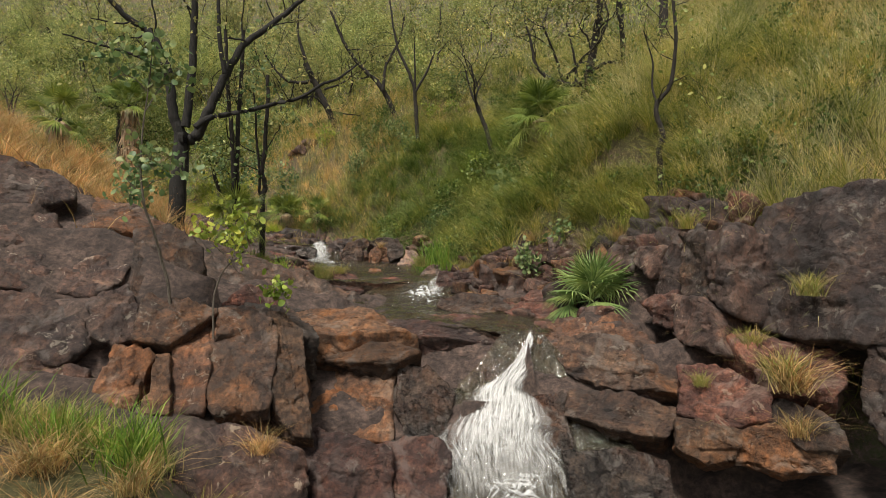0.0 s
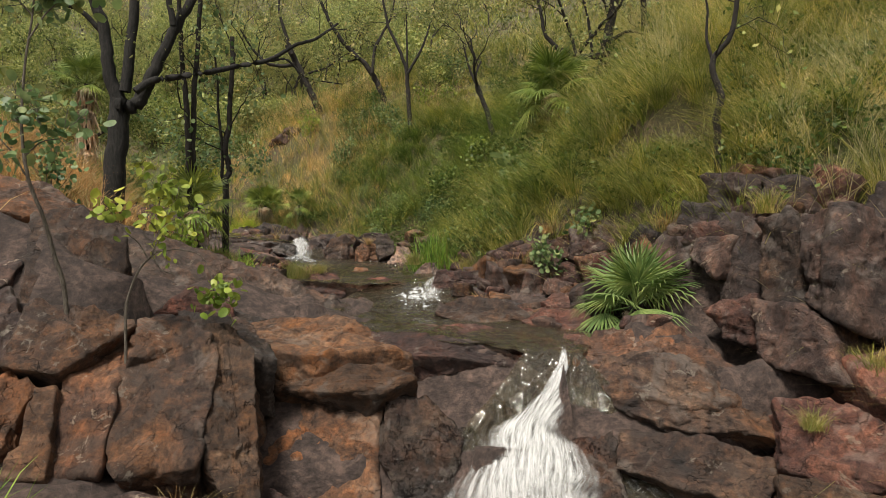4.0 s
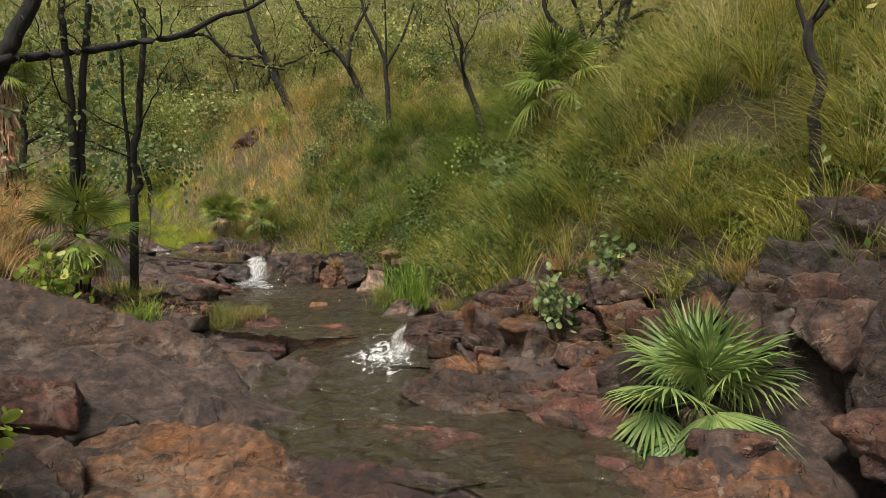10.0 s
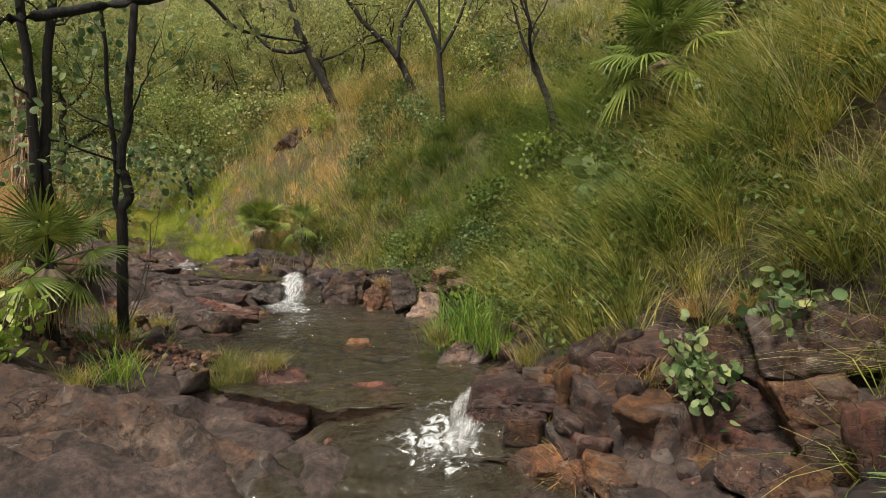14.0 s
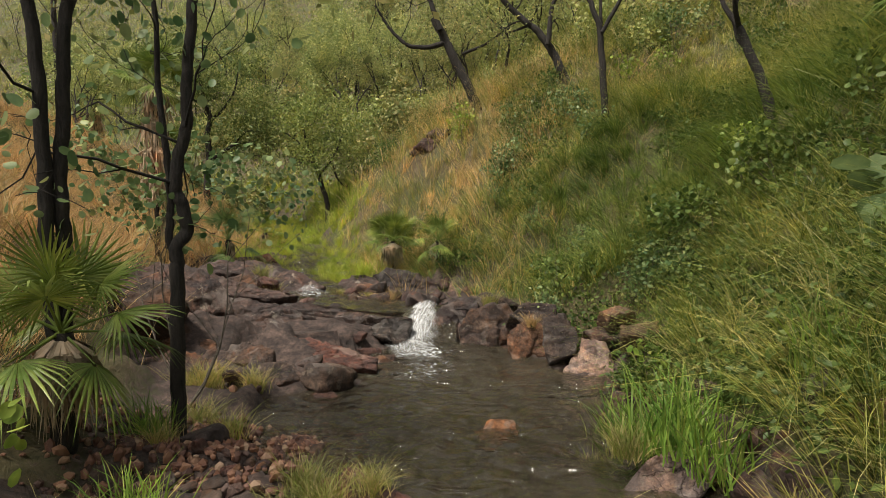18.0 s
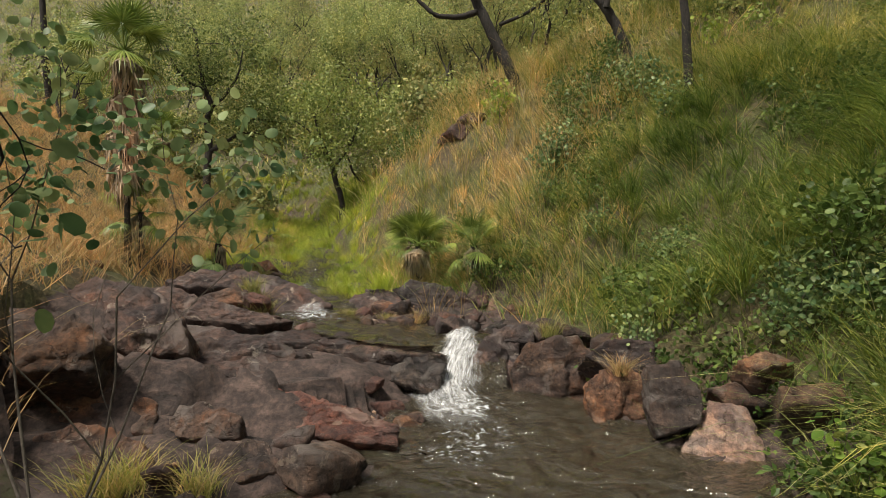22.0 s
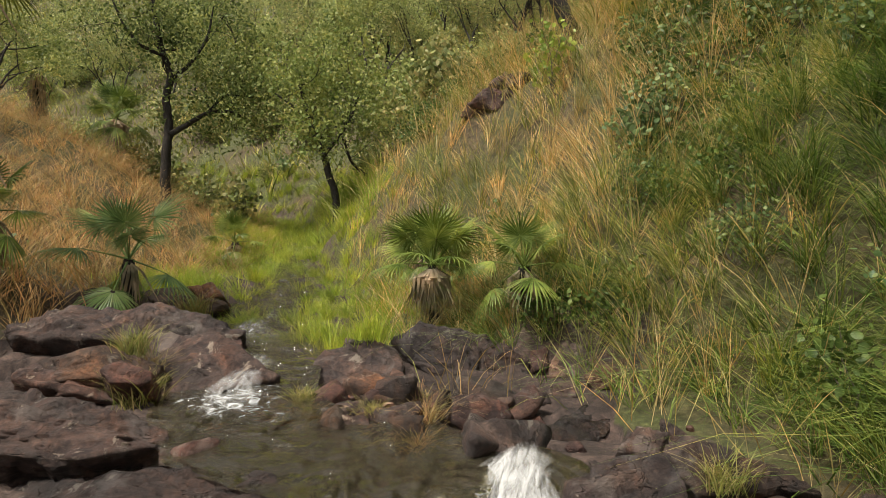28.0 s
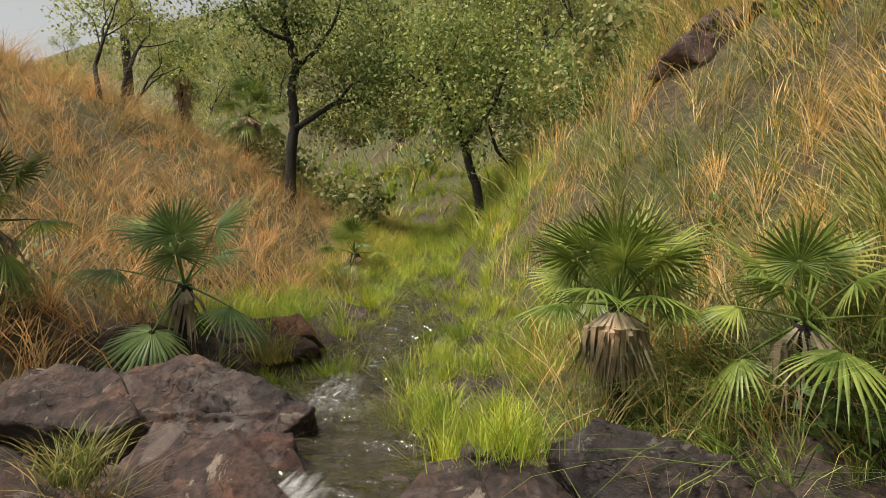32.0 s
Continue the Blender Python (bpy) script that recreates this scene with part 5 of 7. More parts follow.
def wall_blocks():
    """The jointed rock wall behind the low palm, block on block."""
    rng = random.Random(21)
    mats = (PURPLE, BROWN, PURPLE, RED, PURPLE, ORANGE)
    n = 0
    foot = [(5.6, 7.9), (5.1, 8.15), (4.6, 8.45), (4.15, 8.75), (3.75, 9.05), (3.4, 9.4), (3.1, 9.8), (2.85, 10.2), (2.55, 10.6), (2.2, 11.0), (1.85, 11.4), (1.5, 11.8), (1.2, 12.2), (0.95, 12.6)]
    for u, (x0, y0) in enumerate(foot):
        x1, y1 = foot[min(u + 1, len(foot) - 1)]
        xa, ya = foot[max(u - 1, 0)]
        along = math.atan2(y1 - ya, x1 - xa)
        ox, oy = -math.sin(along), math.cos(along)
        if ox < 0:
            ox, oy = -ox, -oy
        for tier in range(4 if u < 8 else 3):
            s = rng.uniform(0.3, 0.6)
            q = -0.25 + 0.24 * tier + rng.uniform(-0.08, 0.08)
            x, y = x0 + ox * q + rng.uniform(-0.12, 0.12), y0 + oy * q
            rock(x, y, hgt(x, y) - 0.02 - 0.05 * tier, s * 1.25, 0.7, s * 1.2, math.degrees(along) + rng.uniform(-20, 20), rng.uniform(-16, 16), mats[(n * 7) % 6], 600 + n, 4, 3)
            n += 1
    for dx, dy, s in ((0, 0, 0.7), (0.45, 0.1, 0.55), (-0.4, 0.0, 0.5), (0.1, 0.3, 0.6)):
        rock(-6.1 + dx, 27.2 + dy, hgt(-6.1 + dx, 27.2 + dy) - 0.16, s * 1.4, s, s * 0.8, 20 + 70 * dx, 20, RED, 660 + int(10 * s), 4)


wall_blocks()


# ---- grass ----
def blades(name, x, y, length, width, mat, lean, droop, seed, drift=(0.0, 0.0), z=None, out=(0.0, 0.0)):
    """Curved grass blades rooted at the points x, y of the ground, as one mesh."""
    rng = np.random.default_rng(seed)
    n = len(x)
    z = ground_height(x, y) - 0.03 if z is None else z
    L = length * rng.uniform(0.55, 1.15, n)
    a = rng.uniform(0, 2 * np.pi, n)
    lean = lean * rng.uniform(0.25, 1.6, n)
    pulled = rng.uniform(-0.1, 1.4, n)
    hx, hy = np.cos(a) * lean + drift[0] * pulled + out[0], np.sin(a) * lean + drift[1] * pulled + out[1]
    t = np.array([0.0, 0.4, 0.75, 1.0])
    dr = droop * rng.uniform(0.4, 1.3, n)
    px = x[:, None] + hx[:, None] * L[:, None] * (t + dr[:, None] * t ** 2)
    py = y[:, None] + hy[:, None] * L[:, None] * (t + dr[:, None] * t ** 2)
    pz = z[:, None] + L[:, None] * (t - dr[:, None] * 0.55 * t ** 2.4)
    w = width * rng.uniform(0.6, 1.3, n)
    b = rng.uniform(0, 2 * np.pi, n)
    wx, wy = np.cos(b) * w, np.sin(b) * w
    verts = np.empty((n, 7, 3))
    for i, k in enumerate((1.0, 0.9, 0.55)):
        for j, sgn in enumerate((-0.5, 0.5)):
            verts[:, 2 * i + j] = np.stack([px[:, i] + sgn * k * wx, py[:, i] + sgn * k * wy, pz[:, i]], 1)
    verts[:, 6] = np.stack([px[:, 3], py[:, 3], pz[:, 3]], 1)
    tri = np.array([(0, 1, 3), (0, 3, 2), (2, 3, 5), (2, 5, 4), (4, 5, 6)])
    f = (np.arange(n)[:, None, None] * 7 + tri).reshape(-1, 3)
    return array_mesh(name, verts.reshape(-1, 3), f, mat)


def scatter(n, x0, x1, y0, y1, seed):
    rng = np.random.default_rng(seed)
    return rng.uniform(x0, x1, n), rng.uniform(y0, y1, n), rng


def sward(name, label, n, box, mat, length, width, lean, droop, seed, keep, drift=(0, 0), clump=0.55):
    """Grass over an area; keep(d, s, x, y) says how likely a blade stands there."""
    x, y, rng = scatter(n, *box, seed)
    s, _, half, _ = stream(x, y)
    p = keep(np.abs(s) - half, s, x, y) * np.clip(0.75 + 1.6 * clump * fbm(x * 1.3, y * 1.3, seed, 3), 0, 1)
    on = rng.uniform(0, 1, n) < p
    x, y = x[on], y[on]
    off = ~under_blocks(x, y, 0 * x)[1]
    x, y = x[off], y[off]
    gap = 0.42
    i, j = np.floor(x / gap).astype(np.int64), np.floor(y / gap).astype(np.int64)
    cx, cy = (i + hash3(i, j, seed)) * gap, (j + hash3(i, j, seed + 9)) * gap
    pull = rng.uniform(0, 1, len(x)) ** 0.6 * 0.85 * (clump > 0)
    x, y = x + (cx - x) * pull, y + (cy - y) * pull
    size = length * (1 + 0.35 * vnoise(x * 0.8, y * 0.8, seed + 5)) * (0.75 + 0.5 * hash3(i, j, seed + 3))
    way = 6.3 * hash3(i, j, seed + 17)
    out = (1.1 * (x - cx) + 0.2 * np.cos(way), 1.1 * (y - cy) + 0.2 * np.sin(way))
    ob = new(name, blades(name, x, y, size, width, mat, lean, droop, seed + 1, drift, None, out))
    return tagged(ob, label, "grass", kind="stuff")


def band(d, a, b, soft=0.3):
    return np.clip((d - a) / soft, 0, 1) * np.clip((b - d) / soft, 0, 1)


sward("hill_grass", "long arching green and straw grass on the hillside", 560000, (-8, 14, 7.6, 28), GRASS, 0.85, 0.0072, 0.35, 1.1, 21,
      lambda d, s, x, y: np.where(s > 0, band(d, 0.5, 12), 0) * np.clip((d - 0.45 - 0.75 * (1 - step(y, 10.6, 12.4)) - (0.35 * step(y, 15, 16) + 0.55 * step(y, 17.5, 18.5)) * (1 - step(y, 21, 22)) - 0.6 * (1 - step(y, 9.5, 11)) - 0.4 * (1 - step(y, 8.3, 9.4))) / 0.4, 0, 1) * (1 - 0.9 * step(y, 20.5, 21.5) * step(2.2 - d, 0, 0.5)) * np.clip(1.25 - 0.07 * d, 0.3, 1) * (1 - 0.8 * step(y, 16.5, 18) * (1 - step(y, 22.5, 23.5)) * (1 - step(d, 4.5, 6.0))) * (1 - 0.75 * np.exp(-((x + 5.4) ** 2 + (y - 26.0) ** 2) / 9.0)), (-0.2, -0.13))
sward("hill_grass", "long grass hanging over the steep bank", 45000, (1.2, 6.5, 9.3, 14.5), GRASS, 0.7, 0.0072, 0.4, 1.1, 34,
      lambda d, s, x, y: np.where(s > 0, np.clip((d - 1.3) / 0.4, 0, 1), 0), (-0.3, -0.2))
sward("hill_grass", "tall green grass above the rock wall", 60000, (2.4, 9.5, 10.5, 19), GRASS, 0.9, 0.0075, 0.35, 1.0, 37,
      lambda d, s, x, y: np.where(s > 0, np.clip((d - 2.2) / 0.5, 0, 1), 0), (-0.15, -0.1))
sward("hill_grass", "far green grass on the hillside", 170000, (-95, 30, 9, 95), GRASS, 0.75, 0.04, 0.35, 0.7, 22,
      lambda d, s, x, y: np.where((s > 0) & ((d > 8) | (y > 28)), band(d, 0.4, 75), 0) * np.clip(1.3 - d / 80, 0.2, 1), (-0.08, -0.08))
sward("dry_grass", "tall dry orange grass on the flat", 200000, (-26, -5, 14, 40), DRY, 0.8, 0.0085, 0.5, 0.9, 23,
      lambda d, s, x, y: np.where(s < 0, band(d, 0.3 + 1.0 * (1 - step(y, 24, 26)) + 1.1 * (1 - step(y, 19, 21.5)), 16, 0.8), 0))
sward("dry_grass", "dry grass above the rocks by the charred tree", 60000, (-16, -4.5, 8.5, 15), DRY, 0.6, 0.008, 0.45, 0.9, 35,
      lambda d, s, x, y: np.where(s < 0, np.clip((d - 2.6 - 1.2 * (1 - step(y, 10, 12))) / 0.8, 0, 1), 0) * 0.8)
sward("dry_grass", "dry straw grass patch on the slope", 90000, (-12, 2, 20, 34), STRAW, 0.95, 0.0085, 0.3, 0.6, 24,
      lambda d, s, x, y: np.where(s > 0, band(d, 0.8, 10, 0.8), 0) * (0.95 * np.exp(-((x + 5.2) ** 2 + (y - 26.0) ** 2) / 12.0) + 0.1 * (vnoise(x * 0.6, y * 0.6, 4) > 0.45)))
sward("hill_grass", "green grass between the bushes of the hillside", 110000, (-36, 0, 26, 52), GRASS, 0.6, 0.02, 0.45, 0.9, 28,
      lambda d, s, x, y: np.where((s > 0) & ((d > 8) | (y > 28)), band(d, 0.4, 30), 0) * np.clip(0.2 + 2.2 * fbm(x * 0.5, y * 0.5, 8.0, 3) + 0.5, 0, 1), (-0.1, -0.1))
sward("stream_grass", "bright lime grass growing in the shallow stream", 260000, (-22, -6.5, 22.6, 36), LIME, 0.42, 0.006, 0.35, 0.5, 25,
      lambda d, s, x, y: band(d, -0.45 - 0.5 * step(y, 24.5, 26), 1.9, 0.3))
sward("bank_grass", "broad deep green grass hanging over the bank", 130000, (-7, 5, 13, 24), DEEP, 0.85, 0.011, 0.45, 1.3, 29,
      lambda d, s, x, y: np.where(s > 0, band(d, 0.75 + 0.7 * step(y, 17.5, 18.5), 4.0 + 2.0 * step(y, 17, 19), 0.5), 0) * np.clip(0.35 + 0.9 * step(y, 17, 18.5) + 2.0 * fbm(x * 0.8, y * 0.8, 6.0, 3), 0, 0.95), (-0.25, -0.15))
sward("dry_grass", "far dry grass on the slope", 30000, (-70, -14, 20, 70), DRY, 0.9, 0.04, 0.2, 0.35, 26,
      lambda d, s, x, y: np.where(s < 0, band(d, 9, 60), 0))


sward("grass_stalk", "tall pale grass stalks over the rock wall", 15000, (2.8, 9.5, 8.3, 15), STALK, 1.3, 0.0055, 0.28, 0.6, 36,
      lambda d, s, x, y: np.where(s > 0, np.clip((d - 2.2) / 0.5, 0, 1), 0), (-0.06, -0.05))
sward("grass_stalk", "tall pale seed stalks above the hillside grass", 170000, (-8, 11, 8, 30), STALK, 1.1, 0.006, 0.3, 0.8, 27,
      lambda d, s, x, y: np.where(s > 0, band(d, 0.9 + 0.7 * step(y, 17.5, 18.5) + 1.4 * (1 - step(y, 11, 13)), 11), 0) * (0.15 + 0.25 * (1 - step(y, 15, 18)) + 0.6 * step(x, 2.5, 5)) * (1 - 0.9 * step(y, 15, 16.5) * (1 - step(d, 3.0 + 2.5 * step(y, 17, 19), 4.5 + 2.5 * step(y, 17, 19)))), (-0.05, -0.03))


# ---- trees ----
def leaf_mesh(name, centres, size, mat, seed, round_leaf=False):
    rng = np.random.default_rng(seed)
    n = len(centres)
    a = rng.normal(0, 1, (n, 3))
    a[:, 2] -= 0.25
    a /= np.linalg.norm(a, axis=1)[:, None]
    b = np.cross(a, rng.normal(0, 1, (n, 3)))
    b /= np.linalg.norm(b, axis=1)[:, None] + 1e-9
    c = np.cross(a, b)
    L = (size * rng.uniform(0.6, 1.25, n))[:, None]
    w = 0.4 if round_leaf else 0.27
    if round_leaf:
        rim = []
        for u in (-2.6, -1.9, -1.2, -0.45, 0.45, 1.2, 1.9, 2.6):
            rim.append(centres + a * L * (0.5 + 0.5 * math.cos(u)) + b * L * w * math.sin(u) * 0.95 + c * L * 0.1 * abs(math.sin(u)))
        v = np.stack([centres + a * L * 0.02] + rim, 1)
        t = np.array([(0, k, k + 1) for k in range(1, 8)])
    else:
        v = np.stack([centres, centres + a * L * 0.45 + b * L * w + c * L * 0.06, centres + a * L, centres + a * L * 0.45 - b * L * w + c * L * 0.06], 1)
        t = np.array([(0, 1, 2), (0, 2, 3)])
    k = v.shape[1]
    f = (np.arange(n)[:, None, None] * k + t).reshape(-1, 3)
    return array_mesh(name, v.reshape(-1, 3), f, mat)


def undergrowth():
    """Low leafy herbs between the grass of the slope."""
    x, y, rng = scatter(15000, -9, 8, 9, 30, 31)
    s, _, half, _ = stream(x, y)
    d = np.abs(s) - half
    on = (s > 0) & (d > 0.6 + 1.6 * (1 - step(y, 11, 13))) & (d < 9) & (fbm(x * 0.7, y * 0.7, 2.0, 3) > 0.02 - 0.3 * (d < 3.2) * (y > 13) * (y < 19)) & ((y < 19.5) | (d > 2.2))
    on &= ~under_blocks(x, y, 0 * x)[1]
    x, y = x[on], y[on]
    k = 26
    c = np.stack([np.repeat(x, k), np.repeat(y, k), np.repeat(ground_height(x, y), k)], 1)
    h = np.repeat(rng.uniform(0.12, 0.5, len(x)), k)
    c += rng.normal(0, 1, c.shape) * np.stack([0.3 * h + 0.05, 0.3 * h + 0.05, 0.2 * h], 1)
    c[:, 2] += h * 0.8
    tagged(new("undergrowth", leaf_mesh("undergrowth", c, 0.085, HERB, 32)), "low dark green herbs among the hillside grass", "plants", kind="stuff")


undergrowth()


def grow(buf, tips, p, d, length, r, depth, rng, wiggle=0.35, up=0.15, kids=(2, 3)):
    pts, rad = [p], [r]
    n = 5 if depth > 1 else 4
    for i in range(n):
        d = (d + Vector(rng.normal(0, wiggle, 3)) * 0.5 + Vector((0, 0, up * 0.35))).normalized()
        p = p + d * (length / n)
        pts.append(p)
        rad.append(max(r * (1 - 0.42 * (i + 1) / n), 0.003))
        if depth <= 1:
            tips.append(p)
    tube(buf, pts, rad, 8 if r > 0.05 else (6 if r > 0.02 else 4))
    if depth == 0:
        return
    for k in range(int(rng.integers(kids[0], kids[1] + 1))):
        at = pts[-1] if k == 0 else pts[int(rng.integers(2, n + 1))]
        turn = Vector(rng.normal(0, 1, 3))
        turn = (turn - d * turn.dot(d)).normalized()
        nd = (d + turn * rng.uniform(0.5, 1.1)).normalized()
        grow(buf, tips, at, nd, length * rng.uniform(0.6, 0.82), rad[-1] * rng.uniform(0.6, 0.85), depth - 1, rng, wiggle, up, kids)


def crown(root, tips, leaves, size, spread, mat, seed, round_leaf=False, label=""):
    rng = np.random.default_rng(seed)
    if not tips or not leaves:
        return
    T = np.array([tuple(t) for t in tips])
    some = T[rng.integers(0, len(T), max(6, len(T) * 2 // 3))]
    c = some[rng.integers(0, len(some), leaves)] + rng.normal(0, spread, (leaves, 3))
    part("crown", leaf_mesh("crown", c, size, mat, seed, round_leaf), root, label)


def tree(x, y, height, r, seed, label, z=None, lean=(0, 0), bark=BARK, leaf=LEAF, leaves=1800, size=0.09, spread=0.16, depth=3, trunk=0.35, wiggle=0.3, round_leaf=False, kids=(2, 3)):
    """A tree with a bent trunk, limbs and a loose crown."""
    rng = np.random.default_rng(seed)
    root = tagged(new("tree"), label, "tree")
    z = hgt(x, y) - 0.08 if z is None else z
    root.location = (x, y, z)
    buf, tips = Buf(), []
    d = Vector((lean[0], lean[1], 1)).normalized()
    p, pts, rad = Vector((0, 0, -0.1)), [], []
    n = 9
    for i in range(n + 1):
        pts.append(p)
        rad.append(r * (1.25 if i == 0 else 1 - 0.35 * i / n))
        d = (d + Vector(rng.normal(0, wiggle, 3)) * 0.22 + Vector((lean[0], lean[1], 0.6)) * 0.08).normalized()
        p = p + d * height * trunk / n
    tube(buf, pts, rad, 10)
    part("trunk", mesh_of("trunk", buf.v, buf.f, bark), root)
    buf = Buf()
    for k in range(int(rng.integers(2, 4)) if depth > 1 else 2):
        turn = Vector(rng.normal(0, 1, 3))
        nd = (d + turn.normalized() * 0.55).normalized()
        grow(buf, tips, pts[-1] if k < 2 else pts[-3], nd, height * (1 - trunk) * 0.42, rad[-1] * 0.75, depth, rng, wiggle, kids=kids)
    part("limb", mesh_of("limb", buf.v, buf.f, bark), root)
    crown(root, tips, leaves, size, spread, leaf, seed + 1, round_leaf)
    return root


def limb_tree(x, y, strokes, seed, label, bark, leaf, leaves, size, spread):
    """A tree whose main limbs follow given lines (offsets from its foot, heights of the world), with twigs grown on them."""
    rng = np.random.default_rng(seed)
    root = tagged(new("tree"), label, "tree")
    foot = hgt(x, y) - 0.1
    root.location = (x, y, foot)
    tips = []
    for k, (pts, r0, r1, twigs) in enumerate(strokes):
        P = np.array(pts, float)
        P[:, 2] -= foot
        if k == 0:
            P = np.concatenate([[(P[0, 0], P[0, 1], min(0.0, P[0, 2] - 0.1))], P])
        t = np.linspace(0, len(P) - 1, 6 * (len(P) - 1) + 1)
        c = np.stack([np.interp(t, np.arange(len(P)), P[:, a]) for a in range(3)], 1)
        for _ in range(3):
            c[1:-1] = 0.25 * c[:-2] + 0.5 * c[1:-1] + 0.25 * c[2:]
        c[1:-1] += rng.normal(0, min(0.012, 0.07 * r0), c[1:-1].shape)
        rad = np.linspace(r0, r1, len(c))
        buf = Buf()
        tube(buf, [tuple(q) for q in c], rad, 11)
        for _ in range(twigs):
            i = int(rng.integers(int(len(c) * 0.55), len(c)))
            d = Vector(rng.normal(0, 1, 3) + np.array([0, 0, 0.7])).normalized()
            grow(buf, tips, Vector(c[i]), d, rng.uniform(0.5, 1.0) * min(1.0, 0.2 + r0 * 16), rad[i] * 0.3, 2, rng, 0.5)
        part("trunk" if k == 0 else "limb", mesh_of("limb", buf.v, buf.f, bark), root)
    crown(root, tips, leaves, size, spread, leaf, seed + 1, leaf in (BROAD, FRESH, SILVER))
    return root


def shrub(x, y, height, seed, label, leaf=BROAD, leaves=140, size=0.12, spread=0.1, z=None, stems=4, low=0.25):
    rng = np.random.default_rng(seed)
    root = tagged(new("shrub"), label, "shrub")
    root.location = (x, y, float(top_at(x, y)[0]) - 0.05 if z is None else z)
    buf, tips = Buf(), []
    for _ in range(stems):
        d = Vector((rng.normal(0, 0.45), rng.normal(0, 0.45), 1)).normalized()
        grow(buf, tips, Vector((0, 0, 0)), d, height * 0.6, 0.012, 1, rng, 0.3, 0.3)
    part("stem", mesh_of("stem", buf.v, buf.f, TWIG), root)
    T = np.array([tuple(t) for t in tips])
    T = T[T[:, 2] > height * low] if (T[:, 2] > height * low).any() else T
    c = T[rng.integers(0, len(T), leaves)] + rng.normal(0, spread, (leaves, 3))
    part("foliage", leaf_mesh("foliage", c, size, leaf, seed + 1, True), root)
    return root


# trees by limbs
limb_tree(-4.9, 11.6, [
    ([(-0.15, -0.06, 3.12), (-0.07, -0.03, 4.10), (-0.02, -0.01, 4.79)], .17, .14, 0),
    ([(-0.01, -0.10, 4.67), (0.23, -0.00, 4.67), (0.36, 0.05, 5.01), (0.50, 0.11, 5.35), (0.74, 0.22, 5.96), (1.03, 0.34, 6.53), (1.52, 0.55, 6.98), (2.03, 0.77, 7.49), (2.56, 0.99, 8.31)], .115, .035, 6),
    ([(-0.10, 0.16, 4.76), (-0.24, 0.10, 5.13), (-0.28, 0.08, 5.92), (-0.54, -0.02, 6.63), (-1.01, -0.22, 6.93), (-1.38, -0.37, 7.43)], .11, .04, 6),
    ([(-0.00, 0.10, 4.92), (0.12, 0.15, 5.94), (0.18, 0.18, 7.33), (0.24, 0.20, 8.72)], .085, .05, 5),
    ([(0.30, -0.20, 4.86), (0.48, -0.08, 5.05), (0.75, 0.11, 5.15), (1.14, 0.37, 5.28), (1.56, 0.66, 5.47), (2.01, 0.97, 5.64), (2.38, 1.22, 5.99), (2.70, 1.43, 6.14), (3.04, 1.67, 6.50)], .06, .02, 5),
    ([(2.01, 0.97, 5.64), (2.25, 1.13, 5.73), (2.50, 1.30, 5.44), (2.83, 1.52, 5.42), (3.10, 1.71, 5.43)], .025, .008, 4),
    ([(-0.32, 0.17, 5.78), (-0.59, 0.06, 6.13), (-0.94, -0.09, 6.25), (-1.37, -0.26, 6.35), (-1.94, -0.50, 6.48)], .045, .012, 6),
    ([(0.78, 0.04, 5.91), (0.70, 0.00, 6.53), (0.69, -0.00, 7.27), (0.75, 0.03, 8.22)], .05, .02, 4)],
    71, "charred black tree with forked spreading limbs", CHARRED, LEAF_DULL, 1500, .09, .16)
limb_tree(-4.3, 12.8, [
    ([(-0.02, -0.02, 2.42), (-0.02, -0.03, 2.65), (-0.03, -0.03, 3.20), (-0.05, -0.05, 3.74), (-0.06, -0.06, 4.44), (-0.08, -0.08, 5.17), (-0.11, -0.12, 5.52), (-0.13, -0.14, 6.11), (-0.15, -0.16, 7.05)], .062, .035, 4),
    ([(-0.03, 0.01, 2.86), (0.00, 0.05, 3.74), (-0.02, 0.02, 4.20), (0.00, 0.05, 4.71), (0.01, 0.06, 5.20), (0.04, 0.09, 5.59), (0.08, 0.13, 6.26), (0.11, 0.17, 7.14)], .055, .035, 4)],
    72, "slim dark twin-stemmed tree by the stream", BARK, LEAF_DULL, 500, .08, .16)
limb_tree(-4.05, 13.6, [
    ([(0.02, 0.02, 2.47), (0.02, 0.02, 3.12), (0.03, 0.03, 3.60), (0.02, 0.02, 3.73), (0.09, 0.09, 3.87), (0.06, 0.06, 4.07), (0.02, 0.02, 4.20), (0.04, 0.04, 4.44), (0.09, 0.10, 4.71), (0.09, 0.10, 5.08), (0.11, 0.12, 5.36), (0.14, 0.15, 5.87), (0.14, 0.15, 6.40)], .062, .04, 5),
    ([(-0.01, 0.04, 3.68), (-0.04, 0.01, 3.80), (-0.02, 0.03, 4.10), (-0.03, 0.01, 4.41), (-0.06, -0.01, 4.77), (-0.08, -0.03, 5.06), (-0.08, -0.03, 5.52), (-0.11, -0.07, 5.96)], .035, .018, 4)],
    73, "dark crooked forked tree with round grey-green leaves", BARK, BROAD, 500, .09, .2)
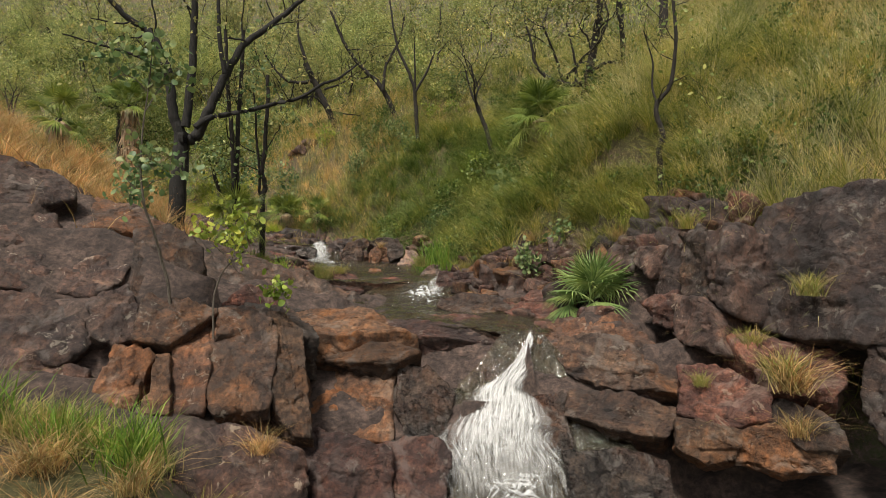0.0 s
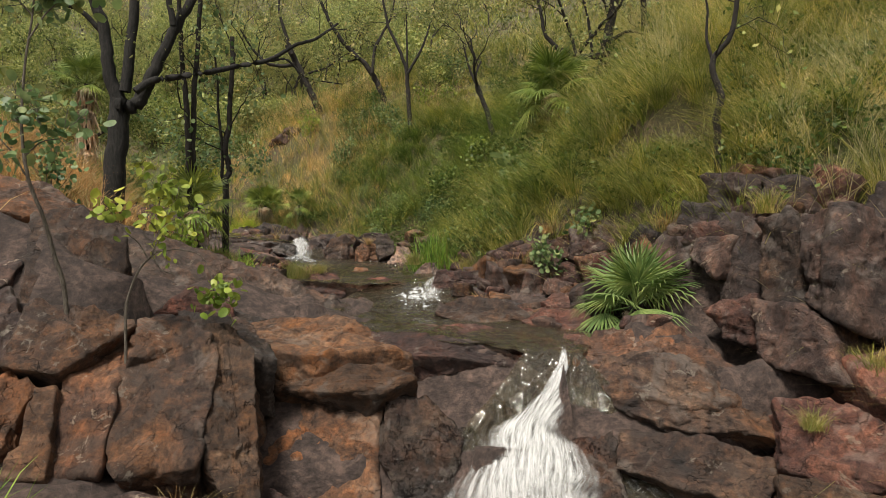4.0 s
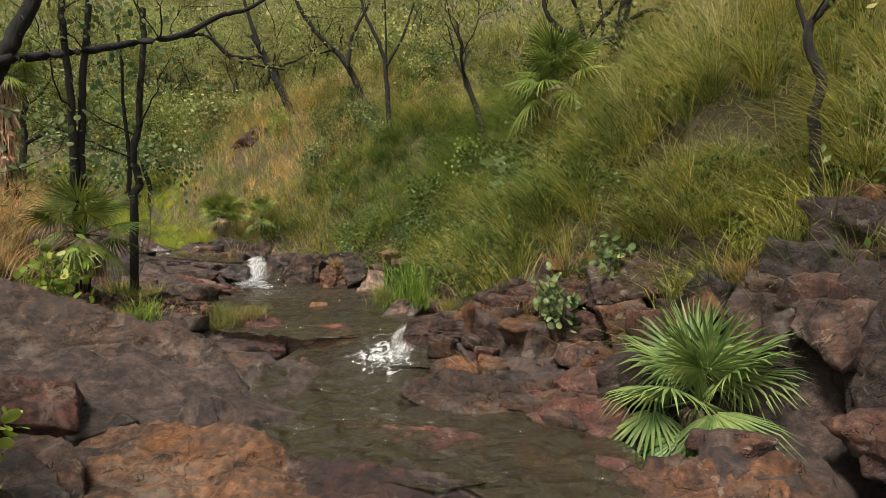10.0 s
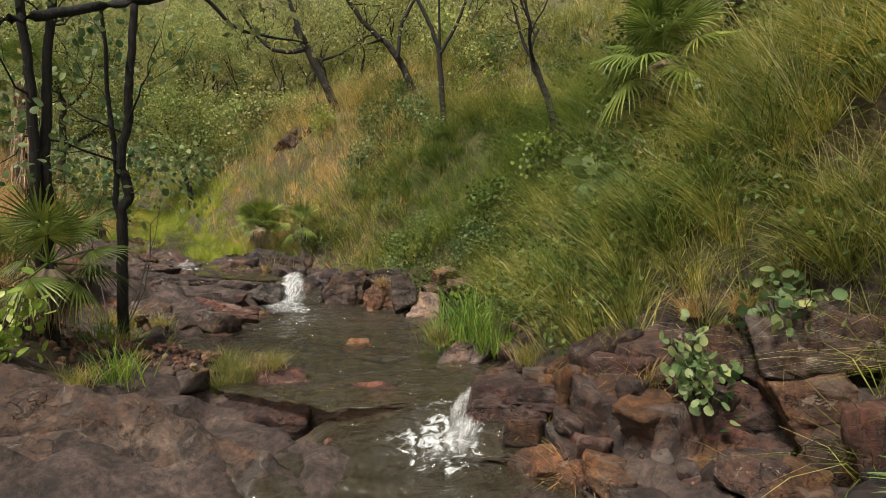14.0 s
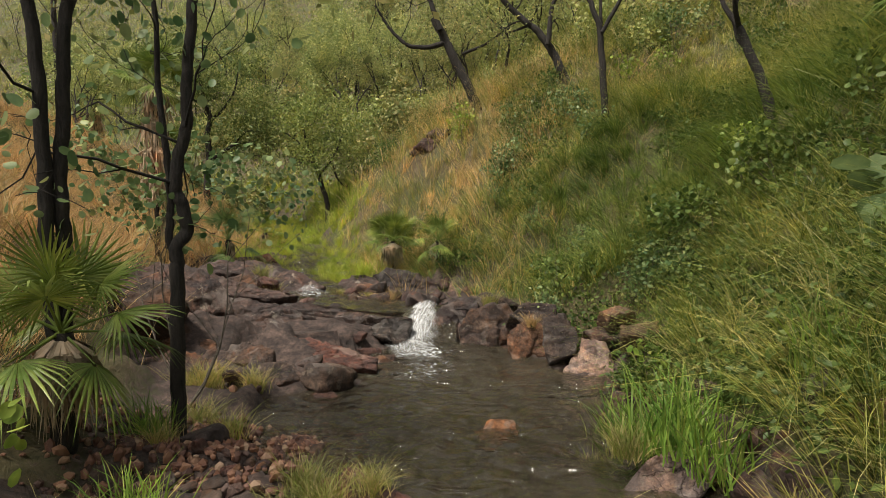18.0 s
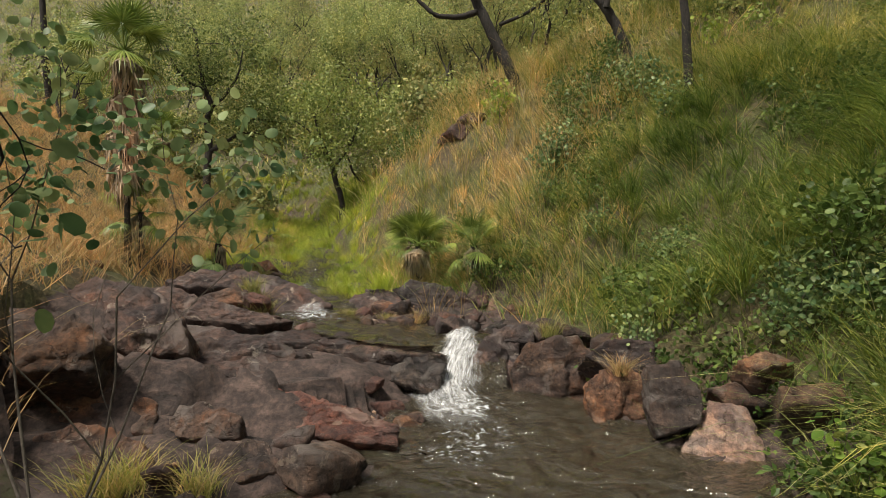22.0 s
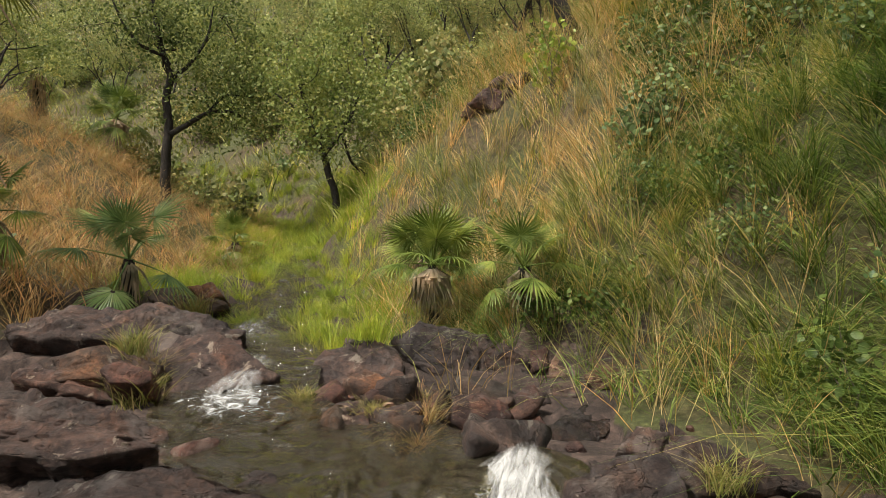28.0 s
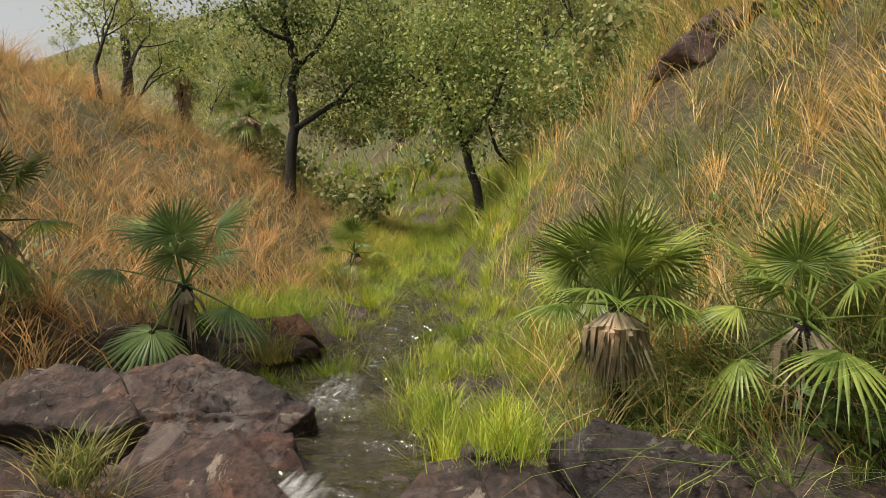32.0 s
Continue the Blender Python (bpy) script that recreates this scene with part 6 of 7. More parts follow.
limb_tree(3.6, 10.06, [
    ([(0.00, -0.00, 3.31), (-0.03, 0.02, 3.89), (-0.05, 0.03, 4.28), (0.01, -0.01, 4.53), (-0.10, 0.05, 4.86), (-0.09, 0.05, 5.05), (0.08, -0.04, 5.25), (0.13, -0.07, 5.52), (0.17, -0.09, 6.07), (0.11, -0.05, 6.77)], .055, .025, 4),
    ([(-0.04, 0.16, 5.02), (-0.13, 0.20, 5.36), (-0.10, 0.19, 5.74), (-0.25, 0.26, 6.29)], .022, .01, 3)],
    74, "crooked dark tree at the rock wall's top", BARK, LEAF, 220, .09, .16)
limb_tree(-4.9, 27.6, [
    ([(0.27, 0.06, 6.64), (-0.03, -0.01, 7.84), (-0.37, -0.08, 8.55), (-0.79, -0.16, 9.41), (-1.20, -0.25, 10.27)], .17, .12, 0),
    ([(-0.78, -0.18, 9.58), (-1.30, -0.30, 9.39), (-2.02, -0.46, 9.45), (-2.55, -0.58, 10.02), (-2.97, -0.68, 10.75)], .09, .03, 5),
    ([(-0.97, -0.42, 9.85), (-1.23, -0.48, 10.64), (-1.49, -0.54, 11.57), (-1.39, -0.52, 12.71)], .09, .03, 5),
    ([(-0.41, 0.01, 9.20), (0.35, 0.18, 9.49), (1.12, 0.36, 10.14), (1.70, 0.49, 10.15)], .05, .015, 4)],
    75, "leaning dark tree on the grassy slope", BARK, LEAF_DULL, 1500, .11, .25)
limb_tree(-2.1, 26.6, [
    ([(0.19, 0.02, 7.29), (-0.13, -0.01, 8.23), (-0.50, -0.05, 8.97), (-0.86, -0.09, 9.42), (-1.41, -0.15, 9.87), (-1.96, -0.21, 10.59), (-2.32, -0.24, 11.31), (-2.67, -0.28, 12.21)], .14, .05, 5),
    ([(-0.47, -0.25, 8.88), (-0.37, -0.24, 9.85), (-0.09, -0.21, 10.41), (0.28, -0.17, 11.08), (0.47, -0.15, 12.10)], .07, .03, 4),
    ([(-0.99, 0.10, 9.57), (-1.64, 0.03, 9.36), (-2.19, -0.03, 9.90)], .04, .015, 4)],
    76, "leaning dark tree on the grassy slope", BARK, LEAF_DULL, 1500, .11, .25)
limb_tree(-1.0, 23.8, [
    ([(0.02, 0.00, 6.60), (-0.06, -0.00, 7.74), (-0.09, -0.01, 8.39), (-0.41, -0.03, 9.20), (-0.74, -0.04, 9.84), (-0.89, -0.05, 10.64), (-1.05, -0.06, 11.75)], .09, .03, 4),
    ([(-0.05, -0.10, 8.24), (0.41, -0.08, 9.03), (0.65, -0.06, 9.68), (0.87, -0.05, 10.49), (0.93, -0.04, 11.62)], .05, .02, 4),
    ([(-0.08, 0.10, 8.37), (-0.09, 0.09, 9.40), (-0.12, 0.09, 10.70)], .04, .02, 3)],
    77, "upright dark forked tree on the slope", BARK, LEAF_DULL, 900, .1, .2)
limb_tree(3.6, 16.8, [
    ([(0.17, -0.05, 5.65), (0.23, -0.06, 6.15), (0.30, -0.08, 6.89), (0.41, -0.11, 7.50), (0.60, -0.16, 8.59), (0.68, -0.18, 9.67)], .17, .08, 4),
    ([(0.30, -0.28, 6.89), (-0.16, -0.16, 6.84), (-0.75, 0.00, 7.06), (-1.09, 0.09, 7.46), (-1.18, 0.11, 8.06), (-1.36, 0.16, 8.70)], .08, .025, 6),
    ([(0.06, 0.09, 6.91), (0.03, 0.09, 7.38), (-0.04, 0.11, 7.88), (-0.22, 0.16, 8.59)], .05, .02, 5),
    ([(0.39, -0.20, 7.22), (0.79, -0.31, 7.44), (1.24, -0.43, 7.34), (1.57, -0.51, 7.73)], .05, .02, 5)],
    78, "dark twisted tree behind the palm on the slope", BARK, LEAF_DULL, 900, .1, .22)
limb_tree(-15, 28, [
    ([(0.10, 0.11, 4.81), (0.09, 0.10, 5.70), (0.16, 0.18, 6.60), (0.11, 0.13, 7.36), (0.21, 0.23, 8.01), (0.06, 0.06, 8.50), (-0.03, -0.04, 9.37), (-0.11, -0.12, 10.23)], .14, .05, 6),
    ([(0.27, 0.11, 6.43), (0.53, 0.41, 6.73), (0.86, 0.79, 7.08), (1.19, 1.18, 7.15), (1.45, 1.48, 6.99)], .075, .02, 8),
    ([(0.69, 0.96, 7.12), (0.95, 1.26, 7.62), (1.40, 1.75, 7.60), (1.67, 2.05, 7.58)], .04, .015, 6),
    ([(0.06, 0.27, 7.78), (0.44, 0.69, 8.34), (0.70, 0.98, 9.03), (0.79, 1.08, 9.83)], .06, .02, 7),
    ([(0.13, 0.05, 8.36), (-0.23, -0.36, 8.55), (-0.45, -0.62, 9.01), (-0.60, -0.79, 9.60)], .05, .02, 7)],
    79, "dark-trunked tree with a dense green crown", BARK, LEAF_DEEP, 14000, .1, .34)
limb_tree(-11.1, 28.8, [
    ([(0.45, 0.30, 4.90), (0.30, 0.20, 5.37), (0.21, 0.14, 5.89), (0.02, 0.01, 6.35), (-0.09, -0.06, 6.81), (-0.24, -0.16, 7.49)], .1, .05, 6),
    ([(0.28, -0.01, 5.81), (0.51, 0.15, 6.15), (0.80, 0.35, 6.67), (0.99, 0.48, 7.35)], .05, .02, 7),
    ([(1.17, 0.88, 5.30), (0.92, 0.71, 5.47), (0.68, 0.55, 5.76), (0.60, 0.50, 6.13), (0.39, 0.36, 6.60)], .05, .02, 5),
    ([(-0.10, 0.04, 6.65), (-0.48, -0.22, 7.05), (-0.77, -0.41, 7.28)], .04, .015, 6)],
    80, "slanting dark tree with light green crown", BARK, LEAF, 9000, .1, .32)
limb_tree(-21.4, 28, [
    ([(0.05, 0.08, 6.88), (-0.00, -0.01, 8.28), (-0.04, -0.07, 9.68), (-0.07, -0.12, 11.22), (-0.09, -0.15, 13.06)], .14, .09, 4)],
    81, "straight dark trunk in dry grass", BARK, LEAF, 700, .12, .3)
limb_tree(-3.5, 7.6, [
    ([(0.07, 0.04, 2.27), (0.00, 0.00, 2.55), (-0.06, -0.04, 2.90), (-0.16, -0.09, 3.22), (-0.18, -0.10, 3.44)], .022, .014, 0),
    ([(-0.18, -0.10, 3.38), (-0.20, -0.11, 3.76), (-0.16, -0.09, 4.29), (-0.11, -0.06, 4.67), (-0.06, -0.04, 5.16)], .014, .006, 0),
    ([(-0.13, -0.17, 3.27), (-0.20, -0.21, 3.45), (-0.28, -0.26, 3.57), (-0.29, -0.27, 3.60)], .008, .004, 2),
    ([(-0.18, -0.10, 3.44), (-0.07, -0.04, 3.58), (0.06, 0.03, 3.61)], .008, .004, 2),
    ([(-0.16, 0.01, 4.69), (-0.27, -0.05, 4.83), (-0.39, -0.12, 4.86), (-0.51, -0.18, 4.76)], .008, .004, 3),
    ([(-0.09, -0.15, 4.43), (0.01, -0.09, 4.66), (0.12, -0.03, 4.81)], .008, .004, 3)],
    82, "pale round-leaved sapling leaning from the rock", TWIG, BROAD, 420, .1, .13)
limb_tree(-2.75, 7.75, [
    ([(-0.08, -0.26, 2.13), (-0.03, -0.23, 2.32), (0.03, -0.20, 2.48), (0.14, -0.13, 2.60)], .014, .008, 0),
    ([(0.11, -0.23, 2.55), (0.05, -0.26, 2.69), (-0.03, -0.31, 2.77), (-0.06, -0.32, 2.81)], .007, .004, 1),
    ([(0.11, -0.15, 2.58), (0.17, -0.12, 2.77), (0.14, -0.13, 2.89)], .007, .004, 1),
    ([(0.13, -0.12, 2.60), (0.29, -0.03, 2.63), (0.45, 0.06, 2.58), (0.50, 0.09, 2.50)], .007, .004, 1),
    ([(0.14, -0.21, 2.57), (0.20, -0.18, 2.44), (0.33, -0.11, 2.39)], .007, .004, 1)],
    83, "leafy yellow-green shrub growing from the rock", TWIG, FRESH, 260, .085, .07)
# end of trees by limbs
tree(5.2, 14.5, 8.0, 0.12, 109, "straight dark trunk on the slope", leaves=900, depth=3, trunk=0.55, wiggle=0.12)
tree(3.1, 16.9, 5.5, 0.1, 113, "dark leafy tree behind the palm on the slope", leaf=LEAF_DULL, leaves=3200, size=0.1, spread=0.22, depth=4, trunk=0.3, lean=(-0.1, 0), wiggle=0.5)
tree(1.6, 19.6, 5.0, 0.09, 114, "small dark branching tree on the slope", leaf=LEAF_DULL, leaves=2200, size=0.1, spread=0.2, depth=4, trunk=0.35, lean=(-0.15, 0), wiggle=0.5)
tree(4.9, 17.6, 6.0, 0.1, 115, "dark branching tree high on the slope", leaf=LEAF_DULL, leaves=2600, size=0.1, spread=0.22, depth=4, trunk=0.35, lean=(0.05, 0), wiggle=0.45)


# ---- far woods on the hill ----
def hill_wood():
    kinds = [tree(0, 0, 5.0, 0.09, 140 + k, "open green savanna tree on the far hillside", z=0, leaf=(LEAF_PALE_LIT, LEAF_DULL, LEAF_PALE_LIT)[k % 3], leaves=2200, size=0.115, spread=0.3, depth=3, trunk=0.3, wiggle=0.3, lean=(0.1 * (k - 2), 0)) for k in range(5)]
    rng = random.Random(9)
    made = 0
    while made < 320:
        x, y = -95 + 111 * rng.random() ** 0.7, 24 + 75 * rng.random() ** 1.5
        if made % 2:
            x, y = rng.uniform(-34, -2), rng.uniform(29, 52)
        if made % 5 == 4:
            x, y = rng.uniform(-85, -27), rng.uniform(18, 52)
        s, level, half, _ = stream([x], [y])
        d = abs(s[0]) - half[0]
        if d < 4.5 or (s[0] > 0 and d < 9 and y < 33) or (y < 30 and x > -16):
            continue
        k = made % 5
        m = pose(x, y, hgt(x, y) - 0.1, 0, 0, rng.uniform(0, 360)) @ Matrix.Scale(rng.uniform(0.45, 1.05), 4)
        if made < 5:
            kinds[k].matrix_world = m
        else:
            copy_thing(kinds[k], m)
        made += 1
    bushes = []
    for k in range(4):
        leaf = (LEAF_PALE_LIT, LEAF_DULL, LEAF_PALE_LIT, LEAF)[k]
        bushes.append(tagged(shrub(0, 0, 1.3, 170 + k, "leafy green bush on the grassy hillside", leaf, 520, 0.12, 0.2, 0, 6), "leafy green bush on the grassy hillside", "shrub", "bushes on the hillside"))
    made = 0
    while made < 260:
        x, y = rng.uniform(-38, 1), rng.uniform(25, 54)
        if made % 4 == 3:
            x, y = rng.uniform(-80, -24), rng.uniform(18, 50)
        low = 2.5
        if made % 4 == 1:
            x, y, low = rng.uniform(-24, -8), rng.uniform(29, 42), 1.2
        s, level, half, _ = stream([x], [y])
        d = abs(s[0]) - half[0]
        if d < low or (low > 2 and ((s[0] > 0 and d < 7 and y < 32) or (s[0] < 0 and d < 7))):
            continue
        m = pose(x, y, hgt(x, y) - 0.1, 0, 0, rng.uniform(0, 360)) @ Matrix.Scale(rng.uniform(0.5, 1.3), 4)
        if made < 4:
            bushes[made].matrix_world = m
        else:
            copy_thing(bushes[made % 4], m)
        made += 1


hill_wood()



# ---- fan palms ----
def frond_mesh(elev, reach, radius, mat, seed, droop=0.3, segs=30):
    """A fan frond that leaves the crown along +x: stalk and folded, pointed segments."""
    rng = np.random.default_rng(seed)
    buf = Buf()
    e = Vector((math.cos(elev), 0, math.sin(elev)))
    side = Vector((0, 1, 0))
    up = side.cross(e) * -1
    stalk = [e * (reach * k / 4) - Vector((0, 0, 0.05 * reach * (k / 4) ** 2)) for k in range(5)]
    rod = Buf()
    tube(rod, stalk, [0.016, 0.012, 0.01, 0.008, 0.006], 5)
    c = stalk[-1]
    span = radians(rng.uniform(125, 150))
    step = 2 * span / segs
    for k in range(segs):
        a = -span + step * (k + 0.5) + rng.normal(0, 0.02)
        out = e * math.cos(a) + side * math.sin(a) - up * 0.25
        out.normalize()
        lat = -e * math.sin(a) + side * math.cos(a)
        R = radius * (0.78 + 0.22 * math.cos(a)) * rng.uniform(0.9, 1.06)
        rows = []
        for f, w in ((0.06, 0.035), (0.4, 0.18), (0.74, 0.1)):
            m = c + out * (R * f) - Vector((0, 0, droop * R * f ** 2.2))
            half = lat * (step * R * w)
            rows.append((m - half, m + up * (R * 0.035 * w / 0.5), m + half))
        tip = c + out * R * 0.97 - Vector((0, 0, droop * R * rng.uniform(0.9, 1.7)))
        v = [tuple(q) for row in rows for q in row] + [tuple(tip)]
        buf.add(v, [(0, 1, 4, 3), (1, 2, 5, 4), (3, 4, 7, 6), (4, 5, 8, 7), (6, 7, 9), (7, 8, 9)])
    return mesh_of("frond", buf.v, buf.f, mat, False), mesh_of("stalk", rod.v, rod.f, mat)


ELEV = (80, 62, 45, 28, 10, -12, -30)
FRONDS = {}


def frond_set(mat, reach, radius):
    key = (mat.name, reach, radius)
    if key not in FRONDS:
        FRONDS[key] = [frond_mesh(radians(e), reach, radius, mat, 40 + i, 0.06 + 0.05 * i) for i, e in enumerate(ELEV)]
    return FRONDS[key]


def dead_mesh(seed):
    rng = np.random.default_rng(seed)
    buf = Buf()
    for k in range(14):
        a = rng.normal(0, 0.5)
        L = rng.uniform(0.35, 0.62)
        p0 = Vector((0.03, 0, 0))
        p1 = Vector((0.13 + 0.05 * rng.normal(), 0.1 * a, -0.25 * L))
        p2 = Vector((0.15 + 0.07 * rng.normal(), 0.22 * a, -L))
        w = Vector((rng.normal(0, 0.004), 0.016, 0))
        buf.add([tuple(q) for q in (p0 - w * 0.4, p0 + w * 0.4, p1 - w, p1 + w, p2)], [(0, 1, 3, 2), (2, 3, 4)])
    return mesh_of("dead_frond", buf.v, buf.f, DEAD, False)


DEADS = [dead_mesh(s) for s in (1, 2, 3)]


def palm(x, y, seed, label, trunk=0.25, reach=0.45, radius=0.45, fronds=16, dead=8, mat=PALM, z=None, lean=(0, 0), low=0):
    """A fan palm: trunk, living fronds round the top and a skirt of dead ones."""
    rng = random.Random(seed)
    root = tagged(new("fan_palm"), label, "palm")
    root.location = (x, y, hgt(x, y) - 0.05 if z is None else z)
    buf = Buf()
    n = 8
    top = Vector((lean[0] * trunk, lean[1] * trunk, trunk))
    tube(buf, [top * (k / n) + Vector((rng.gauss(0, 0.006), rng.gauss(0, 0.006), 0)) for k in range(n + 1)], [(0.075 if trunk < 1 else 0.06) + 0.02 * ((k % 2) - 0.5) for k in range(n + 1)], 9)
    part("trunk", mesh_of("trunk", buf.v, buf.f, BARK), root)
    meshes = frond_set(mat, reach, radius)
    for k in range(fronds):
        q = k / max(fronds - 1, 1)
        i = min(int(q ** 1.25 * (len(meshes) - low)), len(meshes) - 1 - low)
        ob = part("frond", meshes[i][0], root)
        part("stalk", meshes[i][1], ob)
        ob.matrix_local = pose(*top, 0, 0, k * 137.5 + rng.uniform(-15, 15)) @ pose(0, 0, 0, rng.uniform(-18, 18), rng.uniform(-8, 8), 0) @ Matrix.Scale(rng.uniform(0.85, 1.1), 4)
    for k in range(dead):
        ob = part("dead_frond", DEADS[k % 3], root, "dry brown hanging frond")
        ob.matrix_local = pose(*(top * (0.97 - (0.16 * (k % 4) if trunk > 2.5 else 0.0))), 0, 0, k * 360 / max(dead, 1) + rng.uniform(-20, 20)) @ Matrix.Scale(rng.uniform(0.8, 1.15) * min(1.5, 0.65 + 0.5 * trunk), 4)
    return root


palm(2.35, 9.6, 1, "low green fan palm against the rock wall", 0.38, 0.38, 0.66, 22, 4, PALM_PALE)
palm(2.5, 15.6, 2, "fan palm with dark trunk on the slope", 1.6, 0.55, 0.72, 26, 20)
palm(-6.0, 23.5, 3, "dense fan palm with brown skirt beside the stream", 1.05, 0.45, 0.48, 22, 30, low=2)
palm(-4.75, 23.2, 4, "young fan palm at the foot of the slope", 0.6, 0.42, 0.45, 13, 5)
palm(-9.9, 22.4, 5, "open fan palm among dry grass", 0.8, 0.6, 0.58, 11, 3, PALM_PALE)
palm(-17.4, 28.9, 6, "fan palm with hanging dead fronds in dry grass", 1.6, 0.6, 0.6, 20, 18)
palm(-21.4, 29.6, 7, "tall fan palm above the dry grass", 3.2, 0.5, 0.6, 16, 18)
palm(-4.25, 12.75, 8, "small fan palm with hanging dead fronds at the tree's foot", 0.85, 0.42, 0.5, 14, 26)
palm(-7.8, 12.5, 9, "green fan palm above the rocks", 0.9, 0.5, 0.5, 14, 8)
palm(-10.6, 20.8, 10, "tall fan palm with a brown skirt", 3.9, 0.6, 0.65, 20, 40, low=1)
palm(-10.5, 21.0, 11, "small fan palm in the dry grass", 1.1, 0.45, 0.45, 10, 4)
palm(-11.6, 26.6, 12, "small dark fan palm by the stream grass", 0.4, 0.4, 0.4, 12, 3)
palm(-6.7, 25.0, 13, "fan palm behind the dense palm", 0.8, 0.42, 0.42, 14, 6)



# ---- tufts and shrubs ----
def tuft_mesh(n, length, width, mat, lean, droop, seed, spread=0.1):
    rng = np.random.default_rng(seed)
    x, y = rng.normal(0, spread, n), rng.normal(0, spread, n)
    return blades("grass_tuft", x, y, length, width, mat, lean, droop, seed, z=np.full(n, -0.03))


TUFTS = {"bank": [tuft_mesh(240, 0.5, 0.008, TUFT, 0.4, 0.8, s, 0.09) for s in (61, 62)],
         "reed": [tuft_mesh(120, 0.75, 0.016, REED, 0.3, 0.6, s, 0.14) for s in (63, 64)],
         "lime": [tuft_mesh(300, 0.5, 0.007, LIME, 0.33, 0.6, s, 0.13) for s in (65, 66)],
         "straw": [tuft_mesh(200, 0.6, 0.008, DRY, 0.45, 1.1, s, 0.08) for s in (67, 68)]}
TUFT_WORDS = {"bank": "yellow-green grass tuft rooted among the rocks", "reed": "tall broad-bladed green grass clump on the bank",
              "lime": "bright lime grass clump standing in the stream", "straw": "drooping straw-coloured grass tuft on the rock"}


def tuft(kind, x, y, size, seed):
    ob = new("grass_tuft", TUFTS[kind][seed % 2])
    ob.matrix_world = pose(x, y, float(top_at(x, y)[0]) - 0.03, 0, 0, seed * 71.0) @ Matrix.Scale(size, 4)
    tagged(ob, TUFT_WORDS[kind], "grass", "grass tufts by the stream")


shrub(3.20, 15.60, 1.0, 211, "dark leafy bush beside the palm on the slope", HERB, 500, 0.08, 0.14)
shrub(1.90, 16.20, 0.9, 212, "dark leafy bush beside the palm on the slope", HERB, 450, 0.08, 0.14)
shrub(3.90, 14.90, 0.9, 213, "dark leafy bush on the slope", HERB, 450, 0.08, 0.14)
shrub(-1.40, 19.90, 0.9, 214, "dark leafy bush at the foot of the slope", HERB, 500, 0.07, 0.14)
shrub(0.15, 19.05, 1.0, 215, "dark leafy bush at the foot of the slope", HERB, 500, 0.07, 0.14)
shrub(-1.90, 21.40, 0.9, 216, "dark leafy bush on the slope", HERB, 450, 0.07, 0.14)
shrub(-4.00, 11.80, 0.8, 203, "small bright yellow-leaved shrub by the trees", FRESH, 130, 0.1, 0.1)
shrub(1.42, 15.10, 0.95, 202, "silvery broad-leaved shrub in the hillside grass", SILVER, 100, 0.24, 0.07, stems=2)
shrub(-4.65, 14.35, 2.75, 204, "round-leaved sapling beside the crooked tree", BROAD, 800, 0.07, 0.16, low=0.74)
for _i, (_x, _y, _h) in enumerate(((2.9, 16.3, 1.2), (3.7, 15.7, 1.0), (4.4, 16.6, 1.3), (2.2, 17.3, 1.1), (1.4, 17.9, 0.9), (5.2, 16.2, 1.2), (0.6, 18.6, 0.9), (3.2, 18.4, 1.2), (4.1, 14.2, 0.8), (2.0, 14.9, 0.7))):
    shrub(_x, _y, _h, 520 + 3 * _i, "dark green leafy bush among the hillside grass", HERB, 420, 0.085, 0.15)
for _i in range(14):
    tuft(("straw", "bank", "reed", "straw")[_i % 4], -4.5 + 0.17 * _i, 4.75 + 0.31 * (_i * 7 % 4), 0.75 + 0.12 * (_i % 3), 100 + _i)
tuft("reed", -2.86, 5.5, 1, 1)
tuft("bank", -3.29, 5.37, 1.2, 2)
tuft("straw", -3.43, 5.05, 1, 3)
tuft("bank", -2.61, 5.4, .9, 4)
tuft("bank", -3.84, 5.37, 1.1, 5)
tuft("straw", -1.94, 6.41, .7, 6)
tuft("reed", -3.37, 5.68, .7, 7)
tuft("straw", 3.87, 6.70, 1.2, 8)
tuft("bank", 3.84, 6.83, 1, 9)
tuft("bank", 4.19, 6.97, .8, 10)
tuft("bank", 3.67, 7.27, .7, 11)
tuft("bank", 3.01, 7.09, .5, 12)
tuft("straw", 3.62, 8.24, .8, 13)
tuft("straw", 3.87, 8.12, .9, 14)
tuft("bank", 3.55, 8.81, .8, 15)
tuft("straw", 4.31, 8.24, .8, 16)
tuft("straw", 4.71, 7.67, .8, 17)
tuft("straw", 2.94, 10.08, .8, 18)
tuft("straw", 3.81, 6.50, .8, 19)
tuft("bank", -2.53, 13.26, .9, 20)
tuft("bank", -2.71, 13.08, .8, 21)
tuft("bank", -2.27, 13.45, .6, 22)
tuft("straw", 0.77, 11.75, 1, 23)
tuft("bank", 0.47, 12.39, .9, 24)
tuft("straw", 1.29, 12.06, .9, 25)
tuft("bank", 1.12, 12.3, 1, 26)
tuft("bank", 0.5, 13.59, .8, 27)
tuft("bank", 0.11, 14.61, .9, 28)
tuft("bank", -0.21, 15.4, .9, 29)
tuft("straw", 1.79, 12.34, .6, 30)
tuft("bank", 2.64, 12.02, .6, 31)
tuft("lime", 3.11, 12.46, .8, 32)
tuft("straw", 2.14, 12.23, .5, 33)
tuft("reed", 0.94, 14.55, 1, 34)
tuft("reed", 0.12, 15.41, .9, 35)
tuft("reed", -3.39, 12.42, .7, 36)
tuft("bank", -3.56, 12.08, .7, 37)
tuft("bank", 2.41, 12.98, .7, 38)
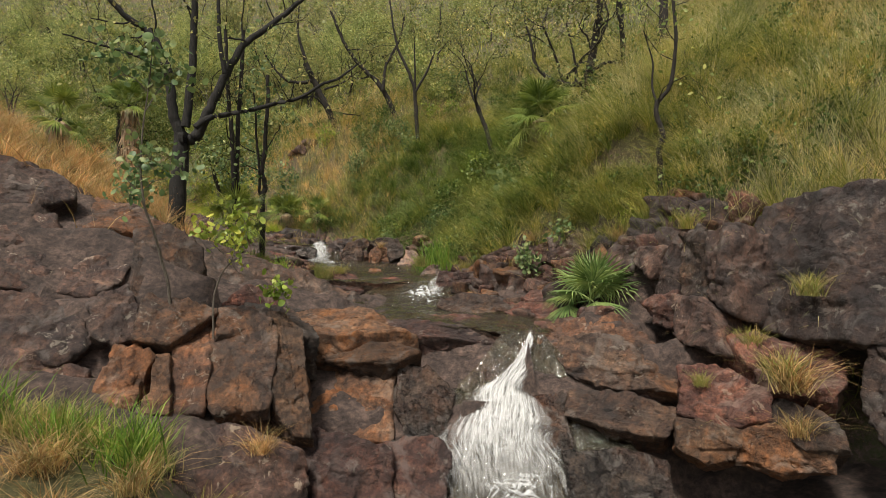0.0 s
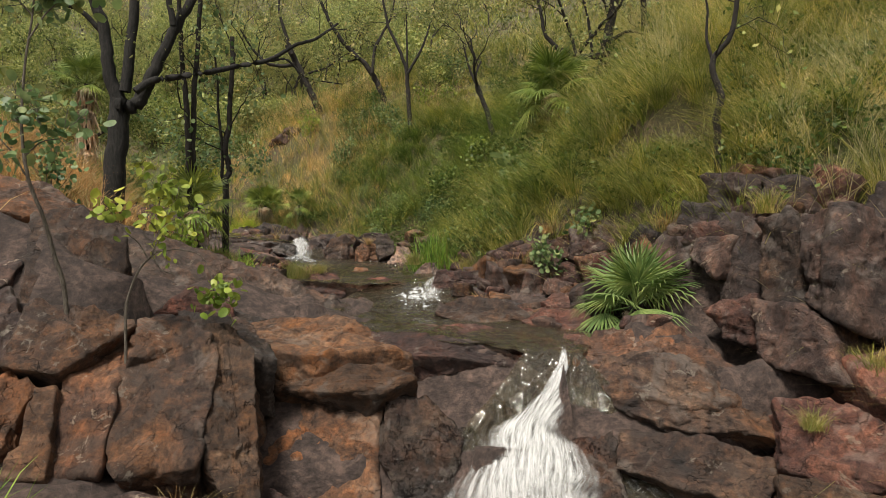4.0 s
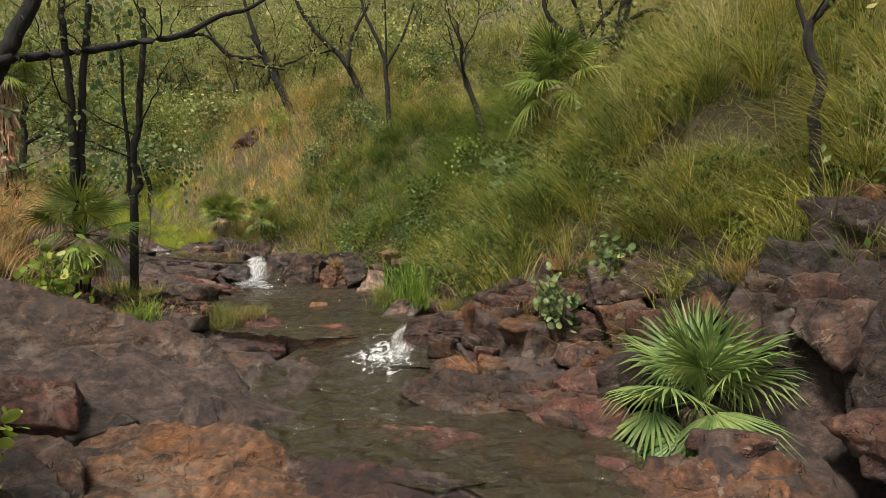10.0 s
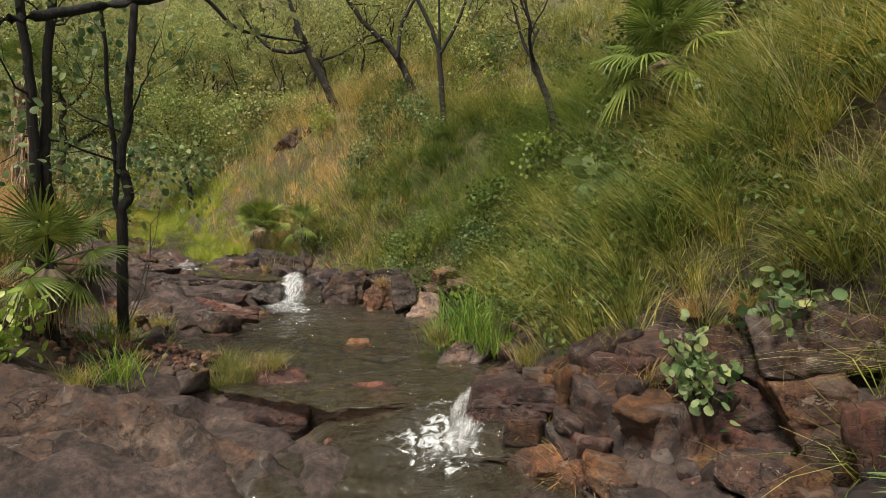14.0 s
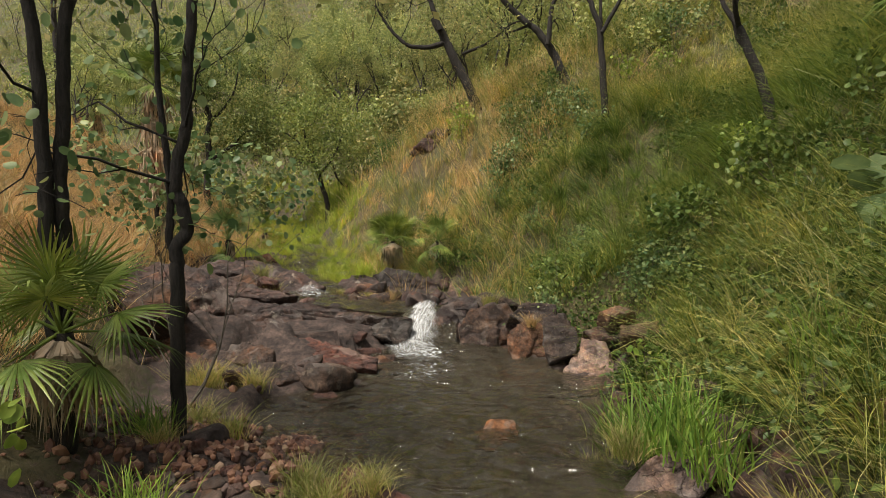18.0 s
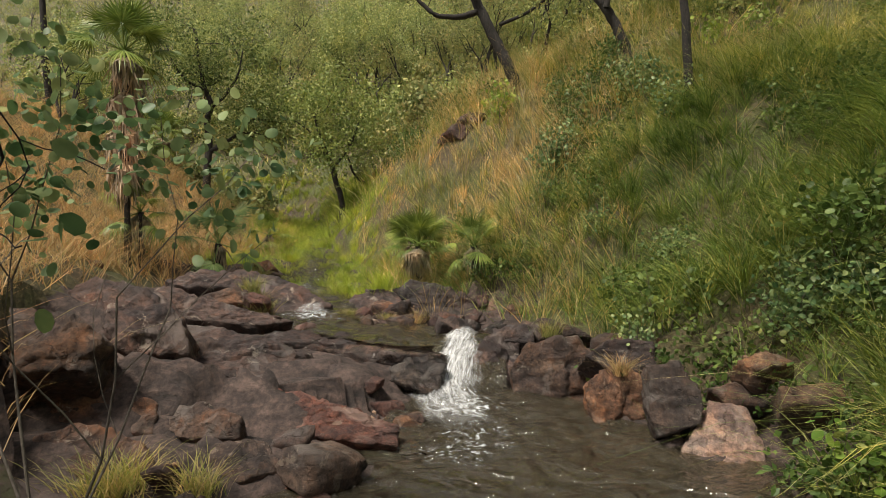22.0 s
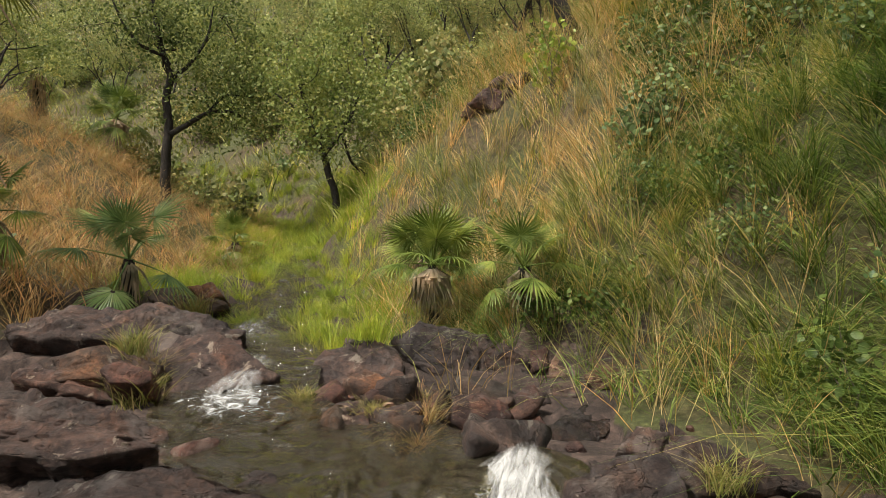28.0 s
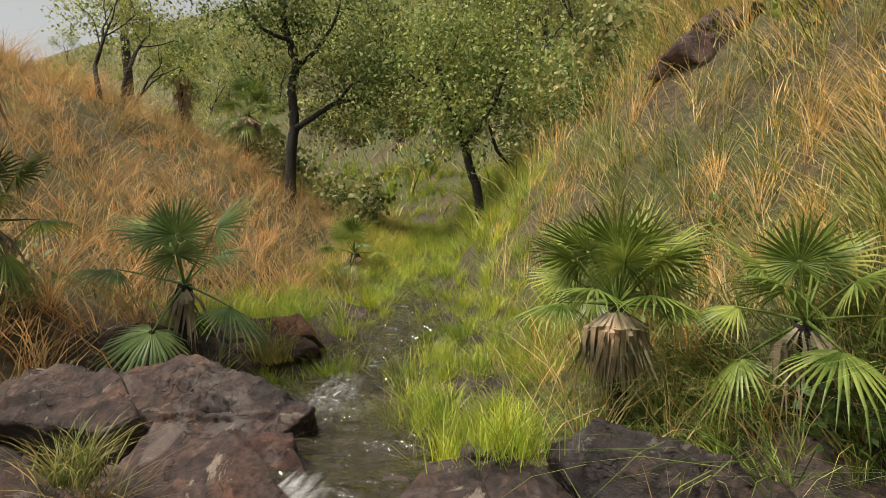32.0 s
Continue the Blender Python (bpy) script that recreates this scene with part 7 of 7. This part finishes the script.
tuft("bank", 1.8, 13.48, .8, 39)
tuft("reed", -0.15, 14.47, 1.1, 40)
tuft("reed", -0.34, 15.0, 1, 41)
tuft("reed", 0.09, 14.33, .9, 42)
tuft("reed", -0.51, 15.51, .9, 43)
tuft("bank", -2.36, 13.68, .6, 44)
tuft("bank", -2.75, 13.36, .7, 45)
tuft("reed", -4.14, 13.39, .7, 46)
tuft("bank", -4.05, 14.29, .8, 47)
tuft("bank", -4.37, 14.27, .8, 48)
tuft("bank", -0.74, 14.82, .7, 49)
tuft("bank", -3.88, 13.23, .6, 50)
tuft("bank", -0.53, 14.41, .8, 51)
tuft("bank", -5.09, 15.38, .9, 52)
tuft("bank", -5.19, 15.25, .9, 53)
tuft("bank", -4.63, 15.58, .8, 54)
tuft("bank", -0.95, 16.55, .9, 55)
tuft("straw", -4.93, 20.4, .6, 56)
tuft("bank", -1.47, 18.75, .8, 57)
tuft("bank", -2.86, 20.11, .7, 58)
tuft("straw", -1.91, 18.77, .6, 59)
tuft("bank", -2.31, 19.66, .7, 60)
tuft("bank", -7.79, 22.56, .9, 61)
tuft("bank", -7.65, 20.38, .8, 62)
tuft("straw", -7.53, 20.41, .7, 63)
tuft("lime", -6.36, 22.26, 1, 64)
tuft("lime", -6.8, 22.46, 1, 65)
tuft("lime", -6.13, 22.05, .8, 66)
tuft("lime", -7.22, 22.77, 1, 67)
tuft("lime", -6.88, 22.88, .9, 68)
tuft("lime", -7.96, 22.81, .9, 69)
tuft("straw", -5.6, 24.05, 1, 70)
tuft("straw", -5.48, 24.28, 1.1, 71)
tuft("lime", -10.15, 24.0, .8, 72)
tuft("bank", -9.39, 23.03, .9, 73)
tuft("lime", -8.8, 23.39, .9, 74)
tuft("lime", -8.17, 23.69, 1, 75)
tuft("bank", -5.43, 20.65, .5, 76)
tuft("straw", -5.03, 20.84, .7, 77)
tuft("straw", -5.89, 20.46, .7, 78)
tuft("bank", -6.09, 20.68, .5, 79)
tuft("bank", -5.14, 21.02, .5, 80)
tuft("bank", -7.23, 20.03, .8, 81)
shrub(-5.25, 10.34, .9, 403, "silver-green round-leaved shrub on the rocks", BROAD, 220, 0.081)
shrub(1.62, 11.77, .7, 409, "broad-leaved green shrub above the bank", BROAD, 180, 0.081)
shrub(2.31, 11.78, .7, 412, "broad-leaved green plant in the hillside grass", BROAD, 120, 0.099)
shrub(2.93, 14.29, .9, 415, "silvery broad-leaved plant on the slope", SILVER, 140, 0.124)
shrub(-0.44, 25.45, .9, 418, "fresh yellow-green sprig in the grass", FRESH, 180, 0.093)
shrub(-0.25, 19.27, .7, 421, "low dark leafy bush at the bank", BROAD, 352, 0.050)
shrub(-2.54, 23.01, .7, 424, "low dark leafy bush at the bank", BROAD, 352, 0.050)
shrub(2.43, 10.72, .4, 427, "small fresh plant on the rocks", FRESH, 60, 0.070)
shrub(-0.48, 18.99, .8, 430, "low dark leafy bush at the bank", BROAD, 528, 0.056)
shrub(-1.96, 19.69, .6, 433, "low dark leafy bush at the bank", BROAD, 352, 0.050)
shrub(1.04, 19.25, .9, 436, "fresh yellow-green sprig in the grass", FRESH, 220, 0.074)
shrub(0.42, 25.46, .9, 439, "fresh yellow-green sprig in the grass", FRESH, 180, 0.087)
shrub(-0.27, 17.11, .6, 442, "fine-leaved green herb on the bank", REED, 120, 0.090)
shrub(0.53, 18.95, .7, 445, "low dark leafy bush on the slope", BROAD, 264, 0.050)
shrub(-1.32, 21.67, .8, 448, "dark leafy bush at the foot of the slope", BROAD, 572, 0.056)
shrub(-0.22, 18.88, .8, 451, "dark leafy bush at the foot of the slope", BROAD, 572, 0.062)
shrub(0.07, 18.61, .7, 454, "dark leafy bush at the foot of the slope", BROAD, 484, 0.062)
shrub(-3.56, 24.70, .7, 457, "silvery broad-leaved plant on the slope", SILVER, 120, 0.112)
shrub(-1.53, 24.63, .9, 460, "dark leafy bush on the slope", BROAD, 352, 0.062)
shrub(-3.16, 24.92, .8, 463, "dark leafy bush on the slope", BROAD, 308, 0.062)
shrub(-10.98, 21.21, .6, 466, "low broad-leaved plant in dry grass", BROAD, 90, 0.090)
shrub(0.31, 18.47, .7, 469, "dark leafy bush at the foot of the slope", BROAD, 440, 0.062)
shrub(-3.42, 24.73, .8, 472, "silvery broad-leaved plant on the slope", SILVER, 160, 0.105)
shrub(-1.40, 23.87, .9, 475, "dark leafy bush on the slope", BROAD, 396, 0.068)
shrub(-1.63, 24.99, .9, 478, "dark leafy bush on the slope", BROAD, 396, 0.068)
shrub(-3.52, 24.04, .6, 481, "low dark leafy bush on the slope", BROAD, 308, 0.050)
shrub(-5.04, 26.37, 1.2, 484, "fresh yellow-green sapling on the slope", FRESH, 240, 0.093)
shrub(-5.92, 24.78, .5, 487, "low green herb at the palm's foot", BROAD, 120, 0.080)
shrub(-15.49, 34.06, .6, 490, "broad-leaved plant behind the stream grass", BROAD, 120, 0.099)
shrub(0.70, 26.24, 1.6, 493, "leafy sapling on the slope", BROAD, 400, 0.081)
shrub(-2.04, 25.58, .7, 496, "dark leafy bush on the slope", BROAD, 352, 0.062)
shrub(-3.46, 24.81, .7, 499, "dark leafy bush on the slope", BROAD, 352, 0.062)
shrub(3.29, 10.73, .5, 502, "fresh green plant at the wall's top", FRESH, 140, 0.062)
